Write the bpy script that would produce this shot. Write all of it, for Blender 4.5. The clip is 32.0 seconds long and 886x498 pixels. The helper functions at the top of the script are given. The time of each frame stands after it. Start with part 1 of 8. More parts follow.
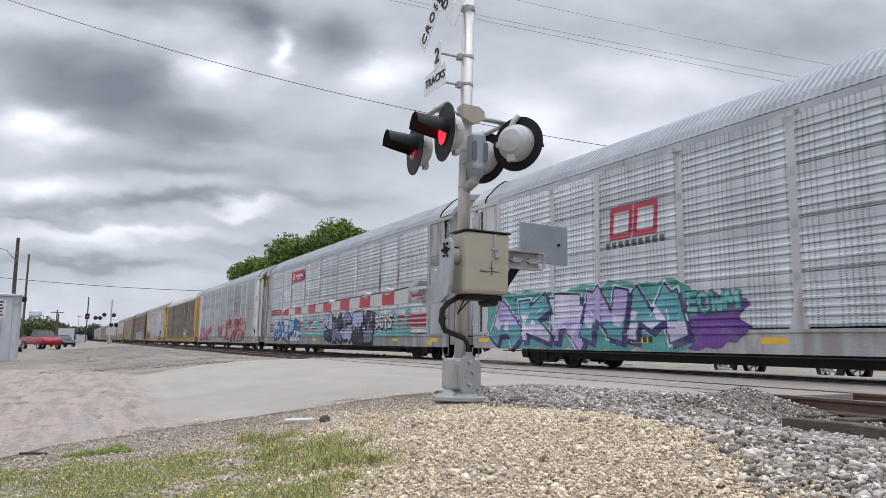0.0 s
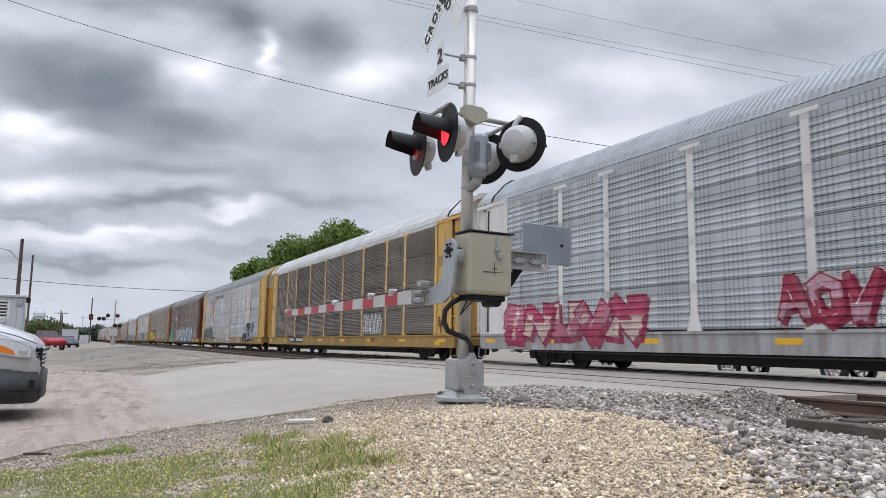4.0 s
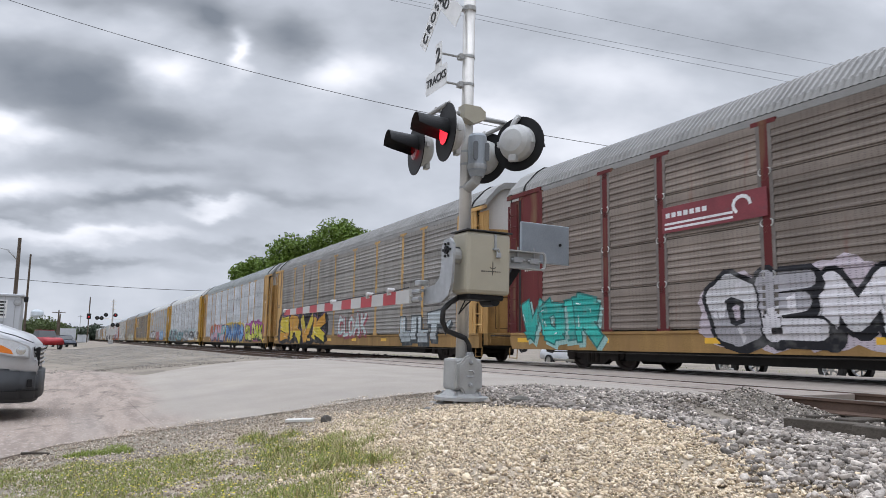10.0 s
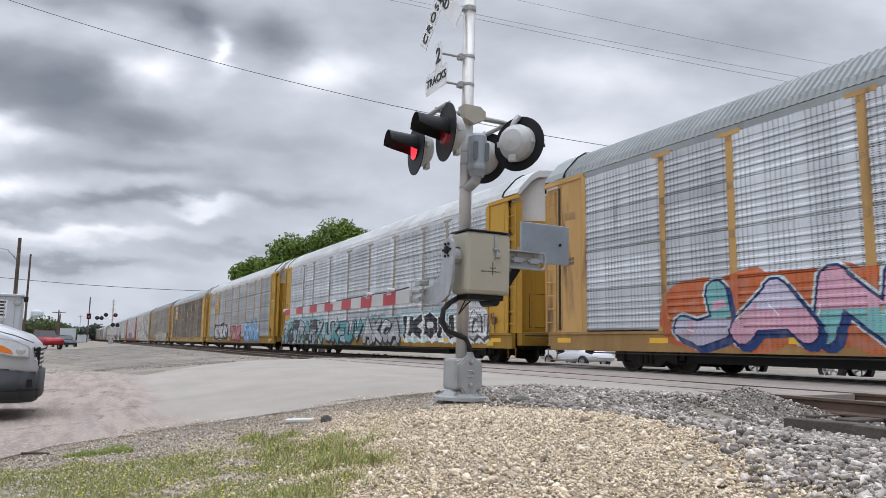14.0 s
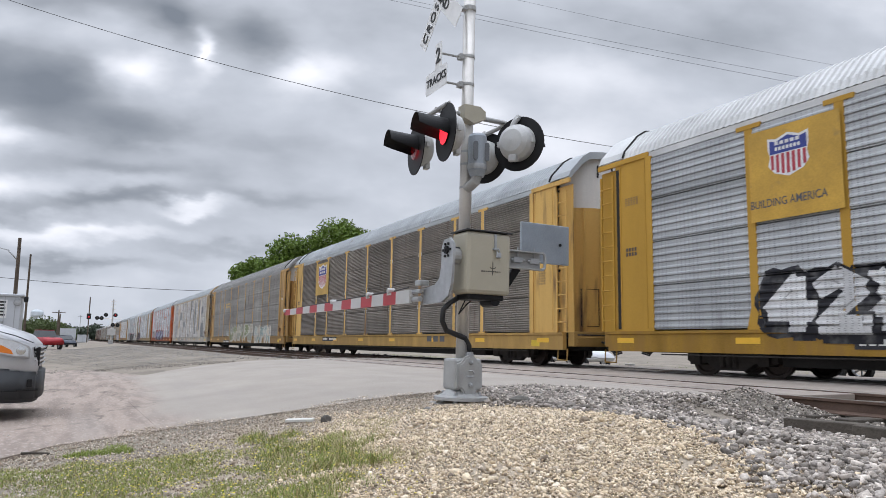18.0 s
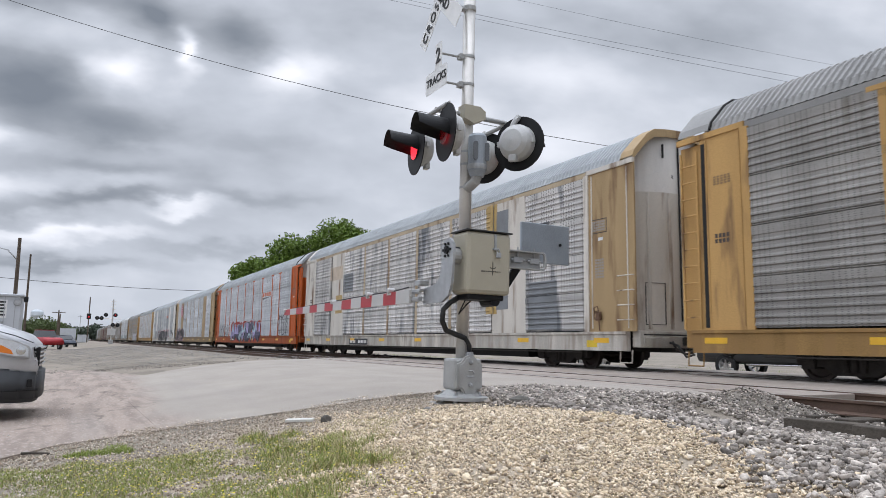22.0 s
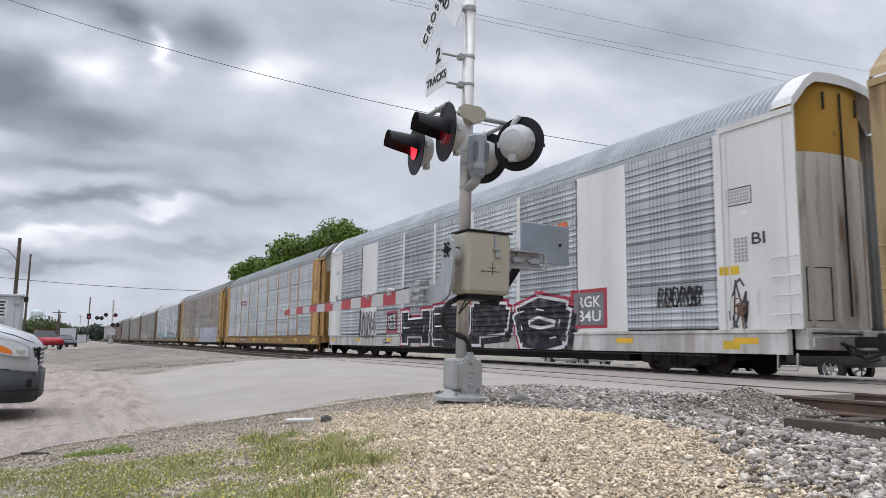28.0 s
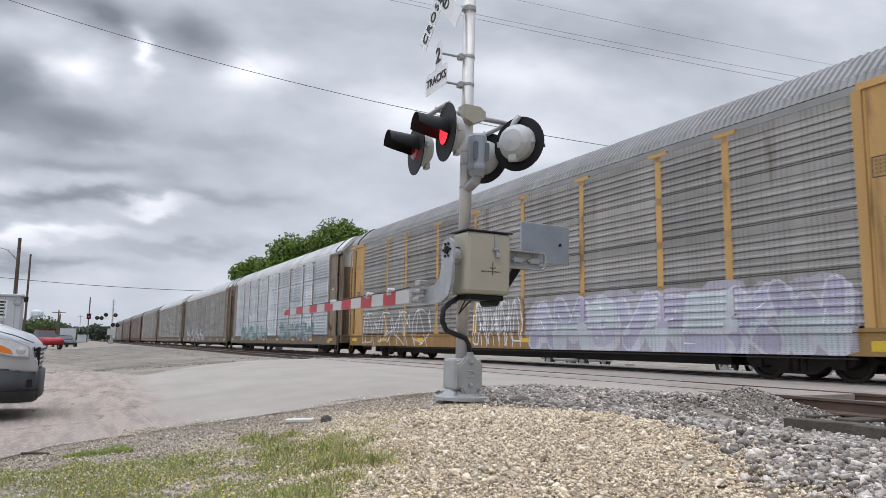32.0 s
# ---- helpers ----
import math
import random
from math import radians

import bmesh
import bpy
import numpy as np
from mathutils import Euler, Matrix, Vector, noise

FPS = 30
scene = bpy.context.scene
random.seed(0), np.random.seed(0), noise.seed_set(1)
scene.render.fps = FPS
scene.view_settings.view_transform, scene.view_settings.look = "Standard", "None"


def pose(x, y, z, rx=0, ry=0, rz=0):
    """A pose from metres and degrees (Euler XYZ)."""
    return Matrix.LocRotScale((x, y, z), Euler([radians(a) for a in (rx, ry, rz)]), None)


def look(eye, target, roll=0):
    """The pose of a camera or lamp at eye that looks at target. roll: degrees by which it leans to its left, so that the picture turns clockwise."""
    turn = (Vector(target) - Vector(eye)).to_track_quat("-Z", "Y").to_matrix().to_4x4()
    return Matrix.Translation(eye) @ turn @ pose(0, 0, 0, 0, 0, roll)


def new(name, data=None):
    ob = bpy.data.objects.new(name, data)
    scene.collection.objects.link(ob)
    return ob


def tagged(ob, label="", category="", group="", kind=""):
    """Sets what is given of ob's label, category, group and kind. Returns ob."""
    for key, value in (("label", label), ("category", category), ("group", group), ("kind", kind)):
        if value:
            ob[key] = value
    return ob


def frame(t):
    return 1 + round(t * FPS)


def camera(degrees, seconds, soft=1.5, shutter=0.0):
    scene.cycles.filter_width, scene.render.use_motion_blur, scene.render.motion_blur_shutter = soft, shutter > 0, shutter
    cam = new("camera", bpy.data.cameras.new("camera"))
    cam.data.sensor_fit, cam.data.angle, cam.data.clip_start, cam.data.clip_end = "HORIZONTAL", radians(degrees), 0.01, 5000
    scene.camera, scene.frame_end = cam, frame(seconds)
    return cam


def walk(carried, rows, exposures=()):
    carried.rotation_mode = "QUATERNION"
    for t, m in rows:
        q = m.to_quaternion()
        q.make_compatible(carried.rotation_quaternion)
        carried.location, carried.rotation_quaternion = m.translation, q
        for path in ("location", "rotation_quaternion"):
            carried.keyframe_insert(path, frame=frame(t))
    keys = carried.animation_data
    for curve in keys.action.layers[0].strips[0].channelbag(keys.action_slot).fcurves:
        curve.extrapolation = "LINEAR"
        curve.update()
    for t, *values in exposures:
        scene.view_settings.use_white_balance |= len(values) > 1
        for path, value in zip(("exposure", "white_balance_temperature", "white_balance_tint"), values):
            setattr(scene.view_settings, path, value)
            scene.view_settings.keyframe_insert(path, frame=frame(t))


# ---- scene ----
from mathutils import geometry

# ---- the camera ----
cam = camera(64.2, 32.0, soft=0.4, shutter=0.07)


def aim(yaw, pitch, roll):
    """Pose of the camera, which stands still on the gravel beside the crossing."""
    a, b = radians(yaw), radians(pitch)
    eye = (0.0, 0.0, 0.57)
    way = Vector((-math.cos(a) * math.cos(b), math.sin(a) * math.cos(b), math.sin(b)))
    return look(eye, Vector(eye) + way, roll)


CAM_YAW, CAM_PITCH, CAM_ROLL = 27.5, 7.75, 0.95
walk(cam, [(0.0, aim(CAM_YAW + 0.10, CAM_PITCH, CAM_ROLL)), (1.0, aim(CAM_YAW + 0.06, CAM_PITCH, CAM_ROLL)),
           (2.0, aim(CAM_YAW - 0.05, CAM_PITCH, CAM_ROLL)), (3.0, aim(CAM_YAW - 0.17, CAM_PITCH + 0.04, CAM_ROLL)),
           (3.6, aim(CAM_YAW - 0.17, CAM_PITCH + 0.05, CAM_ROLL)), (5.4, aim(CAM_YAW, CAM_PITCH, CAM_ROLL)),
           (6.0, aim(CAM_YAW, CAM_PITCH, CAM_ROLL)), (32.0, aim(CAM_YAW, CAM_PITCH, CAM_ROLL))],
     exposures=((0.0, 0.50, 6950, 13), (32.0, 0.50, 6950, 13)))

# ---- light ----
world = bpy.data.worlds.new("overcast")
scene.world = world
world.use_nodes = True
wn = world.node_tree.nodes
sky = wn.new("ShaderNodeTexSky")
sky.sky_type, sky.sun_disc = "NISHITA", False
sky.sun_elevation, sky.sun_rotation = radians(55), radians(200)
wn["Background"].inputs["Strength"].default_value = 0.1
world.node_tree.links.new(sky.outputs[0], wn["Background"].inputs["Color"])
sun = new("sun", bpy.data.lights.new("sun", "SUN"))
sun.data.energy, sun.data.angle, sun.data.color = 4.2, radians(26), (1.0, 0.97, 0.92)
sun.matrix_world = look((0, 0, 50), (-14, 22, 0))
CLOUD_GLOW = 1.0

# ---- materials ----
MATS = {}


def mat(name, base, rough=0.6, metal=0.0, var=0.25, scale=3.0, bump=0.1, fine=60.0, stain=None, stain_at=0.6, spec=0.5, streak=False):
    """A painted, metal or mineral surface: base colour with broad and fine variation, stains and relief."""
    if name in MATS:
        return MATS[name]
    m = bpy.data.materials.new(name)
    m.use_nodes = True
    nt = m.node_tree
    b = nt.nodes["Principled BSDF"]
    b.inputs["Roughness"].default_value = rough
    b.inputs["Metallic"].default_value = metal
    b.inputs["Specular IOR Level"].default_value = spec
    tc = nt.nodes.new("ShaderNodeTexCoord")
    mp = nt.nodes.new("ShaderNodeMapping")
    nt.links.new(tc.outputs["Object"], mp.inputs[0])
    if streak:
        mp.inputs["Scale"].default_value = (1.0, 1.0, 0.18)
    info = nt.nodes.new("ShaderNodeObjectInfo")
    n1 = nt.nodes.new("ShaderNodeTexNoise")
    n1.noise_dimensions = "4D"
    n1.inputs["Scale"].default_value, n1.inputs["Detail"].default_value = scale, 6
    w = nt.nodes.new("ShaderNodeMath")
    w.operation = "MULTIPLY"
    w.inputs[1].default_value = 37.0
    nt.links.new(info.outputs["Random"], w.inputs[0])
    nt.links.new(w.outputs[0], n1.inputs["W"])
    nt.links.new(mp.outputs[0], n1.inputs["Vector"])
    n2 = nt.nodes.new("ShaderNodeTexNoise")
    n2.inputs["Scale"].default_value, n2.inputs["Detail"].default_value = fine, 4
    nt.links.new(tc.outputs["Object"], n2.inputs["Vector"])
    ramp = nt.nodes.new("ShaderNodeMapRange")
    ramp.inputs["From Min"].default_value, ramp.inputs["From Max"].default_value = 0.3, 0.7
    ramp.inputs["To Min"].default_value, ramp.inputs["To Max"].default_value = 1 - var, 1 + var * 0.6
    nt.links.new(n1.outputs["Fac"], ramp.inputs["Value"])
    ramp2 = nt.nodes.new("ShaderNodeMapRange")
    ramp2.inputs["From Min"].default_value, ramp2.inputs["From Max"].default_value = 0.3, 0.7
    ramp2.inputs["To Min"].default_value, ramp2.inputs["To Max"].default_value = 1 - var * 0.5, 1 + var * 0.4
    nt.links.new(n2.outputs["Fac"], ramp2.inputs["Value"])
    mul = nt.nodes.new("ShaderNodeMath")
    mul.operation = "MULTIPLY"
    nt.links.new(ramp.outputs[0], mul.inputs[0])
    nt.links.new(ramp2.outputs[0], mul.inputs[1])
    sc = nt.nodes.new("ShaderNodeVectorMath")
    sc.operation = "SCALE"
    sc.inputs[0].default_value = base
    nt.links.new(mul.outputs[0], sc.inputs["Scale"])
    out = sc.outputs[0]
    if stain:
        n3 = nt.nodes.new("ShaderNodeTexNoise")
        n3.noise_dimensions = "4D"
        n3.inputs["Scale"].default_value, n3.inputs["Detail"].default_value = scale * 2.3, 8
        nt.links.new(mp.outputs[0], n3.inputs["Vector"])
        nt.links.new(w.outputs[0], n3.inputs["W"])
        r3 = nt.nodes.new("ShaderNodeMapRange")
        r3.inputs["From Min"].default_value, r3.inputs["From Max"].default_value = stain_at, stain_at + 0.15
        nt.links.new(n3.outputs["Fac"], r3.inputs["Value"])
        mx = nt.nodes.new("ShaderNodeMix")
        mx.data_type = "RGBA"
        nt.links.new(r3.outputs[0], mx.inputs["Factor"])
        nt.links.new(out, mx.inputs[6])
        mx.inputs[7].default_value = (*stain, 1)
        out = mx.outputs[2]
    nt.links.new(out, b.inputs["Base Color"])
    if bump:
        bp = nt.nodes.new("ShaderNodeBump")
        bp.inputs["Strength"].default_value = bump
        bp.inputs["Distance"].default_value = 0.02
        nt.links.new(n2.outputs["Fac"], bp.inputs["Height"])
        nt.links.new(bp.outputs[0], b.inputs["Normal"])
    MATS[name] = m
    return m


def glow(name, colour, strength):
    if name not in MATS:
        m = bpy.data.materials.new(name)
        m.use_nodes = True
        b = m.node_tree.nodes["Principled BSDF"]
        b.inputs["Base Color"].default_value = (*colour, 1)
        b.inputs["Emission Color"].default_value = (*colour, 1)
        b.inputs["Emission Strength"].default_value = strength
        MATS[name] = m
    return MATS[name]


def panel_mat(name, base, rough=0.45, metal=0.3, dirt=(0.09, 0.08, 0.07), dirt_at=0.58, holes=0.95):
    """Perforated rack screen: rows of small round holes in a weathered sheet, with rust and road dirt."""
    if name in MATS:
        return MATS[name]
    m = mat(name, base, rough, metal, 0.2, 0.9, 0.04, 30.0, dirt, dirt_at, 0.12, True)
    nt = m.node_tree
    b = nt.nodes["Principled BSDF"]
    prev = b.inputs["Base Color"].links[0].from_socket
    tc = nt.nodes.new("ShaderNodeTexCoord")
    sep = nt.nodes.new("ShaderNodeSeparateXYZ")
    nt.links.new(tc.outputs["Object"], sep.inputs[0])

    def m_(op, a, bb=None):
        n = nt.nodes.new("ShaderNodeMath")
        n.operation = op
        for i, v in enumerate((a, bb)):
            if v is None:
                continue
            if isinstance(v, (int, float)):
                n.inputs[i].default_value = v
            else:
                nt.links.new(v, n.inputs[i])
        return n.outputs[0]
    col = m_("SINE", m_("MULTIPLY", sep.outputs[0], 2 * math.pi / 0.112))
    band = m_("GREATER_THAN", m_("SINE", m_("MULTIPLY", sep.outputs[0], 2 * math.pi / 0.896)), -0.8)
    row = m_("SINE", m_("MULTIPLY", sep.outputs[2], 2 * math.pi / 0.040))
    dot = m_("MULTIPLY", m_("GREATER_THAN", m_("MULTIPLY", m_("MAXIMUM", col, 0.0), m_("MAXIMUM", row, 0.0)), 0.36), band)
    fac = m_("MULTIPLY", dot, holes)
    # every screen has weathered to its own shade
    info = nt.nodes.new("ShaderNodeObjectInfo")
    wn_ = nt.nodes.new("ShaderNodeTexNoise")
    wn_.noise_dimensions = "2D"
    wn_.inputs["Scale"].default_value, wn_.inputs["Detail"].default_value = 1.0, 3
    pair = nt.nodes.new("ShaderNodeCombineXYZ")
    nt.links.new(m_("MULTIPLY", info.outputs["Random"], 71.0), pair.inputs[0])
    nt.links.new(m_("MULTIPLY", sep.outputs[2], 1.9), pair.inputs[1])
    nt.links.new(pair.outputs[0], wn_.inputs["Vector"])
    shade = m_("ADD", m_("ADD", 0.88, m_("MULTIPLY", info.outputs["Random"], 0.24)), m_("MULTIPLY", m_("SUBTRACT", wn_.outputs["Fac"], 0.5), 0.75))
    own = nt.nodes.new("ShaderNodeVectorMath")
    own.operation = "SCALE"
    nt.links.new(prev, own.inputs[0])
    nt.links.new(shade, own.inputs["Scale"])
    mx = nt.nodes.new("ShaderNodeMix")
    mx.data_type = "RGBA"
    nt.links.new(fac, mx.inputs["Factor"])
    nt.links.new(own.outputs[0], mx.inputs[6])
    mx.inputs[7].default_value = (0.012, 0.012, 0.014, 1)
    nt.links.new(mx.outputs[2], b.inputs["Base Color"])
    return m


# ---- mesh helpers ----
def finish(bm, name, material, smooth=False):
    me = bpy.data.meshes.new(name)
    if smooth:
        for f in bm.faces:
            f.smooth = True
    bm.to_mesh(me)
    bm.free()
    if material:
        me.materials.append(material)
    return me


def part(name, bm, material, parent, label="", m=None, smooth=False):
    """Links a bmesh as one mesh object under a thing or a part."""
    me = bm if isinstance(bm, bpy.types.Mesh) else finish(bm, name, material, smooth)
    ob = new(name, me)
    ob.parent = parent
    if m is not None:
        ob.matrix_basis = m
    if label:
        ob["label"] = label
    return ob


def thing(name, m=None, label="", category="", group="", kind=""):
    ob = new(name)
    ob.empty_display_size = 0.2
    if m is not None:
        ob.matrix_basis = m
    return tagged(ob, label, category, group, kind)


def box(bm, x0, x1, y0, y1, z0, z1, bevel=0.0, m=None):
    v = [bm.verts.new((x, y, z)) for z in (z0, z1) for x, y in ((x0, y0), (x1, y0), (x1, y1), (x0, y1))]
    q = [(3, 2, 1, 0), (4, 5, 6, 7), (0, 1, 5, 4), (1, 2, 6, 5), (2, 3, 7, 6), (3, 0, 4, 7)]
    fs = [bm.faces.new([v[i] for i in f]) for f in q]
    if m is not None:
        bmesh.ops.transform(bm, matrix=m, verts=v)
    if bevel:
        es = list({e for f in fs for e in f.edges})
        bmesh.ops.bevel(bm, geom=es, offset=bevel, segments=2, profile=0.5, affect="EDGES")
    return bm


def prism(bm, outline, axis, a, b):
    """Extrudes a closed outline of 2D points along axis ('x', 'y', 'z') from a to b."""
    def P(u, v, w):
        return {"x": (w, u, v), "y": (u, w, v), "z": (u, v, w)}[axis]
    lo = [bm.verts.new(P(u, v, a)) for u, v in outline]
    hi = [bm.verts.new(P(u, v, b)) for u, v in outline]
    n = len(outline)
    bm.faces.new(lo)
    bm.faces.new(hi[::-1])
    for i in range(n):
        bm.faces.new((lo[i], hi[i], hi[(i + 1) % n], lo[(i + 1) % n]))
    bmesh.ops.recalc_face_normals(bm, faces=bm.faces[:])
    return bm


def tube(bm, points, radius, sides=10, cap=True):
    """A round tube along points; radius a number or one for each point."""
    pts = [Vector(p) for p in points]
    rings = []
    side = None
    for i, p in enumerate(pts):
        d = (pts[min(i + 1, len(pts) - 1)] - pts[max(i - 1, 0)]).normalized()
        if side is None:
            side = d.orthogonal().normalized()
        side = (side - d * side.dot(d)).normalized()
        up = d.cross(side)
        r = radius[i] if isinstance(radius, (list, tuple)) else radius
        rings.append([bm.verts.new(p + side * (r * math.cos(2 * math.pi * k / sides)) + up * (r * math.sin(2 * math.pi * k / sides)))
                      for k in range(sides)])
    for a, b in zip(rings, rings[1:]):
        for k in range(sides):
            bm.faces.new((a[k], a[(k + 1) % sides], b[(k + 1) % sides], b[k]))
    if cap:
        bm.faces.new(rings[0][::-1])
        bm.faces.new(rings[-1])
    return bm


def lathe(bm, profile, sides=24, m=None):
    """Turns (radius, height) points round the z axis."""
    rings, made = [], []
    for r, z in profile:
        ring = [bm.verts.new((r * math.cos(2 * math.pi * k / sides), r * math.sin(2 * math.pi * k / sides), z)) for k in range(sides)] if r > 1e-5 else [bm.verts.new((0, 0, z))]
        rings.append(ring)
        made += ring
    for a, b in zip(rings, rings[1:]):
        for k in range(sides):
            k2 = (k + 1) % sides
            if len(a) == 1 and len(b) > 1:
                bm.faces.new((a[0], b[k2], b[k]))
            elif len(b) == 1 and len(a) > 1:
                bm.faces.new((a[k], a[k2], b[0]))
            elif len(a) > 1:
                bm.faces.new((a[k], a[k2], b[k2], b[k]))
    if m is not None:
        bmesh.ops.transform(bm, matrix=m, verts=made)
    return bm


def B():
    return bmesh.new()


GLYPHS = {}


def letters(text, size, material, name, bold=0.0, depth=0.004, shear=0.0, spacing=1.0):
    """A mesh of words in the built-in font, lying in its x-y plane, origin at the left of the base line."""
    key = (text, size, bold, depth, spacing)
    if key in GLYPHS:
        me = GLYPHS[key].copy()
        me.name = name
        me.materials.clear()
        if material:
            me.materials.append(material)
        return me
    cu = bpy.data.curves.new(name, "FONT")
    cu.body, cu.size, cu.offset, cu.extrude, cu.shear, cu.space_character = text, size, bold, depth, shear, spacing
    cu.resolution_u = 3
    ob = bpy.data.objects.new(name, cu)
    scene.collection.objects.link(ob)
    bpy.context.view_layer.update()
    me = bpy.data.meshes.new_from_object(ob.evaluated_get(bpy.context.evaluated_depsgraph_get()))
    bpy.data.objects.remove(ob)
    me.materials.clear()
    me.name = name
    GLYPHS[key] = me.copy()
    if material:
        me.materials.append(material)
    return me


# all the lettering of the place is cut first
for words in ("HOURGLASS", "BUILDING", "AMERICA", "BUILDING AMERICA", "RGK", "B4U", "BI", "HOE", "VDS"):
    letters(words, 1.0, None, "glyph", 0.012, 0.0)
letters("EXCESS HEIGHT CAR", 0.13, None, "glyph", 0.004, 0.001)
letters("2", 0.25, None, "glyph", 0.003)
letters("TRACKS", 0.135, None, "glyph", 0.001)
letters("CROSSING", 0.17, None, "glyph", 0.003, spacing=1.28)
letters("RAIL ROAD", 0.17, None, "glyph", 0.003, spacing=1.05)

# ---- sky: one moving sheet of cloud ----
def cloud_sheet():
    bm = B()
    rings, sides, R, H = 26, 64, 4300.0, 900.0
    prev = [bm.verts.new((0, 0, H))]
    for i in range(1, rings + 1):
        r = R * (i / rings) ** 1.2
        z = H * (1 - (r / R) ** 2) - 60 * (r / R) ** 6
        ring = [bm.verts.new((r * math.cos(2 * math.pi * k / sides), r * math.sin(2 * math.pi * k / sides), z)) for k in range(sides)]
        for k in range(sides):
            k2 = (k + 1) % sides
            if len(prev) == 1:
                bm.faces.new((prev[0], ring[k2], ring[k]))
            else:
                bm.faces.new((prev[k], prev[k2], ring[k2], ring[k]))
        prev = ring
    m = bpy.data.materials.new("cloud")
    m.use_nodes = True
    nt = m.node_tree
    nt.nodes.clear()
    L = nt.links
    out = nt.nodes.new("ShaderNodeOutputMaterial")
    em = nt.nodes.new("ShaderNodeEmission")
    L.new(em.outputs[0], out.inputs[0])
    tc = nt.nodes.new("ShaderNodeTexCoord")

    def val(v, n, i):
        if isinstance(v, (int, float)):
            n.inputs[i].default_value = v
        else:
            L.new(v, n.inputs[i])

    def mth(op, *a):
        n = nt.nodes.new("ShaderNodeMath")
        n.operation = op
        for i, v in enumerate(a):
            val(v, n, i)
        return n.outputs[0]

    def dotp(vec):
        n = nt.nodes.new("ShaderNodeVectorMath")
        n.operation = "DOT_PRODUCT"
        L.new(tc.outputs["Object"], n.inputs[0])
        n.inputs[1].default_value = vec
        return n.outputs["Value"]

    def noise_at(vec, scale, detail, rough=0.55, dist=0.0):
        n = nt.nodes.new("ShaderNodeTexNoise")
        n.inputs["Scale"].default_value, n.inputs["Detail"].default_value = scale, detail
        n.inputs["Roughness"].default_value, n.inputs["Distortion"].default_value = rough, dist
        L.new(vec, n.inputs["Vector"])
        return n.outputs["Fac"]
    a = radians(27.5)
    ahead = mth("MAXIMUM", dotp((-math.cos(a), math.sin(a), 0)), 150.0)
    side, high = dotp((math.sin(a), math.cos(a), 0)), dotp((0, 0, 1))
    u, v = mth("DIVIDE", side, ahead), mth("DIVIDE", high, ahead)
    mp = nt.nodes.new("ShaderNodeMapping")
    mp.inputs["Scale"].default_value = (1 / 900, 1 / 900, 1 / 900)
    L.new(tc.outputs["Object"], mp.inputs[0])
    comb = nt.nodes.new("ShaderNodeCombineXYZ")
    L.new(u, comb.inputs[0])
    L.new(mth("MULTIPLY", v, 1.9), comb.inputs[1])
    w1 = mth("MULTIPLY", mth("SUBTRACT", noise_at(comb.outputs[0], 5.5, 4, 0.5), 0.5), 0.13)
    w2 = mth("MULTIPLY", mth("SUBTRACT", noise_at(mp.outputs[0], 3.6, 4, 0.5), 0.5), 0.07)
    uu, vv = mth("ADD", u, w1), mth("ADD", v, w2)
    total = mth("MULTIPLY", mth("SUBTRACT", noise_at(comb.outputs[0], 4.2, 4, 0.45), 0.5), 0.40)
    total = mth("ADD", total, mth("MULTIPLY", mth("SUBTRACT", noise_at(comb.outputs[0], 12.0, 5, 0.5), 0.5), 0.16))
    # large forms of the cloud: side, height, half width, half height, light
    for bu, bv, ru, rv, amp in CLOUDS:
        du, dv = mth("DIVIDE", mth("SUBTRACT", uu, bu), ru), mth("DIVIDE", mth("SUBTRACT", vv, bv), rv)
        d2 = mth("ADD", mth("MULTIPLY", du, du), mth("MULTIPLY", dv, dv))
        total = mth("ADD", total, mth("MULTIPLY", mth("EXPONENT", mth("MULTIPLY", d2, -1.0)), amp * 1.12))
    ramp = nt.nodes.new("ShaderNodeValToRGB")
    L.new(mth("ADD", total, 0.51), ramp.inputs[0])
    e = ramp.color_ramp.elements
    e[0].position, e[0].color = 0.05, (0.150, 0.182, 0.230, 1)
    e[1].position, e[1].color = 0.90, (0.83, 0.87, 0.95, 1)
    for p, c in ((0.3, (0.250, 0.29, 0.350, 1)), (0.52, (0.395, 0.45, 0.535, 1)), (0.72, (0.59, 0.65, 0.75, 1))):
        n = e.new(p)
        n.color = c
    L.new(ramp.outputs[0], em.inputs["Color"])
    # an overcast sky is brighter towards the zenith
    length = nt.nodes.new("ShaderNodeVectorMath")
    length.operation = "LENGTH"
    L.new(tc.outputs["Object"], length.inputs[0])
    up = mth("DIVIDE", high, length.outputs["Value"])
    boost = mth("ADD", 1.0, mth("MULTIPLY", mth("MAXIMUM", mth("SUBTRACT", up, 0.5), 0.0), ZENITH))
    L.new(mth("MULTIPLY", boost, CLOUD_GLOW), em.inputs["Strength"])
    ob = new("cloud_sheet", finish(bm, "cloud_sheet", m, True))
    tagged(ob, "broken grey overcast cloud drifting over the town", "sky", kind="structure")
    return ob


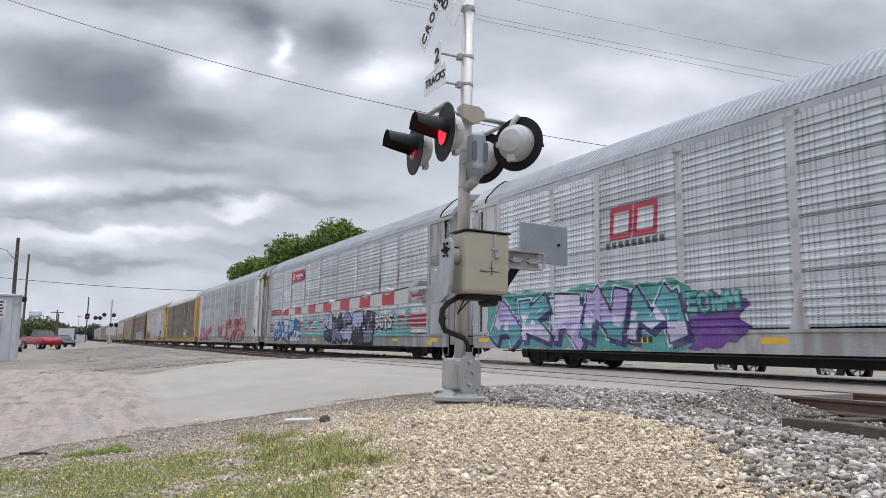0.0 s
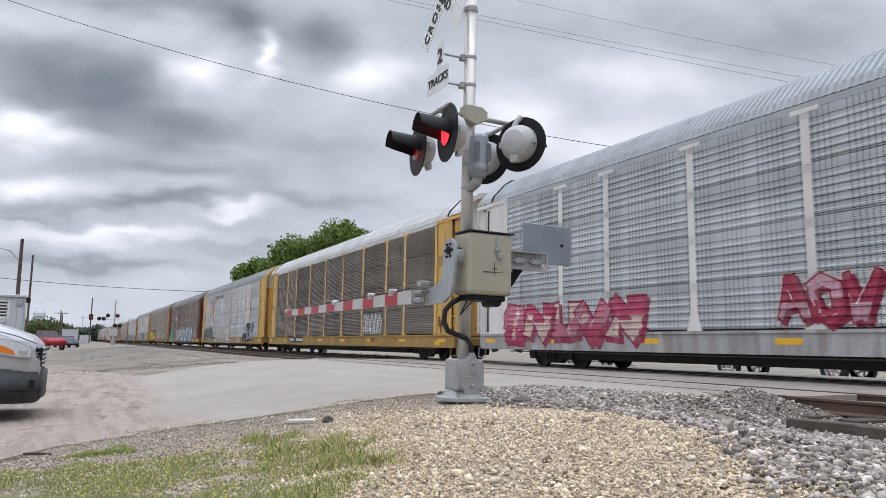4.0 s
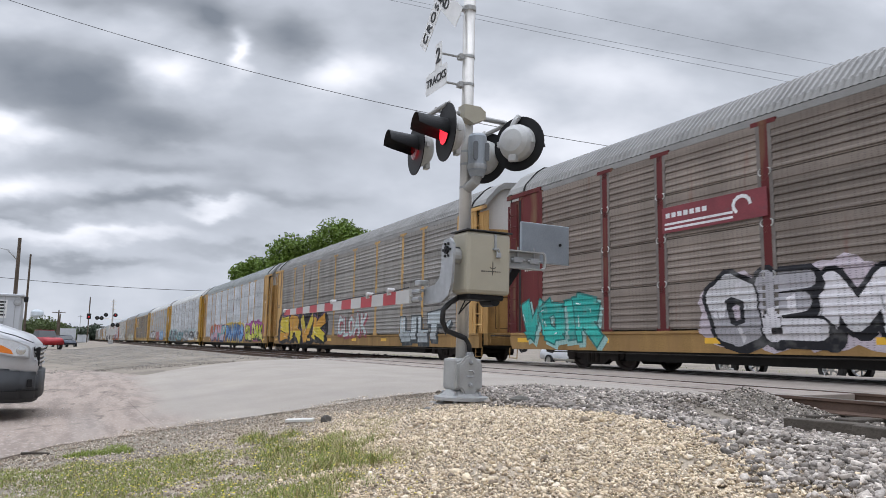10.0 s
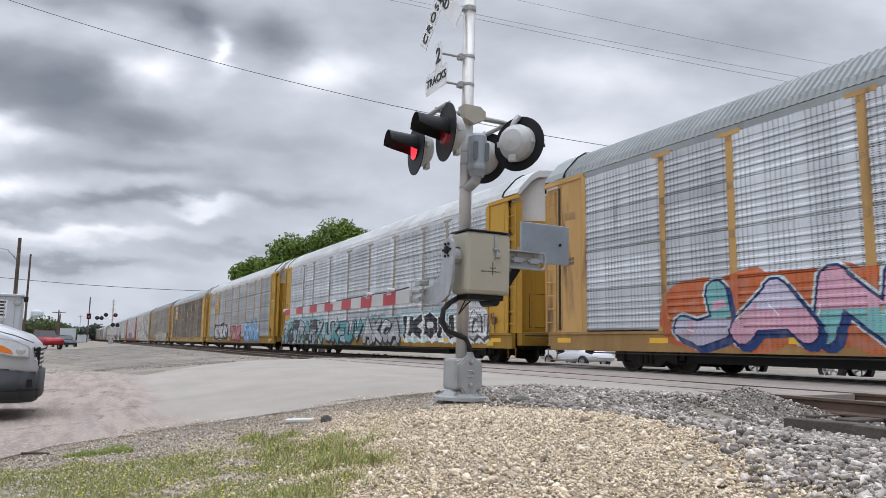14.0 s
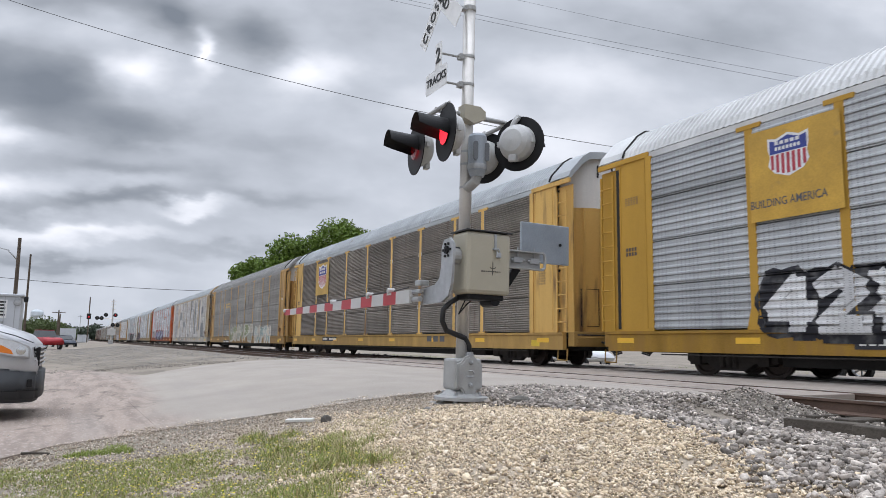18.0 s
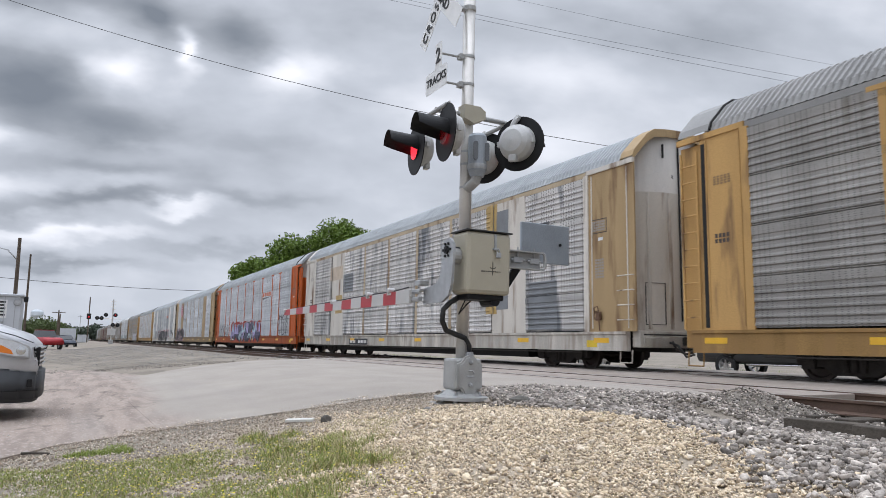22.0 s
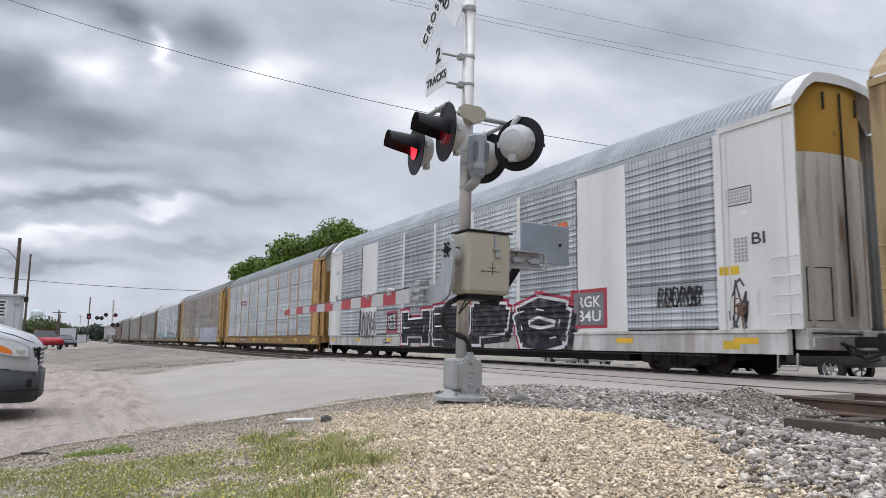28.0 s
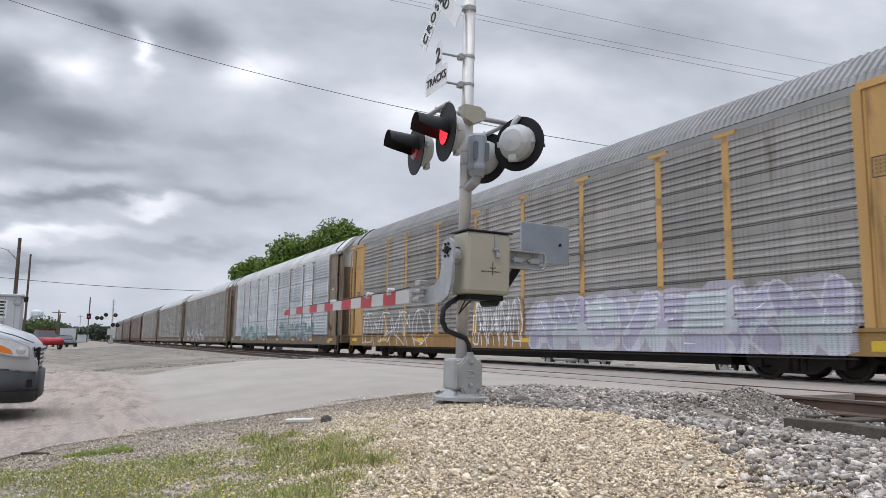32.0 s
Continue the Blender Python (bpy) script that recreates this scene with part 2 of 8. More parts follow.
ZENITH = 8.2
CLOUDS = ((-0.498, 0.364, 0.141, 0.061, -0.34), (-0.610, 0.405, 0.092, 0.035, -0.16), (-0.345, 0.310, 0.107, 0.029, -0.30), (-0.450, 0.391, 0.058, 0.035, -0.12),
          (-0.602, 0.315, 0.050, 0.024, 0.42), (-0.537, 0.288, 0.049, 0.014, 0.22), (-0.287, 0.473, 0.042, 0.040, -0.40), (-0.169, 0.457, 0.059, 0.034, -0.36),
          (-0.390, 0.500, 0.169, 0.022, -0.24), (-0.350, 0.399, 0.058, 0.028, 0.30), (-0.250, 0.427, 0.013, 0.037, 0.34), (-0.091, 0.397, 0.050, 0.035, 0.30),
          (-0.592, 0.476, 0.110, 0.027, 0.10), (-0.357, 0.240, 0.164, 0.017, 0.14), (-0.592, 0.216, 0.073, 0.018, 0.20), (-0.404, 0.203, 0.098, 0.014, -0.32),
          (-0.246, 0.230, 0.049, 0.015, -0.15), (-0.289, 0.191, 0.057, 0.011, 0.32), (-0.512, 0.141, 0.161, 0.015, 0.20), (-0.588, 0.166, 0.065, 0.007, -0.16),
          (0.134, 0.332, 0.066, 0.043, 0.24), (0.430, 0.468, 0.186, 0.045, -0.14), (0.285, 0.403, 0.100, 0.035, 0.12), (0.258, 0.291, 0.099, 0.034, 0.14),
          (0.008, 0.478, 0.076, 0.036, -0.12), (-0.429, 0.105, 0.129, 0.011, -0.10), (0.465, 0.320, 0.133, 0.052, 0.06),
          (-0.374, 0.248, 0.180, 0.017, -0.26), (-0.549, 0.184, 0.138, 0.012, -0.20), (-0.184, 0.203, 0.098, 0.013, -0.13), (-0.286, 0.132, 0.177, 0.010, -0.12),
          (-0.533, 0.104, 0.129, 0.008, -0.12), (-0.187, 0.283, 0.074, 0.019, -0.12), (-0.425, 0.154, 0.097, 0.008, 0.14))
cloud = cloud_sheet()

# ---- ground ----
RAIL_Z = 0.03
TRACKS = (8.62, 13.10)     # centre lines of the two tracks


def ground_z(x, y):
    t = min(max((5.5 - y) / 6.5, 0.0), 1.0)
    z = -0.45 * t * t * (3 - 2 * t)
    a = min(max((x + 6.5) / 1.0, 0.0), 1.0)
    b = min(max((y - 4.3) / 1.6, 0.0), 1.0) * min(max((8.4 - y) / 0.4, 0.0), 1.0)
    z -= 0.20 * a * a * (3 - 2 * a) * b
    if x < -26.5:
        z -= 0.17 * min((-26.5 - x) / 3.0, 1.0) * min(max((y - 6.9) / 0.7, 0.0), 1.0) * min(max((15.6 - y) / 0.7, 0.0), 1.0)
    if y > 16:
        z -= 0.5 * min((y - 16) / 8, 1.0)
    return z


ROAD = [(-8.1, 0.9), (-8.25, 2.5), (-8.4, 3.7), (-8.35, 4.9), (-6.9, 6.9), (-6.0, 7.3), (-6.0, 7.7), (-25.2, 7.7), (-22.0, 4.7), (-20.2, 2.5), (-18.5, 1.4), (-12.0, 0.85)]
OLD_ROAD = [(-8.15, 1.3), (-8.05, 0.8), (-7.75, -0.05), (-7.1, -0.5), (-6.4, -1.4), (-3.0, -9.0), (-30.0, -20.0), (-27.0, -0.6), (-24.7, 0.6), (-18.4, 1.8), (-12.0, 1.3)]


def paved(x, y):
    """Whether a place lies well under the road sheets."""
    if 7.7 <= y < 15.9 and -26 < x < -1:
        return True
    for poly in (ROAD, OLD_ROAD):
        odd = False
        for (xa, ya), (xb, yb) in zip(poly, poly[1:] + poly[:1]):
            if (ya > y) != (yb > y) and x < (xb - xa) * (y - ya) / (yb - ya) + xa:
                odd = not odd
        if odd:
            return True
    return False


def grid_coords(lo, hi, fine_lo, fine_hi, step, far):
    a = list(np.arange(fine_lo, fine_hi + 1e-6, step))
    x, s = fine_lo, step
    left = []
    while x > lo:
        s *= 1.35
        x = max(x - s, lo)
        left.append(x)
    x, s = fine_hi, step
    right = []
    while x < hi:
        s *= 1.35
        x = min(x + s, hi)
        right.append(x)
    return [float(q) for q in left[::-1] + a + right]


def ground_sheet():
    xs, ys = grid_coords(-4400, 4400, -14, 2, 0.22, 0), grid_coords(-4400, 4400, -3, 9, 0.22, 0)
    verts, faces = [], []
    for y in ys:
        for x in xs:
            z = ground_z(x, y) - (0.07 if paved(x, y) else 0.008)
            if abs(x) < 40 and abs(y) < 30:
                z += 0.022 * (noise.noise((x * 0.9, y * 0.9, 3)) + 0.5 * noise.noise((x * 2.7, y * 2.7, 7)))
            verts.append((x, y, z))
    n = len(xs)
    for j in range(len(ys) - 1):
        for i in range(n - 1):
            faces.append((j * n + i, j * n + i + 1, (j + 1) * n + i + 1, (j + 1) * n + i))
    me = bpy.data.meshes.new("ground")
    me.from_pydata(verts, [], faces)
    me.materials.append(mat("dirt", (0.265, 0.225, 0.18), 0.95, 0, 0.35, 0.6, 0.8, 45.0, (0.18, 0.15, 0.115), 0.56))
    for f in me.polygons:
        f.use_smooth = True
    return tagged(new("ground", me), "pale gravelly dirt around the crossing", "ground", kind="structure")


ground = ground_sheet()


def slab(name, outline, lift, material, label, step=0.5, thick=0.12):
    """A paved sheet over the ground: outline in plan, cut into strips that follow the ground."""
    bm = B()
    vs = [bm.verts.new((x, y, 0)) for x, y in outline]
    bm.faces.new(vs)
    xs, ys = [p[0] for p in outline], [p[1] for p in outline]
    for lo, hi, no in ((min(ys), max(ys), (0, 1, 0)), (min(xs), max(xs), (1, 0, 0))):
        s = step if no[1] else step * 3
        q = lo + s
        while q < hi:
            bmesh.ops.bisect_plane(bm, geom=bm.verts[:] + bm.edges[:] + bm.faces[:], plane_co=Vector(no) * q, plane_no=no)
            q += s
    bmesh.ops.triangulate(bm, faces=[f for f in bm.faces if len(f.verts) > 4])
    for v in bm.verts:
        v.co.z = ground_z(v.co.x, v.co.y) + lift
    top = bm.faces[:]
    ex = bmesh.ops.extrude_face_region(bm, geom=top)
    for g in ex["geom"]:
        if isinstance(g, bmesh.types.BMVert):
            g.co.z -= thick
    bmesh.ops.recalc_face_normals(bm, faces=bm.faces[:])
    ob = new(name, finish(bm, name, material))
    return tagged(ob, label, "road", kind="structure")


M_CONC = mat("road_concrete", (0.40, 0.37, 0.33), 0.9, 0, 0.13, 0.5, 0.25, 90.0, (0.30, 0.27, 0.245), 0.6)


def road_mat():
    """Pale concrete that wears out into pinkish, cracked old asphalt towards the side road."""
    m = mat("worn_road", (0.345, 0.305, 0.264), 0.93, 0, 0.13, 0.9, 0.5, 70.0, (0.31, 0.275, 0.24), 0.6)
    nt = m.node_tree
    b = nt.nodes["Principled BSDF"]
    L = nt.links
    prev = b.inputs["Base Color"].links[0].from_socket
    tc = nt.nodes.new("ShaderNodeTexCoord")

    def mth(op, a, c):
        n = nt.nodes.new("ShaderNodeMath")
        n.operation = op
        for i, v in enumerate((a, c)):
            if isinstance(v, (int, float)):
                n.inputs[i].default_value = v
            else:
                L.new(v, n.inputs[i])
        return n.outputs[0]

    def noisy(scale, detail, stretch):
        mp = nt.nodes.new("ShaderNodeMapping")
        mp.inputs["Scale"].default_value = stretch
        L.new(tc.outputs["Object"], mp.inputs[0])
        n = nt.nodes.new("ShaderNodeTexNoise")
        n.inputs["Scale"].default_value, n.inputs["Detail"].default_value = scale, detail
        L.new(mp.outputs[0], n.inputs["Vector"])
        return n.outputs["Fac"]

    def between(v, lo, hi):
        n = nt.nodes.new("ShaderNodeMapRange")
        n.interpolation_type = "SMOOTHSTEP"
        n.inputs["From Min"].default_value, n.inputs["From Max"].default_value = lo, hi
        L.new(v, n.inputs["Value"])
        return n.outputs[0]

    def mixed(f, a, c):
        n = nt.nodes.new("ShaderNodeMix")
        n.data_type = "RGBA"
        L.new(f, n.inputs["Factor"])
        L.new(a, n.inputs[6])
        n.inputs[7].default_value = (*c, 1)
        return n.outputs[2]
    sep = nt.nodes.new("ShaderNodeSeparateXYZ")
    L.new(tc.outputs["Object"], sep.inputs[0])
    # distance beyond the worn border, which runs along the track direction
    line = mth("ADD", mth("ADD", sep.outputs[1], mth("MULTIPLY", sep.outputs[0], 0.045)), mth("MULTIPLY", mth("SUBTRACT", noisy(0.9, 6, (0.5, 1.2, 1)), 0.5), 1.1))
    old = between(line, 1.05, 0.35)
    streak = noisy(3.2, 7, (0.22, 1.6, 1))
    grit = noisy(26.0, 5, (1, 1, 1))
    aged = nt.nodes.new("ShaderNodeMix")
    aged.data_type = "RGBA"
    L.new(between(streak, 0.40, 0.62), aged.inputs["Factor"])
    aged.inputs[6].default_value = (0.345, 0.272, 0.226, 1)
    aged.inputs[7].default_value = (0.245, 0.192, 0.162, 1)
    col = mixed(mth("MULTIPLY", between(grit, 0.52, 0.66), 0.55), aged.outputs[2], (0.24, 0.20, 0.175))
    col = mixed(mth("MULTIPLY", between(grit, 0.44, 0.36), 0.5), col, (0.50, 0.44, 0.39))
    # long open cracks filled with dark grit
    vo = nt.nodes.new("ShaderNodeTexVoronoi")
    vo.feature = "DISTANCE_TO_EDGE"
    vo.inputs["Scale"].default_value = 0.55
    mp = nt.nodes.new("ShaderNodeMapping")
    mp.inputs["Scale"].default_value = (0.55, 1.7, 1)
    warp = nt.nodes.new("ShaderNodeTexNoise")
    warp.inputs["Scale"].default_value, warp.inputs["Detail"].default_value = 1.6, 6
    L.new(tc.outputs["Object"], warp.inputs["Vector"])
    add = nt.nodes.new("ShaderNodeVectorMath")
    L.new(tc.outputs["Object"], add.inputs[0])
    L.new(warp.outputs["Color"], add.inputs[1])
    L.new(add.outputs[0], mp.inputs[0])
    L.new(mp.outputs[0], vo.inputs["Vector"])
    crack = mth("MULTIPLY", between(vo.outputs["Distance"], 0.03, 0.006), between(noisy(1.3, 4, (1, 1, 1)), 0.45, 0.6))
    col = mixed(mth("MULTIPLY", crack, 0.75), col, (0.10, 0.08, 0.065))
    mx = nt.nodes.new("ShaderNodeMix")
    mx.data_type = "RGBA"
    L.new(old, mx.inputs["Factor"])
    L.new(prev, mx.inputs[6])
    L.new(col, mx.inputs[7])
    # tyre-polished bands along the concrete
    lane = mixed(mth("MULTIPLY", between(noisy(1.1, 5, (0.12, 1.5, 1)), 0.48, 0.7), 0.35), mx.outputs[2], (0.28, 0.25, 0.225))
    L.new(lane, b.inputs["Base Color"])
    return m


M_ROAD = road_mat()
slab("road", ROAD,
     0.004, M_ROAD, "worn pale grey concrete road approach to the crossing")
slab("old_road", OLD_ROAD,
     0.0, M_ROAD, "cracked reddish old asphalt road beside the tracks")
M_PANEL = mat("crossing_panel", (0.315, 0.268, 0.232), 0.85, 0, 0.2, 0.7, 0.3, 60.0, (0.2, 0.16, 0.13), 0.58)
M_RAIL = mat("rail_steel", (0.12, 0.075, 0.055), 0.75, 0.2, 0.3, 4, 0.2, 80.0)
M_RAILTOP = mat("rail_head", (0.45, 0.44, 0.43), 0.3, 0.9, 0.15, 4, 0.05, 80.0)
M_TIE = mat("tie_wood", (0.09, 0.075, 0.06), 0.9, 0, 0.4, 3, 0.6, 40.0)
crossing = thing("pavement_crossing", None, "brown-grey worn crossing surface between the rails", "crossing", kind="structure")
part("edge_strip", prism(B(), [(7.70, -0.1), (7.70, 0.0), (7.80, 0.025), (7.80, -0.1)], "x", -25.2, -6.0), M_PANEL, crossing)
for y0, y1 in ((7.98, 9.26), (9.44, 12.28), (12.46, 13.74), (13.92, 15.9)):
    x, far_x = -26.0, (-1.0 if y0 > 9.3 else -5.9)
    while x < far_x - 0.5:
        w = min(2.44, far_x - x)
        part("crossing_panel", box(B(), x + 0.006, x + w - 0.006, y0, y1, -0.25, 0.022 + random.uniform(-0.004, 0.004), 0.008), M_PANEL, crossing)
        x += w
RAIL_PROFILE = [(-0.07, -0.17), (0.07, -0.17), (0.07, -0.155), (0.012, -0.13), (0.012, -0.045), (0.036, -0.03), (0.036, -0.004), (0.03, 0.0), (-0.03, 0.0), (-0.036, -0.004), (-0.036, -0.03), (-0.012, -0.045), (-0.012, -0.13), (-0.07, -0.155)]
for yc in TRACKS:
    track = thing("railway_track", label="rusty steel railway track on wooden ties", category="railway track", group="tracks", kind="structure")
    for s in (-0.7535, 0.7535):
        bm = B()
        prism(bm, [(yc + s + u, RAIL_Z + w) for u, w in RAIL_PROFILE], "x", -900, 300)
        r = part("rail", bm, M_RAIL, track)
        bm = B()
        box(bm, -900, 300, yc + s - 0.03, yc + s + 0.03, RAIL_Z - 0.001, RAIL_Z + 0.003)
        part("rail_head", bm, M_RAILTOP, r, "bright worn running surface")
    tie_me = finish(box(B(), -0.115, 0.115, -1.3, 1.3, -0.18, 0.0, 0.012), "tie", M_TIE)
    spots = [-5.3 + 0.52 * i for i in range(22)] + [-26.6 - 0.52 * i for i in range(60)]
    for x in spots:
        part("tie", tie_me, None, track, m=pose(x, yc, RAIL_Z - 0.165, 0, 0, random.uniform(-1.5, 1.5)))

# ---- autorack freight cars ----
CAR_L, CAR_PITCH = 26.40, 27.70
SIDE = -1.55               # near side of a car, from its centre line
BAYS = [1.75, 2.75, 1.87, 2.732, 2.732, 2.732, 2.732, 2.732, 1.87, 2.75, 1.75]
EDGES = [sum(BAYS[:i]) - CAR_L / 2 for i in range(len(BAYS) + 1)]
Z_SILL0, Z_SILL1, Z_P0, Z_P1 = 0.47, 0.93, 0.96, 4.92


CAR_SHIFT = {1: -0.04, 2: -0.09, 10: 0.10, 12: -0.10, 15: -0.12}     # slack in the couplers


def car_x(i, t):
    """Where the middle of car i is along the track."""
    return leading(t) - i * CAR_PITCH + CAR_L / 2 + CAR_SHIFT.get(i, 0.0)


def leading(t):
    """How far the train has gone: the rear end of its first car, along the track."""
    return ((-3.23e-4 * t + 0.02677) * t + 13.828) * t - 20.10


def paint(name, c, **k):
    return mat(name, c, k.pop("rough", 0.55), 0, k.pop("var", 0.18), k.pop("scale", 1.2), 0.08, 40.0, k.pop("stain", (0.17, 0.10, 0.055)), k.pop("at", 0.545), 0.18, True)


YEL, TAN, WHITE, GREYP = (0.64, 0.395, 0.125), (0.50, 0.30, 0.115), (0.68, 0.66, 0.63), (0.38, 0.385, 0.39)
MAROON, ORANGE = (0.12, 0.023, 0.023), (0.52, 0.11, 0.025)
SILVER = (0.50, 0.515, 0.53)
SHARED = {}


SCREEN_KIND = {"screen_dark": "fine", "screen_slate": "gap"}     # the rest have wide laps
SCREEN_Y = SIDE - 0.004


def screen_levels(kind):
    """Height and depth of the folds up one side, in four stacked sheets of pressed ribs."""
    out, tall = [], (Z_P1 - Z_P0) / 4
    for i in range(4):
        z0 = Z_P0 + i * tall
        fine = kind == "fine"
        ribs, used = {"fine": (14, tall - 0.055), "gap": (6, tall - 0.06), "wide": (5, tall - 0.225)}[kind]
        out.append((z0 + 0.004, 0.0))
        for k in range(ribs):
            a, step = z0 + 0.03 + used * k / ribs, used / ribs
            if fine:
                out += [(a, 0.018), (a + step * 0.22, -0.014), (a + step * 0.6, -0.014), (a + step * 0.95, 0.014)]
            else:
                out += [(a - 0.014, 0.0), (a - 0.008, 0.014), (a + 0.006, 0.014), (a + 0.014, -0.014), (a + 0.045, -0.014), (a + step * 0.5, 0.0)]
        if kind != "wide":
            out += [(z0 + tall - 0.026, 0.0), (z0 + tall - 0.022, 0.06), (z0 + tall - 0.002, 0.06)]
        else:
            out += [(z0 + tall - 0.205, 0.0), (z0 + tall - 0.19, -0.016), (z0 + tall - 0.02, -0.016), (z0 + tall - 0.014, 0.035), (z0 + tall - 0.004, 0.035)]
    return out


def screen_mesh(width, material):
    """One perforated side screen, pressed into horizontal ribs."""
    key = ("screen", round(width, 3), material.name)
    if key not in SHARED:
        bm = B()
        rows = [[bm.verts.new((x, y, z)) for x in (0, width)] for z, y in screen_levels(SCREEN_KIND.get(material.name, "wide"))]
        for a, b in zip(rows, rows[1:]):
            bm.faces.new((a[0], a[1], b[1], b[0]))
        SHARED[key] = finish(bm, "screen", material)
    return SHARED[key]


def roof_section():
    pts = [(-1.53, 5.07), (-1.46, 5.24), (-1.05, 5.68), (-0.8, 5.84), (-0.4, 5.89), (0.0, 5.91)]
    return pts + [(-y, z) for y, z in pts[-2::-1]]


def roof_mesh(material, x0, x1):
    key = ("roof", material.name, x0, x1)
    if key not in SHARED:
        bm = B()
        sec = roof_section()
        n = int((x1 - x0) / 0.0385) // 4 * 4
        rows = []
        for i in range(n + 1):
            x = x0 + (x1 - x0) * (i // 4 + (0.0, 0.16, 0.44, 0.60)[i % 4]) / (n / 4)
            lift = (0.0, 0.034, 0.034, 0.0)[i % 4]
            rows.append([bm.verts.new((x, y * (1 + lift * (0.1 if abs(y) > 1.5 else 0.5)), z + lift * (0.2 if abs(y) > 1.5 else 1.0))) for y, z in sec])
        for a, b in zip(rows, rows[1:]):
            for k in range(len(sec) - 1):
                bm.faces.new((a[k], b[k], b[k + 1], a[k + 1]))
        bmesh.ops.recalc_face_normals(bm, faces=bm.faces[:])
        SHARED[key] = finish(bm, "roof", material)
    return SHARED[key]


def cap_bm(x0, x1):
    """Plain arched cap at the end of a roof."""
    bm = B()
    sec = [(y * 1.01, z + 0.03) for y, z in roof_section()]
    rows = [[bm.verts.new((x, y, z - dz)) for y, z in sec] for x, dz in ((x0, 0.2), (x0, 0.0), (x1, 0.0), (x1, 0.2))]
    for a, b in zip(rows, rows[1:]):
        for k in range(len(sec) - 1):
            bm.faces.new((a[k], b[k], b[k + 1], a[k + 1]))
    bmesh.ops.recalc_face_normals(bm, faces=bm.faces[:])
    return bm


def clip_bm():
    """Bent steel loops that tie the sheets to one side of a post at their joints."""
    bm = B()
    for z in (Z_P0 + 0.99, Z_P0 + 1.98, Z_P0 + 2.97):
        arc = [(0.085 + 0.05 * math.sin(k * math.pi / 6), -0.060, z - 0.065 * math.cos(k * math.pi / 6)) for k in range(7)]
        tube(bm, arc, 0.013, 6)
    return bm


def edge_strip_bm():
    """Dark sheet-metal strip between a post and the screen beside it."""
    return box(B(), 0.09, 0.17, -0.012, 0.0, Z_P0 + 0.02, Z_P1 - 0.03)


def hinge_bm():
    bm = B()
    tube(bm, [(0.0, 0, -0.07), (0.0, 0, 0.07)], 0.03, 8)
    box(bm, -0.02, 0.012, -0.12, 0.12, -0.03, 0.03)
    return bm


def shared(key, build, material):
    key = (key, material.name)
    if key not in SHARED:
        SHARED[key] = finish(build(), key[0], material)
    return SHARED[key]


def post_bm():
    """Rack post with a flared foot and a cap plate."""
    bm = B()
    box(bm, -0.09, 0.09, -0.05, 0.02, 1.35, 4.90)
    prism(bm, [(-0.2, 0.93), (0.2, 0.93), (0.09, 1.35), (-0.09, 1.35)], "y", -0.05, 0.02)
    box(bm, -0.28, 0.28, -0.055, 0.02, 4.86, 4.95)
    return bm


def plain_post_bm():
    bm = B()
    box(bm, -0.09, 0.09, -0.052, 0.02, 0.93, 4.95)
    return bm


def door_bow(y):
    """How far the bowed end doors fall back from the middle of the car."""
    return 0.50 * (abs(y) / 1.36) ** 2.4


def end_face_bm(z0, z1):
    """A slice of the arched end door between two heights."""
    bm = B()
    sec = [(y * 0.93, z) for y, z in roof_section()]
    body = [(-1.36, 0.95), (-1.36, 4.95)] + [(y, z - 0.03) for y, z in sec if abs(y) < 1.36] + [(1.36, 4.95), (1.36, 0.95)]
    vs = [bm.verts.new((0, y, z)) for y, z in body]
    bm.faces.new(vs)
    for z, up in ((z0, 1), (z1, -1)):
        bmesh.ops.bisect_plane(bm, geom=bm.verts[:] + bm.edges[:] + bm.faces[:], plane_co=(0, 0, z), plane_no=(0, 0, -up), clear_outer=True)
    for k in range(-9, 10):
        bmesh.ops.bisect_plane(bm, geom=bm.verts[:] + bm.edges[:] + bm.faces[:], plane_co=(0, k * 0.15, 0), plane_no=(0, 1, 0))
    for v in bm.verts:
        v.co.x = -door_bow(v.co.y)
    f = bm.faces[:]
    ex = bmesh.ops.extrude_face_region(bm, geom=f)
    for g in ex["geom"]:
        if isinstance(g, bmesh.types.BMVert):
            g.co.x -= 0.08
    bmesh.ops.recalc_face_normals(bm, faces=bm.faces[:])
    return bm


def ladder_bm():
    bm = B()
    for y in (0.0, 0.42):
        box(bm, y - 0.025, y + 0.025, -0.04, 0.0, 0.95, 4.75)
    for i in range(10):
        z = 1.2 + i * 0.36
        tube(bm, [(0.0, -0.03, z), (0.42, -0.03, z)], 0.018, 6)
    return bm


def wheelset_bm():
    bm = B()
    for s in (-1, 1):
        m = Matrix.Translation((0, s * 0.72, 0)) @ Matrix.Rotation(radians(90), 4, "X")
        lathe(bm, [(0, -0.03), (0.1, -0.05), (0.12, -0.03), (0.28, -0.045), (0.31, -0.065), (0.36, -0.065), (0.362, 0.03), (0.385, 0.05), (0.385, 0.065), (0.31, 0.065), (0.28, 0.03), (0.1, 0.05), (0, 0.05)], 24, m)
    tube(bm, [(0, -1.05, 0), (0, 1.05, 0)], 0.075, 10)
    return bm


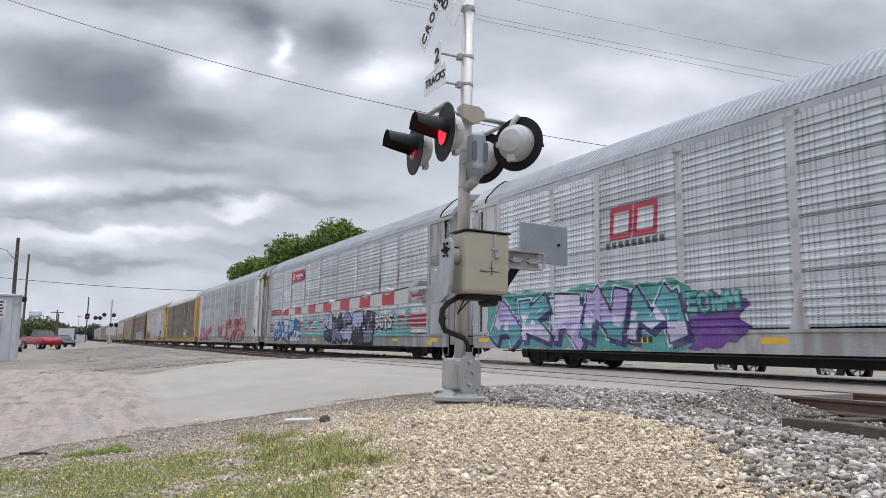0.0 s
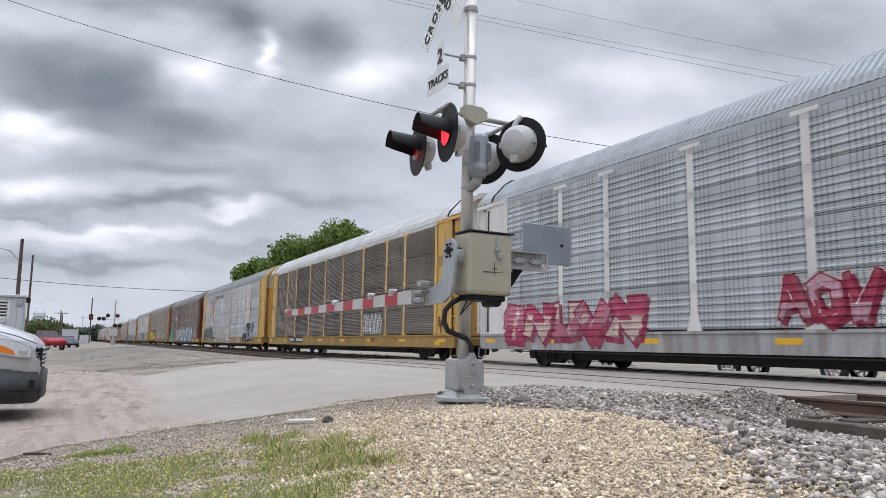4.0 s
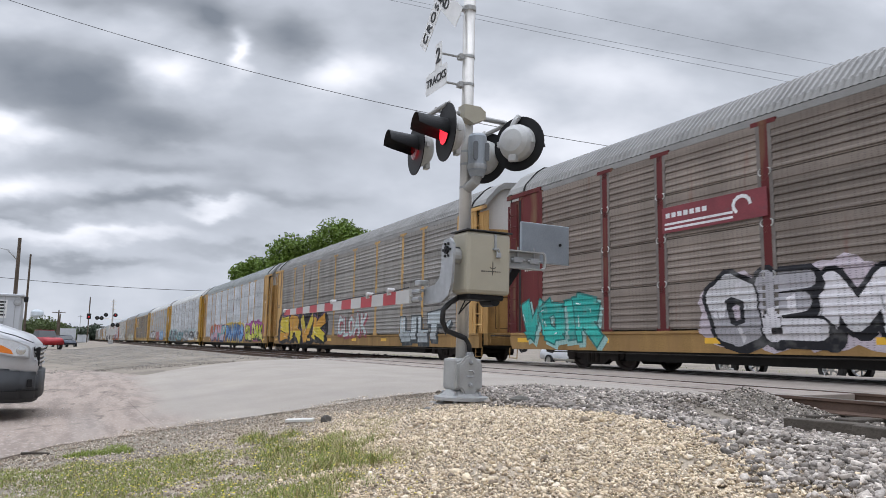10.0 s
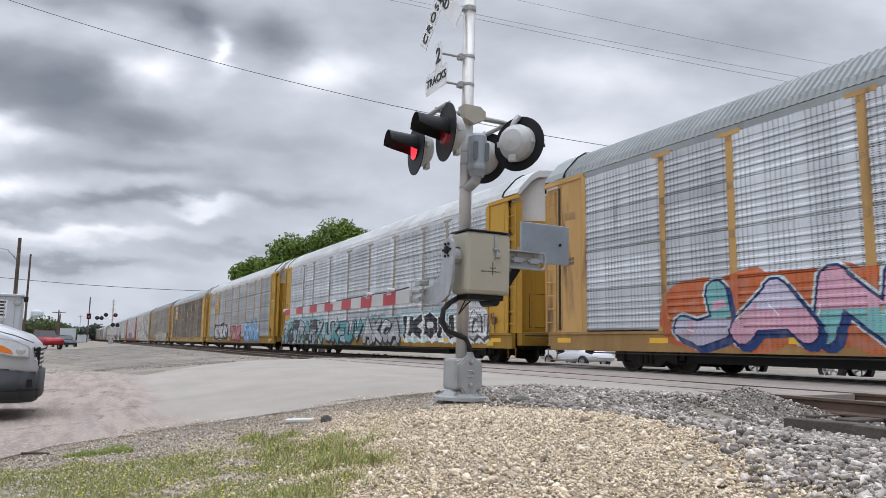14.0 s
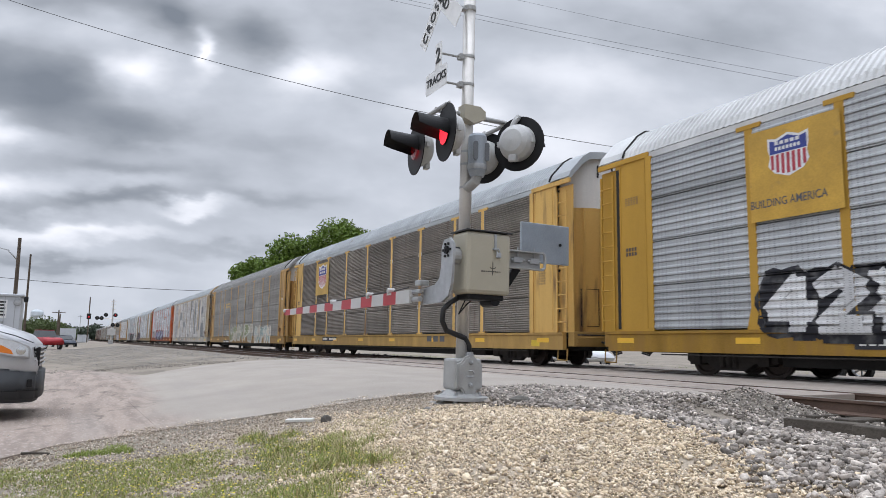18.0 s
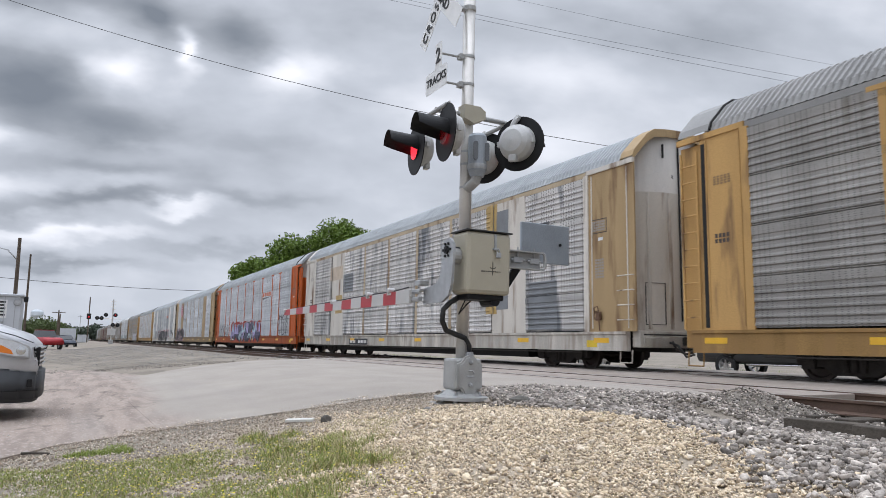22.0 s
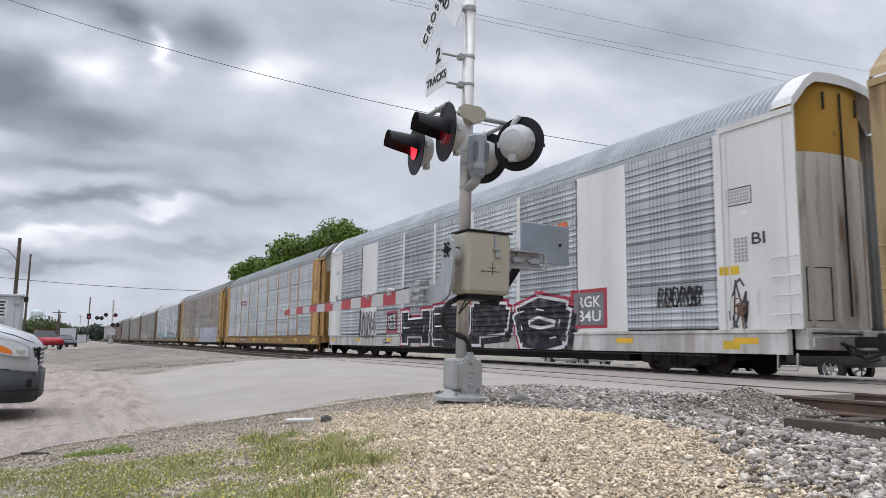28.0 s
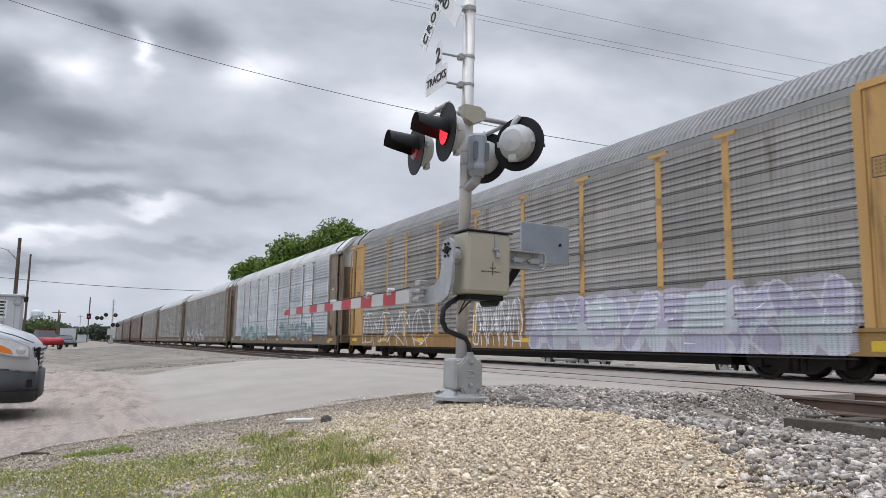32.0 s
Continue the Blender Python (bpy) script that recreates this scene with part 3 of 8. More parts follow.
def side_frame_bm():
    bm = B()
    prism(bm, [(-1.12, 0.30), (-0.95, 0.24), (-0.6, 0.27), (-0.35, 0.12), (0.35, 0.12), (0.6, 0.27), (0.95, 0.24), (1.12, 0.30), (1.12, 0.46), (0.85, 0.5), (0.45, 0.62), (-0.45, 0.62), (-0.85, 0.5), (-1.12, 0.46)], "y", -0.09, 0.09)
    for x in (-0.16, 0.0, 0.16):
        tube(bm, [(x, -0.11, 0.18), (x, -0.11, 0.46)], 0.06, 8)
    for x in (-0.85, 0.85):
        box(bm, x - 0.13, x + 0.13, -0.16, 0.12, 0.22, 0.5)
    return bm


def coupler_bm():
    bm = B()
    box(bm, -0.2, 0.62, -0.09, 0.09, 0.62, 0.82)
    box(bm, 0.5, 0.72, -0.16, 0.14, 0.56, 0.88, 0.04)
    tube(bm, [(0.0, -0.4, 0.75), (0.2, -0.42, 0.5), (0.45, -0.38, 0.42), (0.66, -0.3, 0.5)], 0.03, 6)
    tube(bm, [(0.05, -1.3, 0.86), (0.25, -1.3, 0.86), (0.27, -0.2, 0.86)], 0.02, 6)
    return bm


M_BLACK = mat("underframe_black", (0.009, 0.008, 0.007), 0.8, 0, 0.4, 2, 0.2, 30.0)
M_GRIME = mat("truck_iron", (0.04, 0.034, 0.03), 0.85, 0.1, 0.4, 5, 0.3, 40.0)
M_WHEEL = mat("wheel_steel", (0.06, 0.045, 0.038), 0.6, 0.4, 0.3, 4, 0.1, 50.0)
M_CLIP = mat("clip_steel", (0.50, 0.49, 0.47), 0.5, 0.2, 0.3, 9, 0.05)
M_STRIP = mat("edge_strip_steel", (0.16, 0.14, 0.125), 0.7, 0.1, 0.3, 4, 0.05)
M_RUB = mat("hose_rubber", (0.02, 0.02, 0.02), 0.7)
M_YTAPE = mat("yellow_tape", (0.75, 0.42, 0.03), 0.4, 0, 0.08, 5, 0.02)
M_DTEXT = mat("stencil_dark", (0.06, 0.05, 0.045), 0.6, 0, 0.2, 8, 0.02)
WHEELS = []
CARS = []


def autorack(i, spec):
    """One covered car carrier. Local x along the track, origin on the rail top under its middle."""
    style = spec.get("style", "rack")
    P = panel_mat("screen_" + spec["screen"], SCREENS[spec["screen"]][0], *SCREENS[spec["screen"]][1:])
    post = paint("paint_" + spec["post"], PAINTS[spec["post"]])
    sill = paint("sill_" + spec["sill"], tuple((0.64 if PAINTS[spec["sill"]][0] > 2 * PAINTS[spec["sill"]][2] else 0.82) * q for q in PAINTS[spec["sill"]]), var=0.35, scale=1.8, stain=tuple(0.45 * q + 0.55 * r for q, r in zip(PAINTS[spec["sill"]], (0.10, 0.055, 0.03))), at=0.45)
    roofm = paint("roof_" + spec["roof"], ROOFS[spec["roof"]], rough=0.45, at=0.66)
    band = paint("paint_" + spec.get("band", "white"), PAINTS[spec.get("band", "white")], at=0.7)
    car = thing("autorack_car", None, spec["label"], "freight car", "freight cars of the train")
    h = CAR_L / 2
    front = spec.get("front", spec["post"])
    end_paint = {-1: post, 1: paint("paint_" + front, PAINTS[front])}
    solid = spec.get("solid", ())
    for k in range(1, 10):
        a, b = EDGES[k], EDGES[k + 1]
        if k in solid:
            part("plain_panel", shared("plain_panel_%.2f" % (b - a), lambda: box(B(), 0, b - a, -0.02, 0.02, Z_SILL1, 4.95), post), None, car, "plain painted steel panel", pose(a, SIDE + 0.03, 0))
        else:
            part("screen", screen_mesh(b - a, P), None, car, m=pose(a, SCREEN_Y, 0))
    for k in range(1, 11):
        if style == "max" and (k in solid or k - 1 in solid) and k not in (1, 10):
            continue
        pm = post if k in (1, 10) or "mid" not in spec else paint("paint_" + spec["mid"], PAINTS[spec["mid"]])
        pst = part("post", shared("post" if style == "rack" and 1 < k < 10 else "plain_post", post_bm if style == "rack" and 1 < k < 10 else plain_post_bm, pm), None, car, m=pose(EDGES[k], SIDE + 0.03, 0))
        if style == "rack" and 1 < k < 10 and i < 18 and spec["screen"] in ("dark", "brown"):
            for flip in (1, -1):
                part("clip_loop", shared("clip_loop", clip_bm, M_CLIP), None, pst, "pale steel tie loops", pose(0, 0, 0) if flip > 0 else Matrix.Scale(-1, 4, (1, 0, 0)))
                part("edge_strip", shared("edge_strip", edge_strip_bm, M_STRIP), None, pst, m=pose(0, -0.040, 0) if flip > 0 else pose(0, -0.052, 0, 0, 0, 180))
    # solid end sections with the ladders
    for s in (-1, 1):
        e0 = h - BAYS[0]
        x0, x1 = (e0, h - 0.62) if style == "rack" else (e0, h)
        bm = B()
        box(bm, min(s * x0, s * x1), max(s * x0, s * x1), -0.02, 0.02, Z_SILL1, 4.98)
        ep = part("end_panel", bm, end_paint[s], car, m=pose(0, SIDE + 0.03, 0))
        for q in (0.12, 0.86):
            xx = s * (x0 + (x1 - x0) * q)
            part("panel_rib", shared("panel_rib", lambda: box(B(), -0.015, 0.015, -0.035, 0.0, 1.0, 4.9), post), None, ep, m=pose(xx, 0, 0))
        if style == "rack":
            part("ladder", shared("ladder", ladder_bm, post), None, car, m=pose(s * (h - 0.56) if s > 0 else -h + 0.1, SIDE + 0.02, 0))
            bm = B()
            box(bm, min(s * (h - 0.62), s * h), max(s * (h - 0.62), s * h), 0.0, 0.03, Z_SILL1, 4.9)
            part("ladder_recess", bm, post, car, m=pose(0, SIDE + 0.11, 0))
            if s < 0:
                # no opening here: a black strip on the panel gives the gap's shade
                part("end_slot", shared("end_slot", lambda: box(B(), -0.05, 0.05, -0.004, 0.0, 0.98, 4.85), M_BLACK), None, car, "black strip in place of the shaded gap beside the ladder", pose(-h + 0.69, SIDE + 0.01, 0))
        else:
            for z in (1.2, 1.55, 1.9, 2.25):
                part("grab_iron", shared("grab_iron", grab_bm, post), None, car, m=pose(s * (h - 0.3), SIDE, z))
        d = part("end_door", shared("end_door", lambda: end_face_bm(0.9, 4.35), paint("paint_" + spec.get("door", spec["post"]), PAINTS[spec.get("door", spec["post"])])), None, car, m=pose(s * h - (0.10 if s > 0 else -0.10), 0, 0, 0, 0, 0 if s > 0 else 180))
        part("end_band", shared("end_band", lambda: end_face_bm(4.35, 6.0), band), None, d, "white painted top of the end door")
        if s > 0:
            for y in (-1.22, -0.86, -0.3, 0.22, 0.72):
                part("door_rib", shared("door_rib", lambda: prism(B(), [(0.0, -0.05), (0.05, -0.03), (0.05, 0.03), (0.0, 0.05)], "z", 1.0, 4.33), paint("paint_" + spec.get("door", spec["post"]), PAINTS[spec.get("door", spec["post"])])), None, d, m=pose(-door_bow(y), y, 0))
            for z in (1.5, 2.6, 3.7, 4.8):
                part("hinge", shared("hinge", hinge_bm, M_GRIME), None, d, m=pose(0.02 - door_bow(1.36), -1.36, z))
        part("door_rod", shared("door_rod", rod_bm, M_BLACK), None, d)
        part("end_sill", shared("end_sill", lambda: box(B(), -0.26, 0.0, SIDE + 0.12, -SIDE, 0.56, 0.95, 0.02), sill), None, car, m=pose(s * h + (0 if s > 0 else 0.26), 0, 0))
        part("stirrup_step", shared("stirrup_step", lambda: tube(B(), [(-0.2, 0, 0.5), (-0.2, -0.02, 0.2), (0.2, -0.02, 0.2), (0.2, 0, 0.5)], 0.018, 6), sill), None, car, m=pose(s * (h - 0.35), SIDE + 0.02, 0))
        part("air_hose", shared("air_hose", lambda: tube(B(), [(-0.05, -0.5, 0.7), (0.25, -0.5, 0.62), (0.45, -0.45, 0.36), (0.62, -0.36, 0.42)], 0.028, 7), M_RUB), None, car, m=pose(s * h, 0, 0, 0, 0, 0 if s > 0 else 180))
        part("cut_lever", shared("cut_lever", lambda: tube(B(), [(0.06, -1.35, 0.62), (0.06, -1.35, 0.78), (0.1, -1.2, 0.78), (0.12, -0.2, 0.82)], 0.016, 6), sill), None, car, m=pose(s * h, 0, 0, 0, 0, 0 if s > 0 else 180))
        part("coupler", shared("coupler", coupler_bm, M_GRIME), None, car, m=pose(s * (h - 0.05), 0, 0, 0, 0, 0 if s > 0 else 180))
        bm = B()
        box(bm, min(s * e0, s * h), max(s * e0, s * h), -0.05, 0.02, 4.95, 5.07)
        part("eave_plate", bm, post, car, m=pose(0, SIDE + 0.03, 0))
    bm = B()
    box(bm, -h + 1.75, h - 1.75, SIDE + 0.02, SIDE + 0.12, 4.92, 5.06)
    part("top_rail", bm, paint("paint_" + spec["rail"], PAINTS[spec["rail"]]) if "rail" in spec else roofm, car)
    cap = 0.9 if style == "rack" else 0.5
    part("roof", roof_mesh(roofm, -h + cap, h - cap), None, car)
    for s in (-1, 1):
        if style == "rack":
            part("roof_strap", shared("roof_strap", lambda: tube(B(), [(0, y * 1.015, z + 0.05) for y, z in roof_section()], 0.03, 6), M_BLACK), None, car, m=pose(s * (h - 0.9), 0, 0))
        part("roof_end", shared("roof_end_%.1f" % cap, lambda: cap_bm(h - cap + 0.04, h - 0.02), (roofm if style == "rack" else end_paint[s])), None, car, m=pose(0, 0, 0.012, 0, 0, 0 if s > 0 else 180))
    bm = B()
    prism(bm, [(SIDE - 0.02, Z_SILL0), (SIDE + 0.10, Z_SILL0), (SIDE + 0.10, Z_SILL1), (SIDE - 0.05, Z_SILL1), (SIDE - 0.05, Z_SILL1 - 0.06), (SIDE - 0.02, Z_SILL1 - 0.08)], "x", -h + 0.3, h - 0.3)
    part("side_sill", bm, sill, car)
    bm = B()
    box(bm, -h + 0.25, h - 0.25, SIDE + 0.15, -SIDE, 0.80, 0.94)
    box(bm, -8.4, 8.4, -1.25, 1.25, 0.24, 0.80)
    box(bm, -h + 0.4, h - 0.4, -0.4, 0.4, 0.45, 0.82)
    part("underframe", bm, M_BLACK, car)
    bm = B()
    box(bm, -h + 0.2, h - 0.2, -SIDE - 0.1, -SIDE, 0.47, 5.05)
    part("far_side", bm, P, car)
    bm = B()
    tube(bm, [(-h + 2, SIDE + 0.02, 0.42), (h - 2, SIDE + 0.02, 0.42)], 0.016, 5)
    part("train_pipe", bm, M_GRIME, car)
    # yellow reflective tape along the sill
    tape = shared("reflector", lambda: box(B(), -0.28, 0.28, -0.004, 0.0, -0.06, 0.06), M_YTAPE)
    for x in (-12.3, -8.9, -5.4, -1.9, 1.6, 5.1, 8.6, 12.0):
        part("reflector", tape, None, car, "yellow reflective tape", pose(x + spec.get("shift", 0), SIDE - 0.021, 0.72))
    # trucks
    for s in (-1, 1):
        tr = part("truck", shared("truck", lambda: box(B(), -0.3, 0.3, -1.0, 1.0, 0.3, 0.62), M_GRIME), None, car, m=pose(s * 9.75, 0, 0))
        for y in (-1.0, 1.0):
            part("side_frame", shared("side_frame", side_frame_bm, M_GRIME), None, tr, m=pose(0, y, 0, 0, 0, 0 if y < 0 else 180))
        for x in (-0.87, 0.87):
            w = part("wheelset", shared("wheelset", wheelset_bm, M_WHEEL), None, tr, m=pose(x, 0, 0.362))
            WHEELS.append((w, i, x))
    CARS.append((car, i))
    return car


def grab_bm():
    bm = B()
    tube(bm, [(-0.25, 0.0, 0), (-0.25, -0.06, 0), (0.25, -0.06, 0), (0.25, 0.0, 0)], 0.014, 6)
    return bm


def rod_bm():
    bm = B()
    tube(bm, [(0.03, 0.0, 1.2), (0.03, 0.0, 5.6)], 0.022, 6)
    for y in (-0.5, 0.5):
        box(bm, 0.0, 0.035, y - 0.02, y + 0.02, 5.2, 5.55)
    turn = Matrix.Translation((-door_bow(0.95), -0.95, 0)) @ Matrix.Rotation(radians(-22), 4, "Z")
    for z in (1.1, 2.1):
        box(bm, 0.0, 0.02, 0.0, 0.5, z, z + 0.015, 0.0, turn)
    for y in (0.0, 0.49):
        box(bm, 0.0, 0.02, y, y + 0.015, 1.1, 2.1, 0.0, turn)
    return bm


SCREENS = {"silver": ((0.56, 0.58, 0.60), 0.45, 0.2, (0.2, 0.19, 0.18), 0.64), "dark": ((0.242, 0.214, 0.188), 0.7, 0.1, (0.13, 0.09, 0.07), 0.60, 0.25), "brown": ((0.24, 0.20, 0.172), 0.75, 0.1, (0.2, 0.07, 0.045), 0.63, 0.3),
           "grey": ((0.30, 0.285, 0.265), 0.65, 0.1, (0.14, 0.12, 0.10), 0.60, 0.5), "steel": ((0.43, 0.45, 0.46), 0.5, 0.2, (0.16, 0.16, 0.16), 0.64), "patch": ((0.55, 0.53, 0.51), 0.55, 0.1, (0.14, 0.15, 0.16), 0.53),
           "slate": ((0.40, 0.41, 0.415), 0.55, 0.2, (0.2, 0.2, 0.2), 0.64, 0.4), "bright": ((0.56, 0.575, 0.59), 0.3, 0.55, (0.30, 0.30, 0.30), 0.60)}
PAINTS = {"yellow": YEL, "tan": TAN, "white": WHITE, "grey": GREYP, "maroon": MAROON, "orange": ORANGE, "gold": (0.47, 0.265, 0.045), "silver": SILVER,
          "cream": (0.60, 0.56, 0.50), "rusty": (0.44, 0.36, 0.26), "rust": (0.30, 0.14, 0.06), "brown": (0.22, 0.10, 0.05), "lightgrey": (0.48, 0.48, 0.48), "darkred": (0.10, 0.03, 0.03), "faded": (0.24, 0.19, 0.14), "dulled": (0.31, 0.27, 0.21), "rustic": (0.40, 0.28, 0.15), "wash": (0.44, 0.35, 0.24)}
ROOFS = {"white": (0.56, 0.56, 0.55), "grey": (0.28, 0.295, 0.29), "silver": (0.37, 0.39, 0.40), "dull": (0.26, 0.255, 0.245)}


def S(screen, post, sill, roof, label, **k):
    return dict(screen=screen, post=post, sill=sill, roof=roof, label=label, **k)


TRAIN = [
    S("silver", "lightgrey", "lightgrey", "silver", "silver grey autorack with purple and teal graffiti"),
    S("silver", "grey", "grey", "silver", "grey autorack with red stripes and green graffiti"),
    S("steel", "white", "lightgrey", "silver", "silver autorack with white ends and crimson graffiti", band="gold"),
    S("dark", "yellow", "yellow", "white", "dark weathered autorack with yellow posts and white roof"),
    S("silver", "yellow", "yellow", "grey", "silver and yellow autorack with a shield emblem", style="max"),
    S("brown", "maroon", "tan", "dull", "brown weathered autorack with maroon ends and blue graffiti"),
    S("grey", "tan", "tan", "dull", "dark grey autorack with tan ends and black-gold graffiti"),
    S("silver", "tan", "tan", "grey", "silver autorack with tan posts and neon yellow graffiti"),
    S("silver", "gold", "gold", "white", "silver autorack with golden ends and white roof", mid="dulled"),
    S("slate", "gold", "gold", "white", "grey autorack with golden posts and blue bubble graffiti"),
    S("dark", "yellow", "yellow", "silver", "dark weathered autorack with yellow posts and a shield emblem"),
    S("grey", "tan", "tan", "dull", "dark grey autorack with tan posts and pale faded graffiti"),
    S("patch", "cream", "cream", "silver", "patchy white autorack with overpainted grey squares", front="rustic", mid="wash", rail="wash", style="max", solid=(2, 8)),
    S("silver", "orange", "orange", "silver", "silver and orange autorack with purple graffiti"),
    S("silver", "rustic", "rustic", "silver", "tan autorack with a red octagon emblem and black graffiti", style="max", solid=(2, 8)),
    S("steel", "white", "white", "silver", "white autorack with large black and white graffiti", style="max", solid=(2, 8), band="gold", door="cream"),
    S("bright", "tan", "tan", "grey", "shiny silver autorack with tan posts"),
    S("grey", "tan", "tan", "dull", "dark grey autorack with tan posts and faded lilac graffiti"),
    S("silver", "faded", "faded", "white", "silver autorack with faded ends and small teal graffiti"),
    S("grey", "faded", "faded", "white", "grey autorack with a white roof and faded ends"),
    S("grey", "faded", "faded", "white", "grey weathered autorack with a white roof"),
    S("grey", "faded", "faded", "dull", "grey weathered autorack far down the train"),
    S("brown", "darkred", "darkred", "dull", "dark red autorack far down the train"),
    S("brown", "darkred", "darkred", "dull", "dark red weathered autorack far down the train"),
    S("grey", "faded", "faded", "dull", "grey weathered autorack far down the train"),
    S("steel", "faded", "faded", "grey", "silver autorack far down the train"),
]
for i, spec in enumerate(TRAIN):
    autorack(i, spec)

# ---- the crossing signal with its gate ----
M_ALU = mat("bare_aluminium", (0.60, 0.575, 0.54), 0.36, 0.6, 0.10, 6, 0.06, 120.0, (0.33, 0.31, 0.28), 0.66)
M_CAST = mat("grey_casting", (0.40, 0.40, 0.39), 0.6, 0.35, 0.12, 7, 0.15, 120.0, (0.25, 0.23, 0.2), 0.66)
M_BOX = mat("beige_paint", (0.40, 0.365, 0.285), 0.5, 0, 0.07, 3, 0.05, 90.0, (0.27, 0.235, 0.17), 0.7)
M_HOOD = mat("black_paint", (0.009, 0.009, 0.010), 0.55, 0, 0.25, 6, 0.05, 90.0, spec=0.3)
M_GALV = mat("galvanised", (0.42, 0.43, 0.44), 0.45, 0.6, 0.18, 9, 0.05, 120.0)
M_RUBBER = mat("black_cable", (0.015, 0.015, 0.016), 0.55, 0, 0.2, 9, 0.05)
M_SIGN = mat("sign_white", (0.72, 0.72, 0.71), 0.4, 0, 0.06, 4, 0.02, 60.0, (0.5, 0.47, 0.42), 0.72)
M_INK = mat("sign_black", (0.012, 0.012, 0.013), 0.45, 0, 0.1, 4, 0.02)
M_GRED = mat("gate_red", (0.40, 0.015, 0.025), 0.4, 0, 0.12, 5, 0.02)
M_GWHITE = mat("gate_white", (0.47, 0.46, 0.445), 0.45, 0, 0.1, 5, 0.02)
M_LENS = mat("red_lens", (0.22, 0.008, 0.01), 0.18, 0, 0.1, 20, 0.2, 90.0)
M_LIT = glow("lit_red", (1.0, 0.025, 0.045), 1.25)
SIG = thing("crossing_signal", pose(-6.93, 3.86, -0.07, -0.5, 0.25, 0), "aluminium railroad crossing signal mast with a lowered gate", "crossing signal")


def sig(name, bm, material, parent=None, label="", m=None, smooth=False):
    return part(name, bm, material, parent or SIG, label, m, smooth)


bm = tube(B(), [(0, 0, 0.3), (0, 0, 5.4)], 0.070, 24)
sig("mast", bm, M_ALU, smooth=True)
# base casting, box and bolts
bm = lathe(B(), [(0.0, 0.05), (0.30, 0.05), (0.30, 0.085), (0.22, 0.10), (0.16, 0.16), (0.11, 0.3), (0.0, 0.3)], 20)
base = sig("base", bm, M_CAST, label="cast aluminium flared base")
bm = B()
box(bm, -0.26, 0.26, -0.26, 0.26, -0.02, 0.012, 0.01)
sig("base_plate", bm, M_GALV, base)
for a in range(4):
    bm = B()
    x, y = 0.21 * math.cos(a * math.pi / 2 + 0.78), 0.21 * math.sin(a * math.pi / 2 + 0.78)
    tube(bm, [(x, y, -0.02), (x, y, 0.14)], 0.014, 8)
    tube(bm, [(x, y, 0.085), (x, y, 0.11)], 0.028, 6)
    tube(bm, [(x, y, 0.012), (x, y, 0.035)], 0.028, 6)
    sig("anchor_bolt", bm, M_GALV, base)
bm = B()
box(bm, -0.13, 0.155, -0.17, 0.17, 0.16, 0.50, 0.03)
jb = sig("junction_box", bm, M_CAST, label="cast grey junction box on the base")
bm = B()
cov = [(-0.155, 0.02), (-0.155, 0.27), (-0.1, 0.29), (-0.06, 0.35), (0.0, 0.37), (0.06, 0.35), (0.1, 0.29), (0.155, 0.27), (0.155, 0.02), (0.1, 0.0), (0.06, -0.07), (0.0, -0.09), (-0.06, -0.07), (-0.1, 0.0)]
prism(bm, [(y, z + 0.17) for y, z in cov], "x", 0.155, 0.185)
prism(bm, [(y * 0.88, (z - 0.14) * 0.9 + 0.31) for y, z in cov], "x", 0.185, 0.197)
sig("cover", bm, M_CAST, jb)
for z in (0.22, 0.46):
    sig("cover_bolt", lathe(B(), [(0.026, 0), (0.02, 0.03), (0, 0.04)], 10, Matrix.Translation((0.197, 0, z)) @ Matrix.Rotation(radians(90), 4, "Y")), M_GALV, jb)
bm = tube(B(), [(0.2, -0.045, 0.31), (0.2, 0.04, 0.31), (0.2, 0.05, 0.34), (0.2, 0.02, 0.37), (0.2, -0.02, 0.37)], 0.008, 6)
sig("cast_badge", bm, M_GALV, jb)
bm = tube(B(), [(0.06, 0.06, 0.48), (0.06, 0.06, 0.57)], 0.045, 14)
tube(bm, [(0.06, 0.06, 0.52), (0.06, 0.06, 0.545)], 0.054, 14)
sig("cable_gland", bm, M_GALV, jb)
bm = tube(B(), [(0.06, 0.06, 0.55), (0.06, 0.055, 0.64), (0.06, 0.0, 0.72), (0.06, -0.12, 0.76), (0.08, -0.25, 0.80), (0.1, -0.31, 0.90), (0.12, -0.31, 1.02), (0.14, -0.24, 1.10), (0.16, -0.16, 1.15)], 0.03, 10)
sig("conduit", bm, M_RUBBER, label="black flexible conduit", smooth=True)
bm = tube(B(), [(0.16, -0.05, 1.16), (0.15, -0.1, 1.05), (0.12, -0.12, 0.98), (0.14, -0.04, 1.08), (0.18, 0.02, 1.15)], 0.008, 6)
sig("thin_cable", bm, M_RUBBER)
# gate mechanism box
bm = B()
box(bm, 0.07, 0.42, -0.20, 0.36, 1.19, 1.87, 0.045)
gbox = sig("mechanism_box", bm, M_BOX, label="beige gate mechanism box with a padlock")
bm = B()
box(bm, 0.05, 0.432, -0.212, 0.372, 1.868, 1.885, 0.006)
sig("lid_lip", bm, M_INK, gbox)
bm = B()
box(bm, 0.42, 0.434, 0.135, 0.165, 1.68, 1.85, 0.003)
box(bm, 0.42, 0.445, 0.115, 0.185, 1.675, 1.695, 0.003)
sig("latch", bm, M_GALV, gbox)
bm = B()
box(bm, 0.435, 0.46, 0.15, 0.21, 1.59, 1.65, 0.008, None)
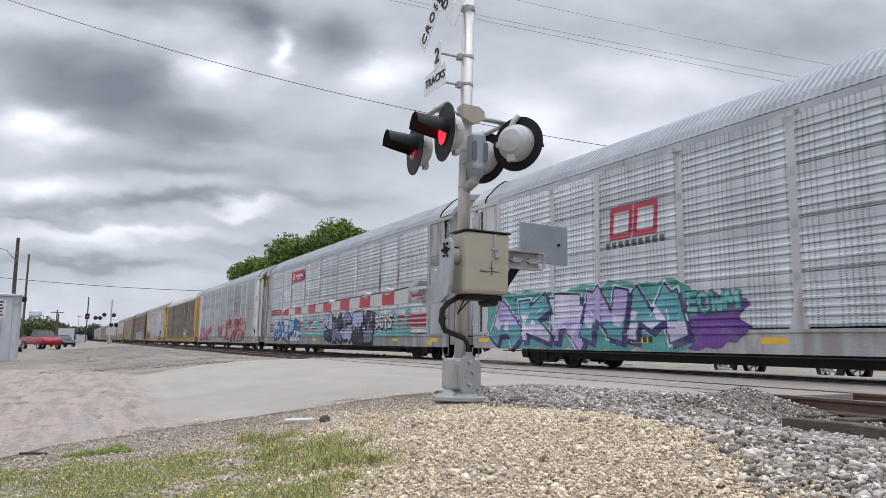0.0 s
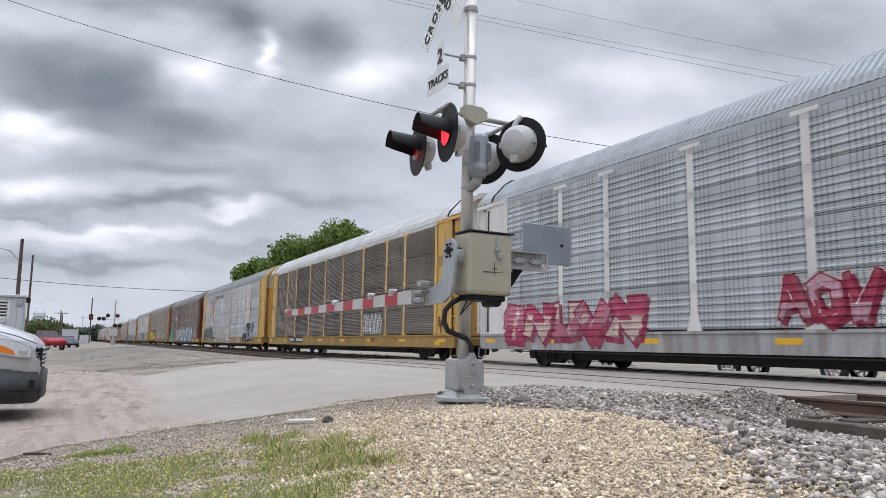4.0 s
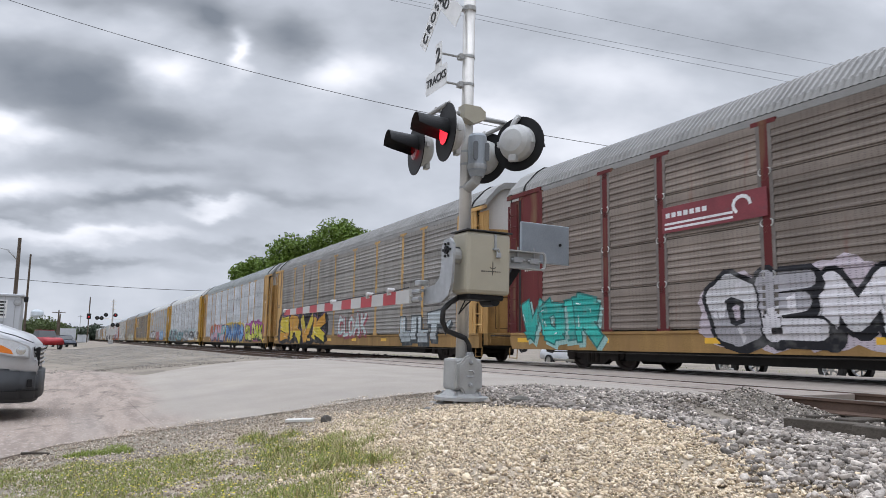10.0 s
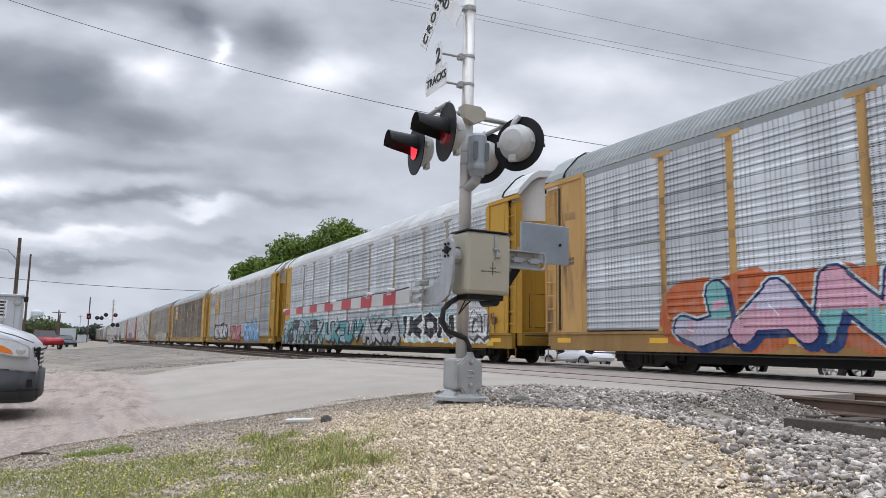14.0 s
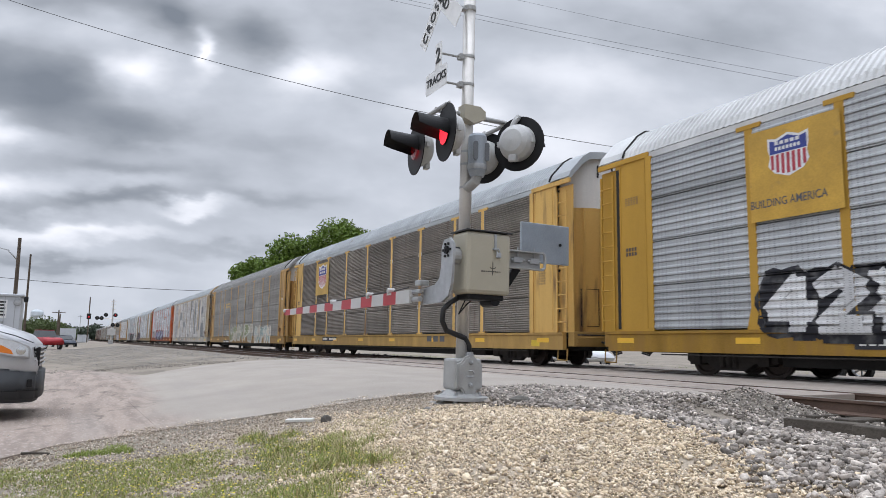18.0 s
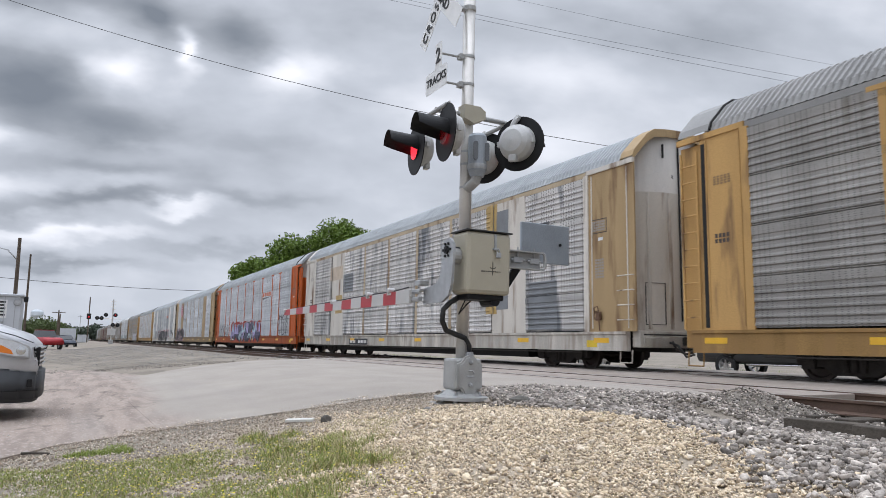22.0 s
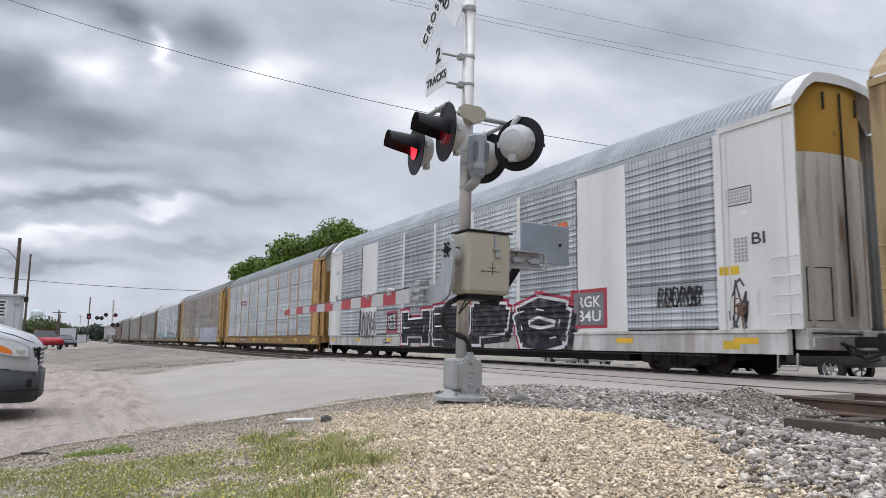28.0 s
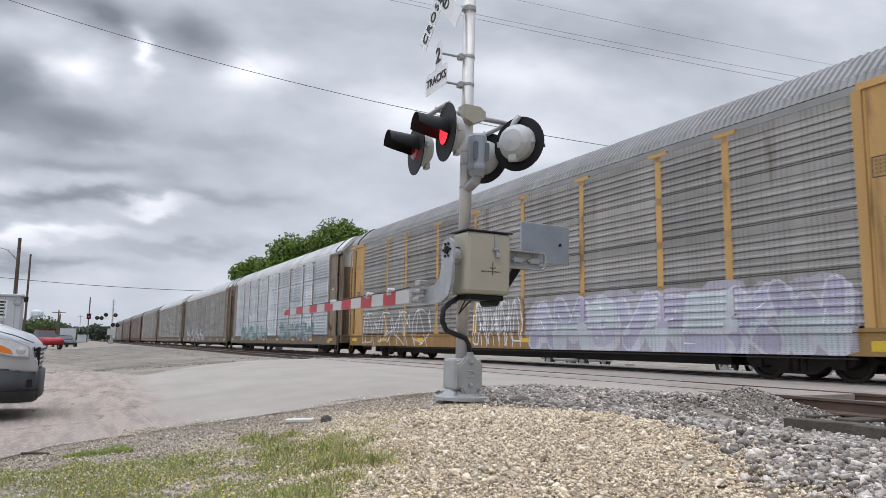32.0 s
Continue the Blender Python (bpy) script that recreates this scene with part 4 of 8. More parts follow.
tube(bm, [(0.447, 0.16, 1.65), (0.447, 0.155, 1.68), (0.447, 0.175, 1.695), (0.447, 0.19, 1.68), (0.447, 0.195, 1.65)], 0.006, 6)
sig("padlock", bm, M_GALV, gbox, "steel padlock")
bm = B()
for q in range(9):
    box(bm, 0.4205, 0.423, -0.02 + q * 0.028, 0.0 + q * 0.028, 1.43 + q * 0.001, 1.446)
box(bm, 0.4205, 0.423, 0.12, 0.128, 1.40, 1.55)
tube(bm, [(0.4215, 0.09, 1.49), (0.4215, 0.1, 1.475), (0.4215, 0.15, 1.475), (0.4215, 0.16, 1.49)], 0.004, 5)
sig("maker_mark", bm, M_DTEXT, gbox)
bm = B()
box(bm, 0.1, 0.38, -0.15, 0.30, 1.13, 1.195, 0.02)
tube(bm, [(0.12, 0.2, 1.13), (0.36, 0.2, 1.13)], 0.06, 12)
sig("motor_housing", bm, M_HOOD, gbox)
bm = B()
for y0 in (-0.34, ):
    prism(bm, [(0.10, 1.70), (0.16, 1.78), (0.28, 1.79), (0.36, 1.72), (0.37, 1.6), (0.34, 1.3), (0.28, 1.17), (0.12, 1.10), (-0.32, 1.09), (-0.32, 1.27), (-0.05, 1.30), (0.06, 1.36), (0.10, 1.5)], "y", y0, y0 + 0.03)
arm = sig("gate_lever", bm, M_GALV, label="galvanised lever plate of the gate")
for k in range(6):
    a = k * math.pi / 3
    bm = tube(B(), [(0.23 + 0.075 * math.cos(a), -0.355, 1.66 + 0.075 * math.sin(a)), (0.23 + 0.075 * math.cos(a), -0.33, 1.66 + 0.075 * math.sin(a))], 0.016, 6)
    sig("hub_bolt", bm, M_HOOD, arm)
bm = tube(B(), [(0.23, -0.36, 1.66), (0.23, -0.2, 1.66)], 0.045, 14)
tube(bm, [(0.23, -0.36, 1.66), (0.23, -0.37, 1.66)], 0.02, 8)
sig("hub_shaft", bm, M_HOOD, arm)
bm = tube(B(), [(0.23, -0.33, 1.6), (0.23, -0.19, 1.6)], 0.09, 16)
sig("hub", bm, M_CAST, arm)
bm = B()
box(bm, -0.36, -0.22, -0.44, -0.32, 1.30, 1.36, 0.01)
box(bm, -0.46, -0.26, -0.42, -0.36, 1.23, 1.26, 0.006)
tube(bm, [(-0.5, -0.4, 1.15), (-0.28, -0.4, 1.15)], 0.03, 10)
tube(bm, [(-0.5, -0.4, 1.235), (-0.28, -0.4, 1.235)], 0.022, 10)
sig("arm_clamp", bm, M_GALV, arm)
# the striped arm, pointing along the tracks across the road
gate = sig("gate_arm", tube(B(), [(-0.45, -0.425, 1.19), (-5.86, -0.43, 1.15)], 0.02, 8), M_GWHITE, label="red and white striped gate arm")
n = 14
for k in range(n):
    a, b = k / n, (k + 1) / n
    x0, x1 = -0.47 - 5.4 * a, -0.47 - 5.4 * b
    h0, h1 = 0.078 - 0.03 * a, 0.078 - 0.03 * b
    z0, z1 = 1.185 - 0.035 * a, 1.185 - 0.035 * b
    bm = B()
    prism(bm, [(x0, z0 - h0), (x0, z0 + h0), (x1, z1 + h1), (x1, z1 - h1)], "y", -0.45, -0.41)
    sig("stripe", bm, M_GRED if k % 2 else M_GWHITE, gate)
for x in (-1.05, -1.75, -3.2, -5.82):
    bm = B()
    lathe(bm, [(0.0, -0.045), (0.034, -0.045), (0.034, 0.04), (0.024, 0.05), (0, 0.055)], 14, Matrix.Translation((x, -0.43, 1.30 + 0.02 * x)) @ Matrix.Rotation(radians(90), 4, "X"))
    box(bm, x - 0.06, x + 0.06, -0.46, -0.40, 1.24 + 0.012 * x, 1.275 + 0.02 * x)
    sig("gate_lamp", bm, M_GWHITE, gate)
bm = tube(B(), [(-0.6, -0.40, 1.30), (-1.05, -0.40, 1.275), (-1.75, -0.40, 1.275), (-3.2, -0.40, 1.25), (-5.82, -0.40, 1.20)], 0.008, 6)
sig("lamp_wire", bm, M_RUBBER, gate)
# counterweight bracket and plate on the far side
bm = B()
box(bm, 0.27, 0.36, 0.36, 0.84, 1.70, 1.715)
box(bm, 0.27, 0.36, 0.36, 0.84, 1.51, 1.525)
box(bm, 0.27, 0.285, 0.36, 0.84, 1.51, 1.715)
tube(bm, [(0.33, 0.84, 1.712), (0.33, 0.875, 1.69), (0.33, 0.88, 1.62), (0.33, 0.87, 1.54), (0.33, 0.84, 1.517)], 0.018, 8)
cw = sig("counterweight_bracket", bm, M_CAST)
for y in (0.52, 0.74):
    bm = B()
    box(bm, 0.285, 0.325, y - 0.06, y + 0.06, 1.58, 1.64, 0.006)
    tube(bm, [(0.31, y - 0.09, 1.61), (0.31, y + 0.09, 1.61)], 0.012, 8)
    tube(bm, [(0.31, y, 1.63), (0.31, y, 1.76)], 0.007, 6)
    sig("clamp", bm, M_GALV, cw)
bm = B()
box(bm, -0.02, 0.02, 0.76, 1.46, 1.64, 2.12, 0.008)
cp = sig("counterweight_plate", bm, mat("plate_grey", (0.36, 0.40, 0.44), 0.35, 0.6, 0.15, 3, 0.03), label="blue-grey steel counterweight plate")
bm = tube(B(), [(0.02, 1.32, 1.88), (0.035, 1.32, 1.88)], 0.018, 8)
sig("plate_bolt", bm, M_HOOD, cp)
bm = B()
prism(bm, [(0.30, 1.16), (0.36, 1.16), (0.62, 1.52), (0.50, 1.52)], "x", 0.2, 0.23)
sig("bracket_brace", bm, M_HOOD, cw)
# bell
bm = lathe(B(), [(0, 2.52), (0.075, 2.52), (0.10, 2.58), (0.105, 2.62), (0.105, 2.98), (0.09, 3.01), (0, 3.01)], 24, Matrix.Translation((0.20, 0.03, 0)))
bell = sig("bell", bm, mat("bell_grey", (0.30, 0.33, 0.36), 0.5, 0.3, 0.1, 6, 0.05), label="blue-grey electronic bell", smooth=False)
for y in (-0.045, 0.1):
    bm = B()
    slot = [(0.028 * math.cos(a * math.pi / 8) , 0.028 * math.sin(a * math.pi / 8) + (0.08 if a < 9 else -0.08)) for a in range(17)]
    prism(bm, [(u + y, w + 2.80) for u, w in slot], "x", 0.285, 0.301)
    sig("sound_slot", bm, mat("slot_grey", (0.14, 0.15, 0.16), 0.6), bell)
bm = lathe(B(), [(0.11, 2.60), (0.112, 2.62), (0.112, 2.655), (0.11, 2.66)], 24, Matrix.Translation((0.20, 0.03, 0)))
sig("bell_band", bm, M_GALV, bell)
bm = tube(B(), [(0.20, 0.03, 2.56), (0.18, 0.02, 2.47), (0.1, 0.0, 2.43), (0.0, 0, 2.43)], 0.06, 12)
sig("bell_elbow", bm, M_CAST, bell)
for z in (2.43, 2.70, 2.85):
    bm = lathe(B(), [(0.067, z - 0.015), (0.073, z - 0.012), (0.073, z + 0.012), (0.067, z + 0.015)], 24)
    sig("mast_band", bm, M_GALV)
# crossarm cover and the two lamp pairs
bm = B()
prism(bm, [(-0.13, 3.36), (0.08, 3.36), (0.15, 3.31), (0.15, 3.22), (0.0, 3.15), (-0.13, 3.20)], "x", 0.02, 0.17)
sig("crossarm_cover", bm, M_BOX, label="beige crossarm terminal cover")


def lamp_head(x, y, z, facing):
    """A flasher: background disc, hood, round lens, and the housing behind. facing -1: towards the road, 1: over the tracks."""
    m = pose(x, y, z, 0, 0, -8 if facing < 0 else 208)
    bm = lathe(B(), [(0.0, 0.0), (0.32, 0.0), (0.32, 0.012), (0.0, 0.012)], 36, Matrix.Rotation(radians(90), 4, "X"))
    d = sig("flasher", bm, M_HOOD, label="black flasher lamp with hood and round background", m=m)
    bm = B()
    rows = []
    for i, (dist, sweep) in enumerate(((0.0, 114), (-0.12, 102), (-0.26, 92), (-0.35, 84))):
        r = 0.146 + 0.004 * i
        rows.append([(r * math.sin(radians(a)), dist, r * math.cos(radians(a)) + 0.005 * i) for a in np.linspace(-sweep, sweep, 19)])
    for off in (0.0, 0.006):
        vs = [[bm.verts.new((px * (1 + off * 5), py - 0.011, pz * (1 + off * 5))) for px, py, pz in row] for row in rows]
        for a, b in zip(vs, vs[1:]):
            for k in range(18):
                bm.faces.new((a[k], a[k + 1], b[k + 1], b[k]))
    sig("hood", bm, M_HOOD, d)
    bm = lathe(B(), [(0.215, 0.0), (0.21, 0.07), (0.185, 0.135), (0.13, 0.175), (0.0, 0.195)], 28, Matrix.Rotation(radians(-90), 4, "X"))
    box(bm, -0.05, 0.05, 0.10, 0.16, -0.24, -0.16, 0.01)
    box(bm, 0.205, 0.235, 0.05, 0.09, -0.03, 0.03)
    box(bm, -0.235, -0.205, 0.05, 0.09, -0.03, 0.03)
    sig("housing", bm, mat("lamp_grey", (0.50, 0.50, 0.49), 0.5, 0.2, 0.1, 6, 0.05, 90, (0.3, 0.28, 0.26), 0.7), d, "pale grey lamp housing")
    # the lamp insert turns on its axis between a dark and a lit face
    bm = lathe(B(), [(0.0, 0.012), (0.09, 0.010), (0.138, 0.0), (0.0, 0.0)], 28, Matrix.Rotation(radians(90), 4, "X"))
    lathe(bm, [(0.138, 0.0), (0.09, -0.010), (0.0, -0.012)], 28, Matrix.Rotation(radians(90), 4, "X"))
    for f in bm.faces:
        f.material_index = 1 if f.calc_center_median().y > 0.0005 else 0
    me = finish(bm, "lens", M_LENS)
    me.materials.append(M_LIT)
    lens = part("lens", me, None, d, "round red lens that turns between dark and lit", pose(0, -0.03, 0))
    return d, lens


LAMPS = []
for facing, y in ((-1, -0.44), (1, 0.50)):
    for x in (0.33, -0.42):
        d, lens = lamp_head(x, y, 2.93 if facing < 0 else 2.95, facing)
        LAMPS.append((d, lens, facing, x))
    s = -1 if facing < 0 else 1
    bm = tube(B(), [(0.05, s * 0.05, 3.27), (0.05, y, 3.27)], 0.03, 10)
    tube(bm, [(-0.42, y, 3.25), (0.33, y, 3.25)], 0.026, 10)
    for x in (0.33, -0.42):
        tube(bm, [(x, y, 3.27), (x, y - facing * 0.06, 3.20), (x, y - facing * 0.1, 3.10)], 0.035, 10)
    sig("crossarm", bm, M_CAST)
# signs
def sign(name, outline, y, label, material=M_SIGN):
    bm = B()
    prism(bm, outline, "y", y, y + 0.006)
    return sig(name, bm, material, label=label)


def rounded(x0, x1, z0, z1, r=0.03):
    out = []
    for cx, cz, a0 in ((x1 - r, z1 - r, 0), (x0 + r, z1 - r, 90), (x0 + r, z0 + r, 180), (x1 - r, z0 + r, 270)):
        for k in range(5):
            a = radians(a0 + 22.5 * k)
            out.append((cx + r * math.cos(a), cz + r * math.sin(a)))
    return out


two = sign("number_sign", rounded(-0.15, 0.01, 3.81, 4.13), -0.36, "white sign with a black figure two")
part("figure", letters("2", 0.25, M_INK, "figure", 0.003), None, two, m=pose(-0.135, -0.364, 3.89, 90))
trk = sign("tracks_sign", rounded(-0.39, 0.15, 3.56, 3.82), -0.36, "white sign reading tracks")
part("words", letters("TRACKS", 0.135, M_INK, "words", 0.001), None, trk, m=pose(-0.36, -0.364, 3.65, 90))
for z in (3.68, 4.02):
    bm = tube(B(), [(-0.1, -0.35, z), (-0.02, -0.06, z - 0.03)], 0.014, 8)
    lathe(bm, [(0.067, z - 0.045), (0.076, z - 0.04), (0.076, z - 0.01), (0.067, z - 0.005)], 20)
    box(bm, -0.06, 0.02, -0.12, -0.06, z - 0.06, z)
    sig("sign_bracket", bm, M_CAST)
for ang, words, dz in ((45, "CROSSING", 0.0), (-45, "RAIL ROAD", 0.008)):
    bm = B()
    prism(bm, rounded(-0.66, 0.66, -0.115, 0.115, 0.02), "y", -0.37 - dz, -0.365 - dz)
    c = sig("crossbuck_blade", bm, M_SIGN, label="white crossbuck blade with black words", m=pose(-0.03, 0, 4.68, 0, -ang, 0))
    w = letters(words, 0.17, M_INK, "blade_lettering", 0.003, spacing=1.28 if ang > 0 else 1.05)
    part("blade_lettering", w, None, c, m=pose(-0.60, -0.374 - dz, -0.06, 90))
bm = lathe(B(), [(0.067, 4.56), (0.08, 4.57), (0.08, 4.62), (0.067, 4.63)], 20)
box(bm, -0.06, 0.02, -0.34, -0.06, 4.57, 4.61, 0.01)
sig("sign_bracket", bm, M_CAST)

# ---- the silver van that pulls up ----
M_SILV = mat("silver_car_paint", (0.47, 0.475, 0.485), 0.28, 0.3, 0.04, 3, 0.0)
M_PLAST = mat("dark_bumper_plastic", (0.035, 0.038, 0.042), 0.6, 0, 0.15, 5, 0.05)
M_GLASS = mat("dark_glass", (0.02, 0.022, 0.025), 0.06, 0, 0.05, 3, 0.0)
M_CHROME = mat("chrome", (0.7, 0.7, 0.7), 0.12, 1.0, 0.05, 3, 0.0)
M_TYRE = mat("tyre", (0.02, 0.02, 0.021), 0.8, 0, 0.2, 9, 0.1)
M_RIM = mat("alloy_rim", (0.55, 0.55, 0.56), 0.3, 0.8, 0.06, 6, 0.0)
M_AMBER = mat("amber_lens", (0.75, 0.20, 0.02), 0.15, 0, 0.06, 9, 0.02)
M_CLEAR = mat("clear_lamp", (0.66, 0.68, 0.70), 0.08, 0.3, 0.12, 14, 0.1, 40)


def wheel_bm(r, w):
    return lathe(B(), [(r * 0.62, -w / 2), (r * 0.95, -w / 2), (r, -w * 0.35), (r, w * 0.35), (r * 0.95, w / 2), (r * 0.62, w / 2)], 28, Matrix.Rotation(radians(90), 4, "Y"))


def rim_bm(r, w, spokes=10):
    bm = lathe(B(), [(r * 0.62, -w * 0.45), (r * 0.62, w * 0.45), (r * 0.56, w * 0.3), (r * 0.56, -w * 0.4)], 24, Matrix.Rotation(radians(90), 4, "Y"))
    for k in range(spokes):
        m = Matrix.Rotation(2 * math.pi * k / spokes, 4, "X")
        box(bm, w * 0.2, w * 0.36, -r * 0.06, r * 0.06, 0.05, r * 0.6, 0.0, m)
    lathe(bm, [(0.0, w * 0.4), (r * 0.18, w * 0.38), (r * 0.2, w * 0.1)], 14, Matrix.Rotation(radians(90), 4, "Y"))
    return bm


def loft(sections):
    """Skins closed sections of equal count, in order along the body."""
    bm = B()
    rings = [[bm.verts.new(p) for p in s] for s in sections]
    n = len(rings[0])
    for a, b in zip(rings, rings[1:]):
        for k in range(n):
            bm.faces.new((a[k], a[(k + 1) % n], b[(k + 1) % n], b[k]))
    bm.faces.new(rings[0][::-1])
    bm.faces.new(rings[-1])
    bmesh.ops.recalc_face_normals(bm, faces=bm.faces[:])
    return bm


def ring(y, w, z0, z1, tuck=0.88):
    """One body section across the vehicle at y: half width, floor and top."""
    return [(-w * 0.9, y, z0), (w * 0.9, y, z0), (w, y, z0 + 0.15), (w, y, z0 + (z1 - z0) * 0.55), (w * tuck, y, z1 - 0.04), (w * tuck * 0.9, y, z1), (-w * tuck * 0.9, y, z1), (-w * tuck, y, z1 - 0.04), (-w, y, z0 + (z1 - z0) * 0.55), (-w, y, z0 + 0.15)]


def van():
    v = thing("delivery_van", pose(-11.25, -0.28, -0.455), "silver delivery van with dark bumper waiting at the crossing", "van")
    # heading +y; the front bumper's tip lies at the origin's y
    bm = loft([ring(-5.5, 0.98, 0.35, 2.55), ring(-2.0, 1.0, 0.35, 2.55), ring(-1.75, 1.0, 0.35, 2.45), ring(-1.2, 1.0, 0.40, 1.66), ring(-0.95, 0.99, 0.45, 1.32),
               ring(-0.55, 0.98, 0.48, 1.20), ring(-0.2, 0.95, 0.5, 1.08), ring(-0.06, 0.88, 0.52, 0.94)])
    bmesh.ops.bevel(bm, geom=bm.edges[:], offset=0.018, segments=2, affect="EDGES")
    body = part("body", bm, M_SILV, v, smooth=True)
    bm = B()
    prism(bm, [(-1.03, -1.15), (-1.03, -0.5), (-0.98, -0.22), (-0.82, -0.04), (-0.4, 0.0), (0.4, 0.0), (0.82, -0.04), (0.98, -0.22), (1.03, -0.5), (1.03, -1.15)], "z", 0.23, 0.66)
    bmesh.ops.bevel(bm, geom=bm.edges[:], offset=0.05, segments=3, affect="EDGES")
    bp = part("bumper", bm, M_PLAST, v, "dark grey plastic bumper", smooth=True)
    bm = B()
    prism(bm, [(-1.045, -1.1), (-1.045, -0.5), (-0.99, -0.22), (-0.83, -0.03), (0.83, -0.03), (0.99, -0.22), (1.045, -0.5), (1.045, -1.1)], "z", 0.375, 0.385)
    part("bumper_groove", bm, M_HOOD, bp)
    bm = B()
    box(bm, 0.9, 0.94, -0.16, -0.10, 0.42, 0.52, 0.01)
    part("tow_cover", bm, M_HOOD, bp)
    for s in (-1, 1):
        x0, x1 = (0.945, 0.99) if s > 0 else (-0.99, -0.945)
        out = lambda d: (x1, x1 + d) if s > 0 else (x0 - d, x0)
        bm = B()
        prism(bm, [(-0.66, 1.06), (-0.50, 1.03), (-0.30, 0.985), (-0.17, 0.93), (-0.15, 0.89), (-0.15, 0.78), (-0.32, 0.785), (-0.66, 0.85)], "x", x0, x1)
        hl = part("headlight", bm, M_CAST, v, "clear headlight in a dark surround with an amber corner")
        bm = B()
        prism(bm, [(-0.63, 1.04), (-0.50, 1.015), (-0.31, 0.97), (-0.19, 0.92), (-0.17, 0.885), (-0.17, 0.80), (-0.32, 0.805), (-0.63, 0.865)], "x", *out(0.012))
        part("headlight_lens", bm, M_CLEAR, hl, "clear plastic lens")
        bm = B()
        prism(bm, [(-0.60, 0.96), (-0.45, 0.93), (-0.36, 0.88), (-0.33, 0.825), (-0.60, 0.87)], "x", *out(0.016))
        part("indicator", bm, M_AMBER, hl, "amber indicator")
        bm = lathe(B(), [(0, 0.0), (0.045, 0.0), (0.055, 0.01), (0.0, 0.012)], 16, Matrix.Translation((x1 + 0.008 if s > 0 else x0 - 0.02, -0.25, 0.875)) @ Matrix.Rotation(radians(90), 4, "Y"))
        part("bulb", bm, M_CHROME, hl)
        bm = tube(B(), [(s * 0.93, -1.1, 1.23), (s * 0.915, -0.62, 1.135), (s * 0.90, -0.32, 1.05), (s * 0.86, -0.12, 0.965)], 0.006, 6)
        part("bonnet_seam", bm, M_HOOD, body)
        bm = B()
        box(bm, 0, 0.12, -0.09, 0.09, -0.14, 0.14, 0.03)
        part("mirror", bm, M_PLAST, v, m=pose(s * 1.08 - 0.06, -1.75, 1.55))
    g = part("grille", box(B(), -0.7, 0.86, -0.12, -0.045, 0.68, 0.92, 0.01), M_HOOD, v)
    for k in range(5):
        part("grille_bar", tube(B(), [(-0.62, -0.03, 0.69 + 0.055 * k), (0.75, -0.035, 0.69 + 0.055 * k), (0.89, -0.10, 0.69 + 0.055 * k)], 0.014, 8), M_CHROME, g)
    bm = B()
    prism(bm, [(-0.8, 1.34), (0.8, 1.34), (0.72, 2.28), (-0.72, 2.28)], "y", -0.01, 0.0)
    part("windscreen", bm, M_GLASS, v, m=pose(0, -0.55, 0.32, 31, 0, 0))
    for s in (-1, 1):
        bm = B()
        prism(bm, [(-2.6, 1.5), (-1.55, 1.5), (-2.0, 2.2), (-2.6, 2.2)], "x", 0, 0.01)
        part("side_window", bm, M_GLASS, v, m=pose(s * 1.002 - (0.005 if s < 0 else 0), 0, 0))
        for y in (-1.15, -4.6):
            t = part("tyre", shared("van_tyre", lambda: wheel_bm(0.36, 0.22), M_TYRE), None, v, m=pose(s * 0.92, y, 0.36, 0, 0, 0 if s > 0 else 180))
            part("rim", shared("van_rim", lambda: rim_bm(0.36, 0.22), M_RIM), None, t)
    return v


VAN = van()


# ---- vehicles parked farther off ----
def parked(name, m, paint_m, label, kind="car"):
    v = thing(name, m, label, kind)
    tall = {"car": 1.45, "pickup": 1.85}[kind]
    if kind == "pickup":
        bm = loft([ring(-2.9, 0.95, 0.5, 1.2), ring(-0.9, 0.97, 0.45, 1.22), ring(1.0, 0.97, 0.45, 1.22), ring(2.3, 0.95, 0.45, 1.16), ring(2.85, 0.85, 0.5, 1.0)])
    else:
        bm = loft([ring(-2.3, 0.8, 0.4, 0.95), ring(-1.5, 0.88, 0.3, 1.0), ring(0.8, 0.9, 0.3, 1.0), ring(1.9, 0.85, 0.35, 0.85), ring(2.3, 0.7, 0.4, 0.7)])
    bmesh.ops.bevel(bm, geom=bm.edges[:], offset=0.03, segments=2, affect="EDGES")
    body = part("body", bm, paint_m, v, smooth=True)
    a, b = (-0.8, 1.3) if kind == "pickup" else (-1.7, 1.0)
    bm = loft([[(-0.84, a, 0), (0.84, a, 0), (0.7, a + 0.4, tall - 1.0), (-0.7, a + 0.4, tall - 1.0)], [(-0.84, b, 0), (0.84, b, 0), (0.7, b - 0.6, tall - 1.0), (-0.7, b - 0.6, tall - 1.0)]])
    part("cab_glass", bm, M_GLASS, v, m=pose(0, 0, 1.0))
    bm = B()
    box(bm, -0.72, 0.72, a + 0.38, b - 0.58, tall - 0.02, tall + 0.04, 0.02)
    part("cab_roof", bm, paint_m, v)
    r = 0.4 if kind == "pickup" else 0.33
    for s in (-1, 1):
        for y in ((-1.75, 1.85) if kind == "pickup" else (-1.35, 1.4)):
            t = part("tyre", shared("tyre_%.2f" % r, lambda: wheel_bm(r, 0.25), M_TYRE), None, v, m=pose(s * 0.85, y, r, 0, 0, 0 if s > 0 else 180))
            part("rim", shared("rim_%.2f" % r, lambda: rim_bm(r, 0.25, 6), M_RIM), None, t)
        part("step_bar", tube(B(), [(s * 0.98, -0.9, 0.45), (s * 0.98, 1.0, 0.45)], 0.035, 8), M_CHROME, v)
    return v


def yard_z(x, y):
    return ground_z(x, y) - 0.03


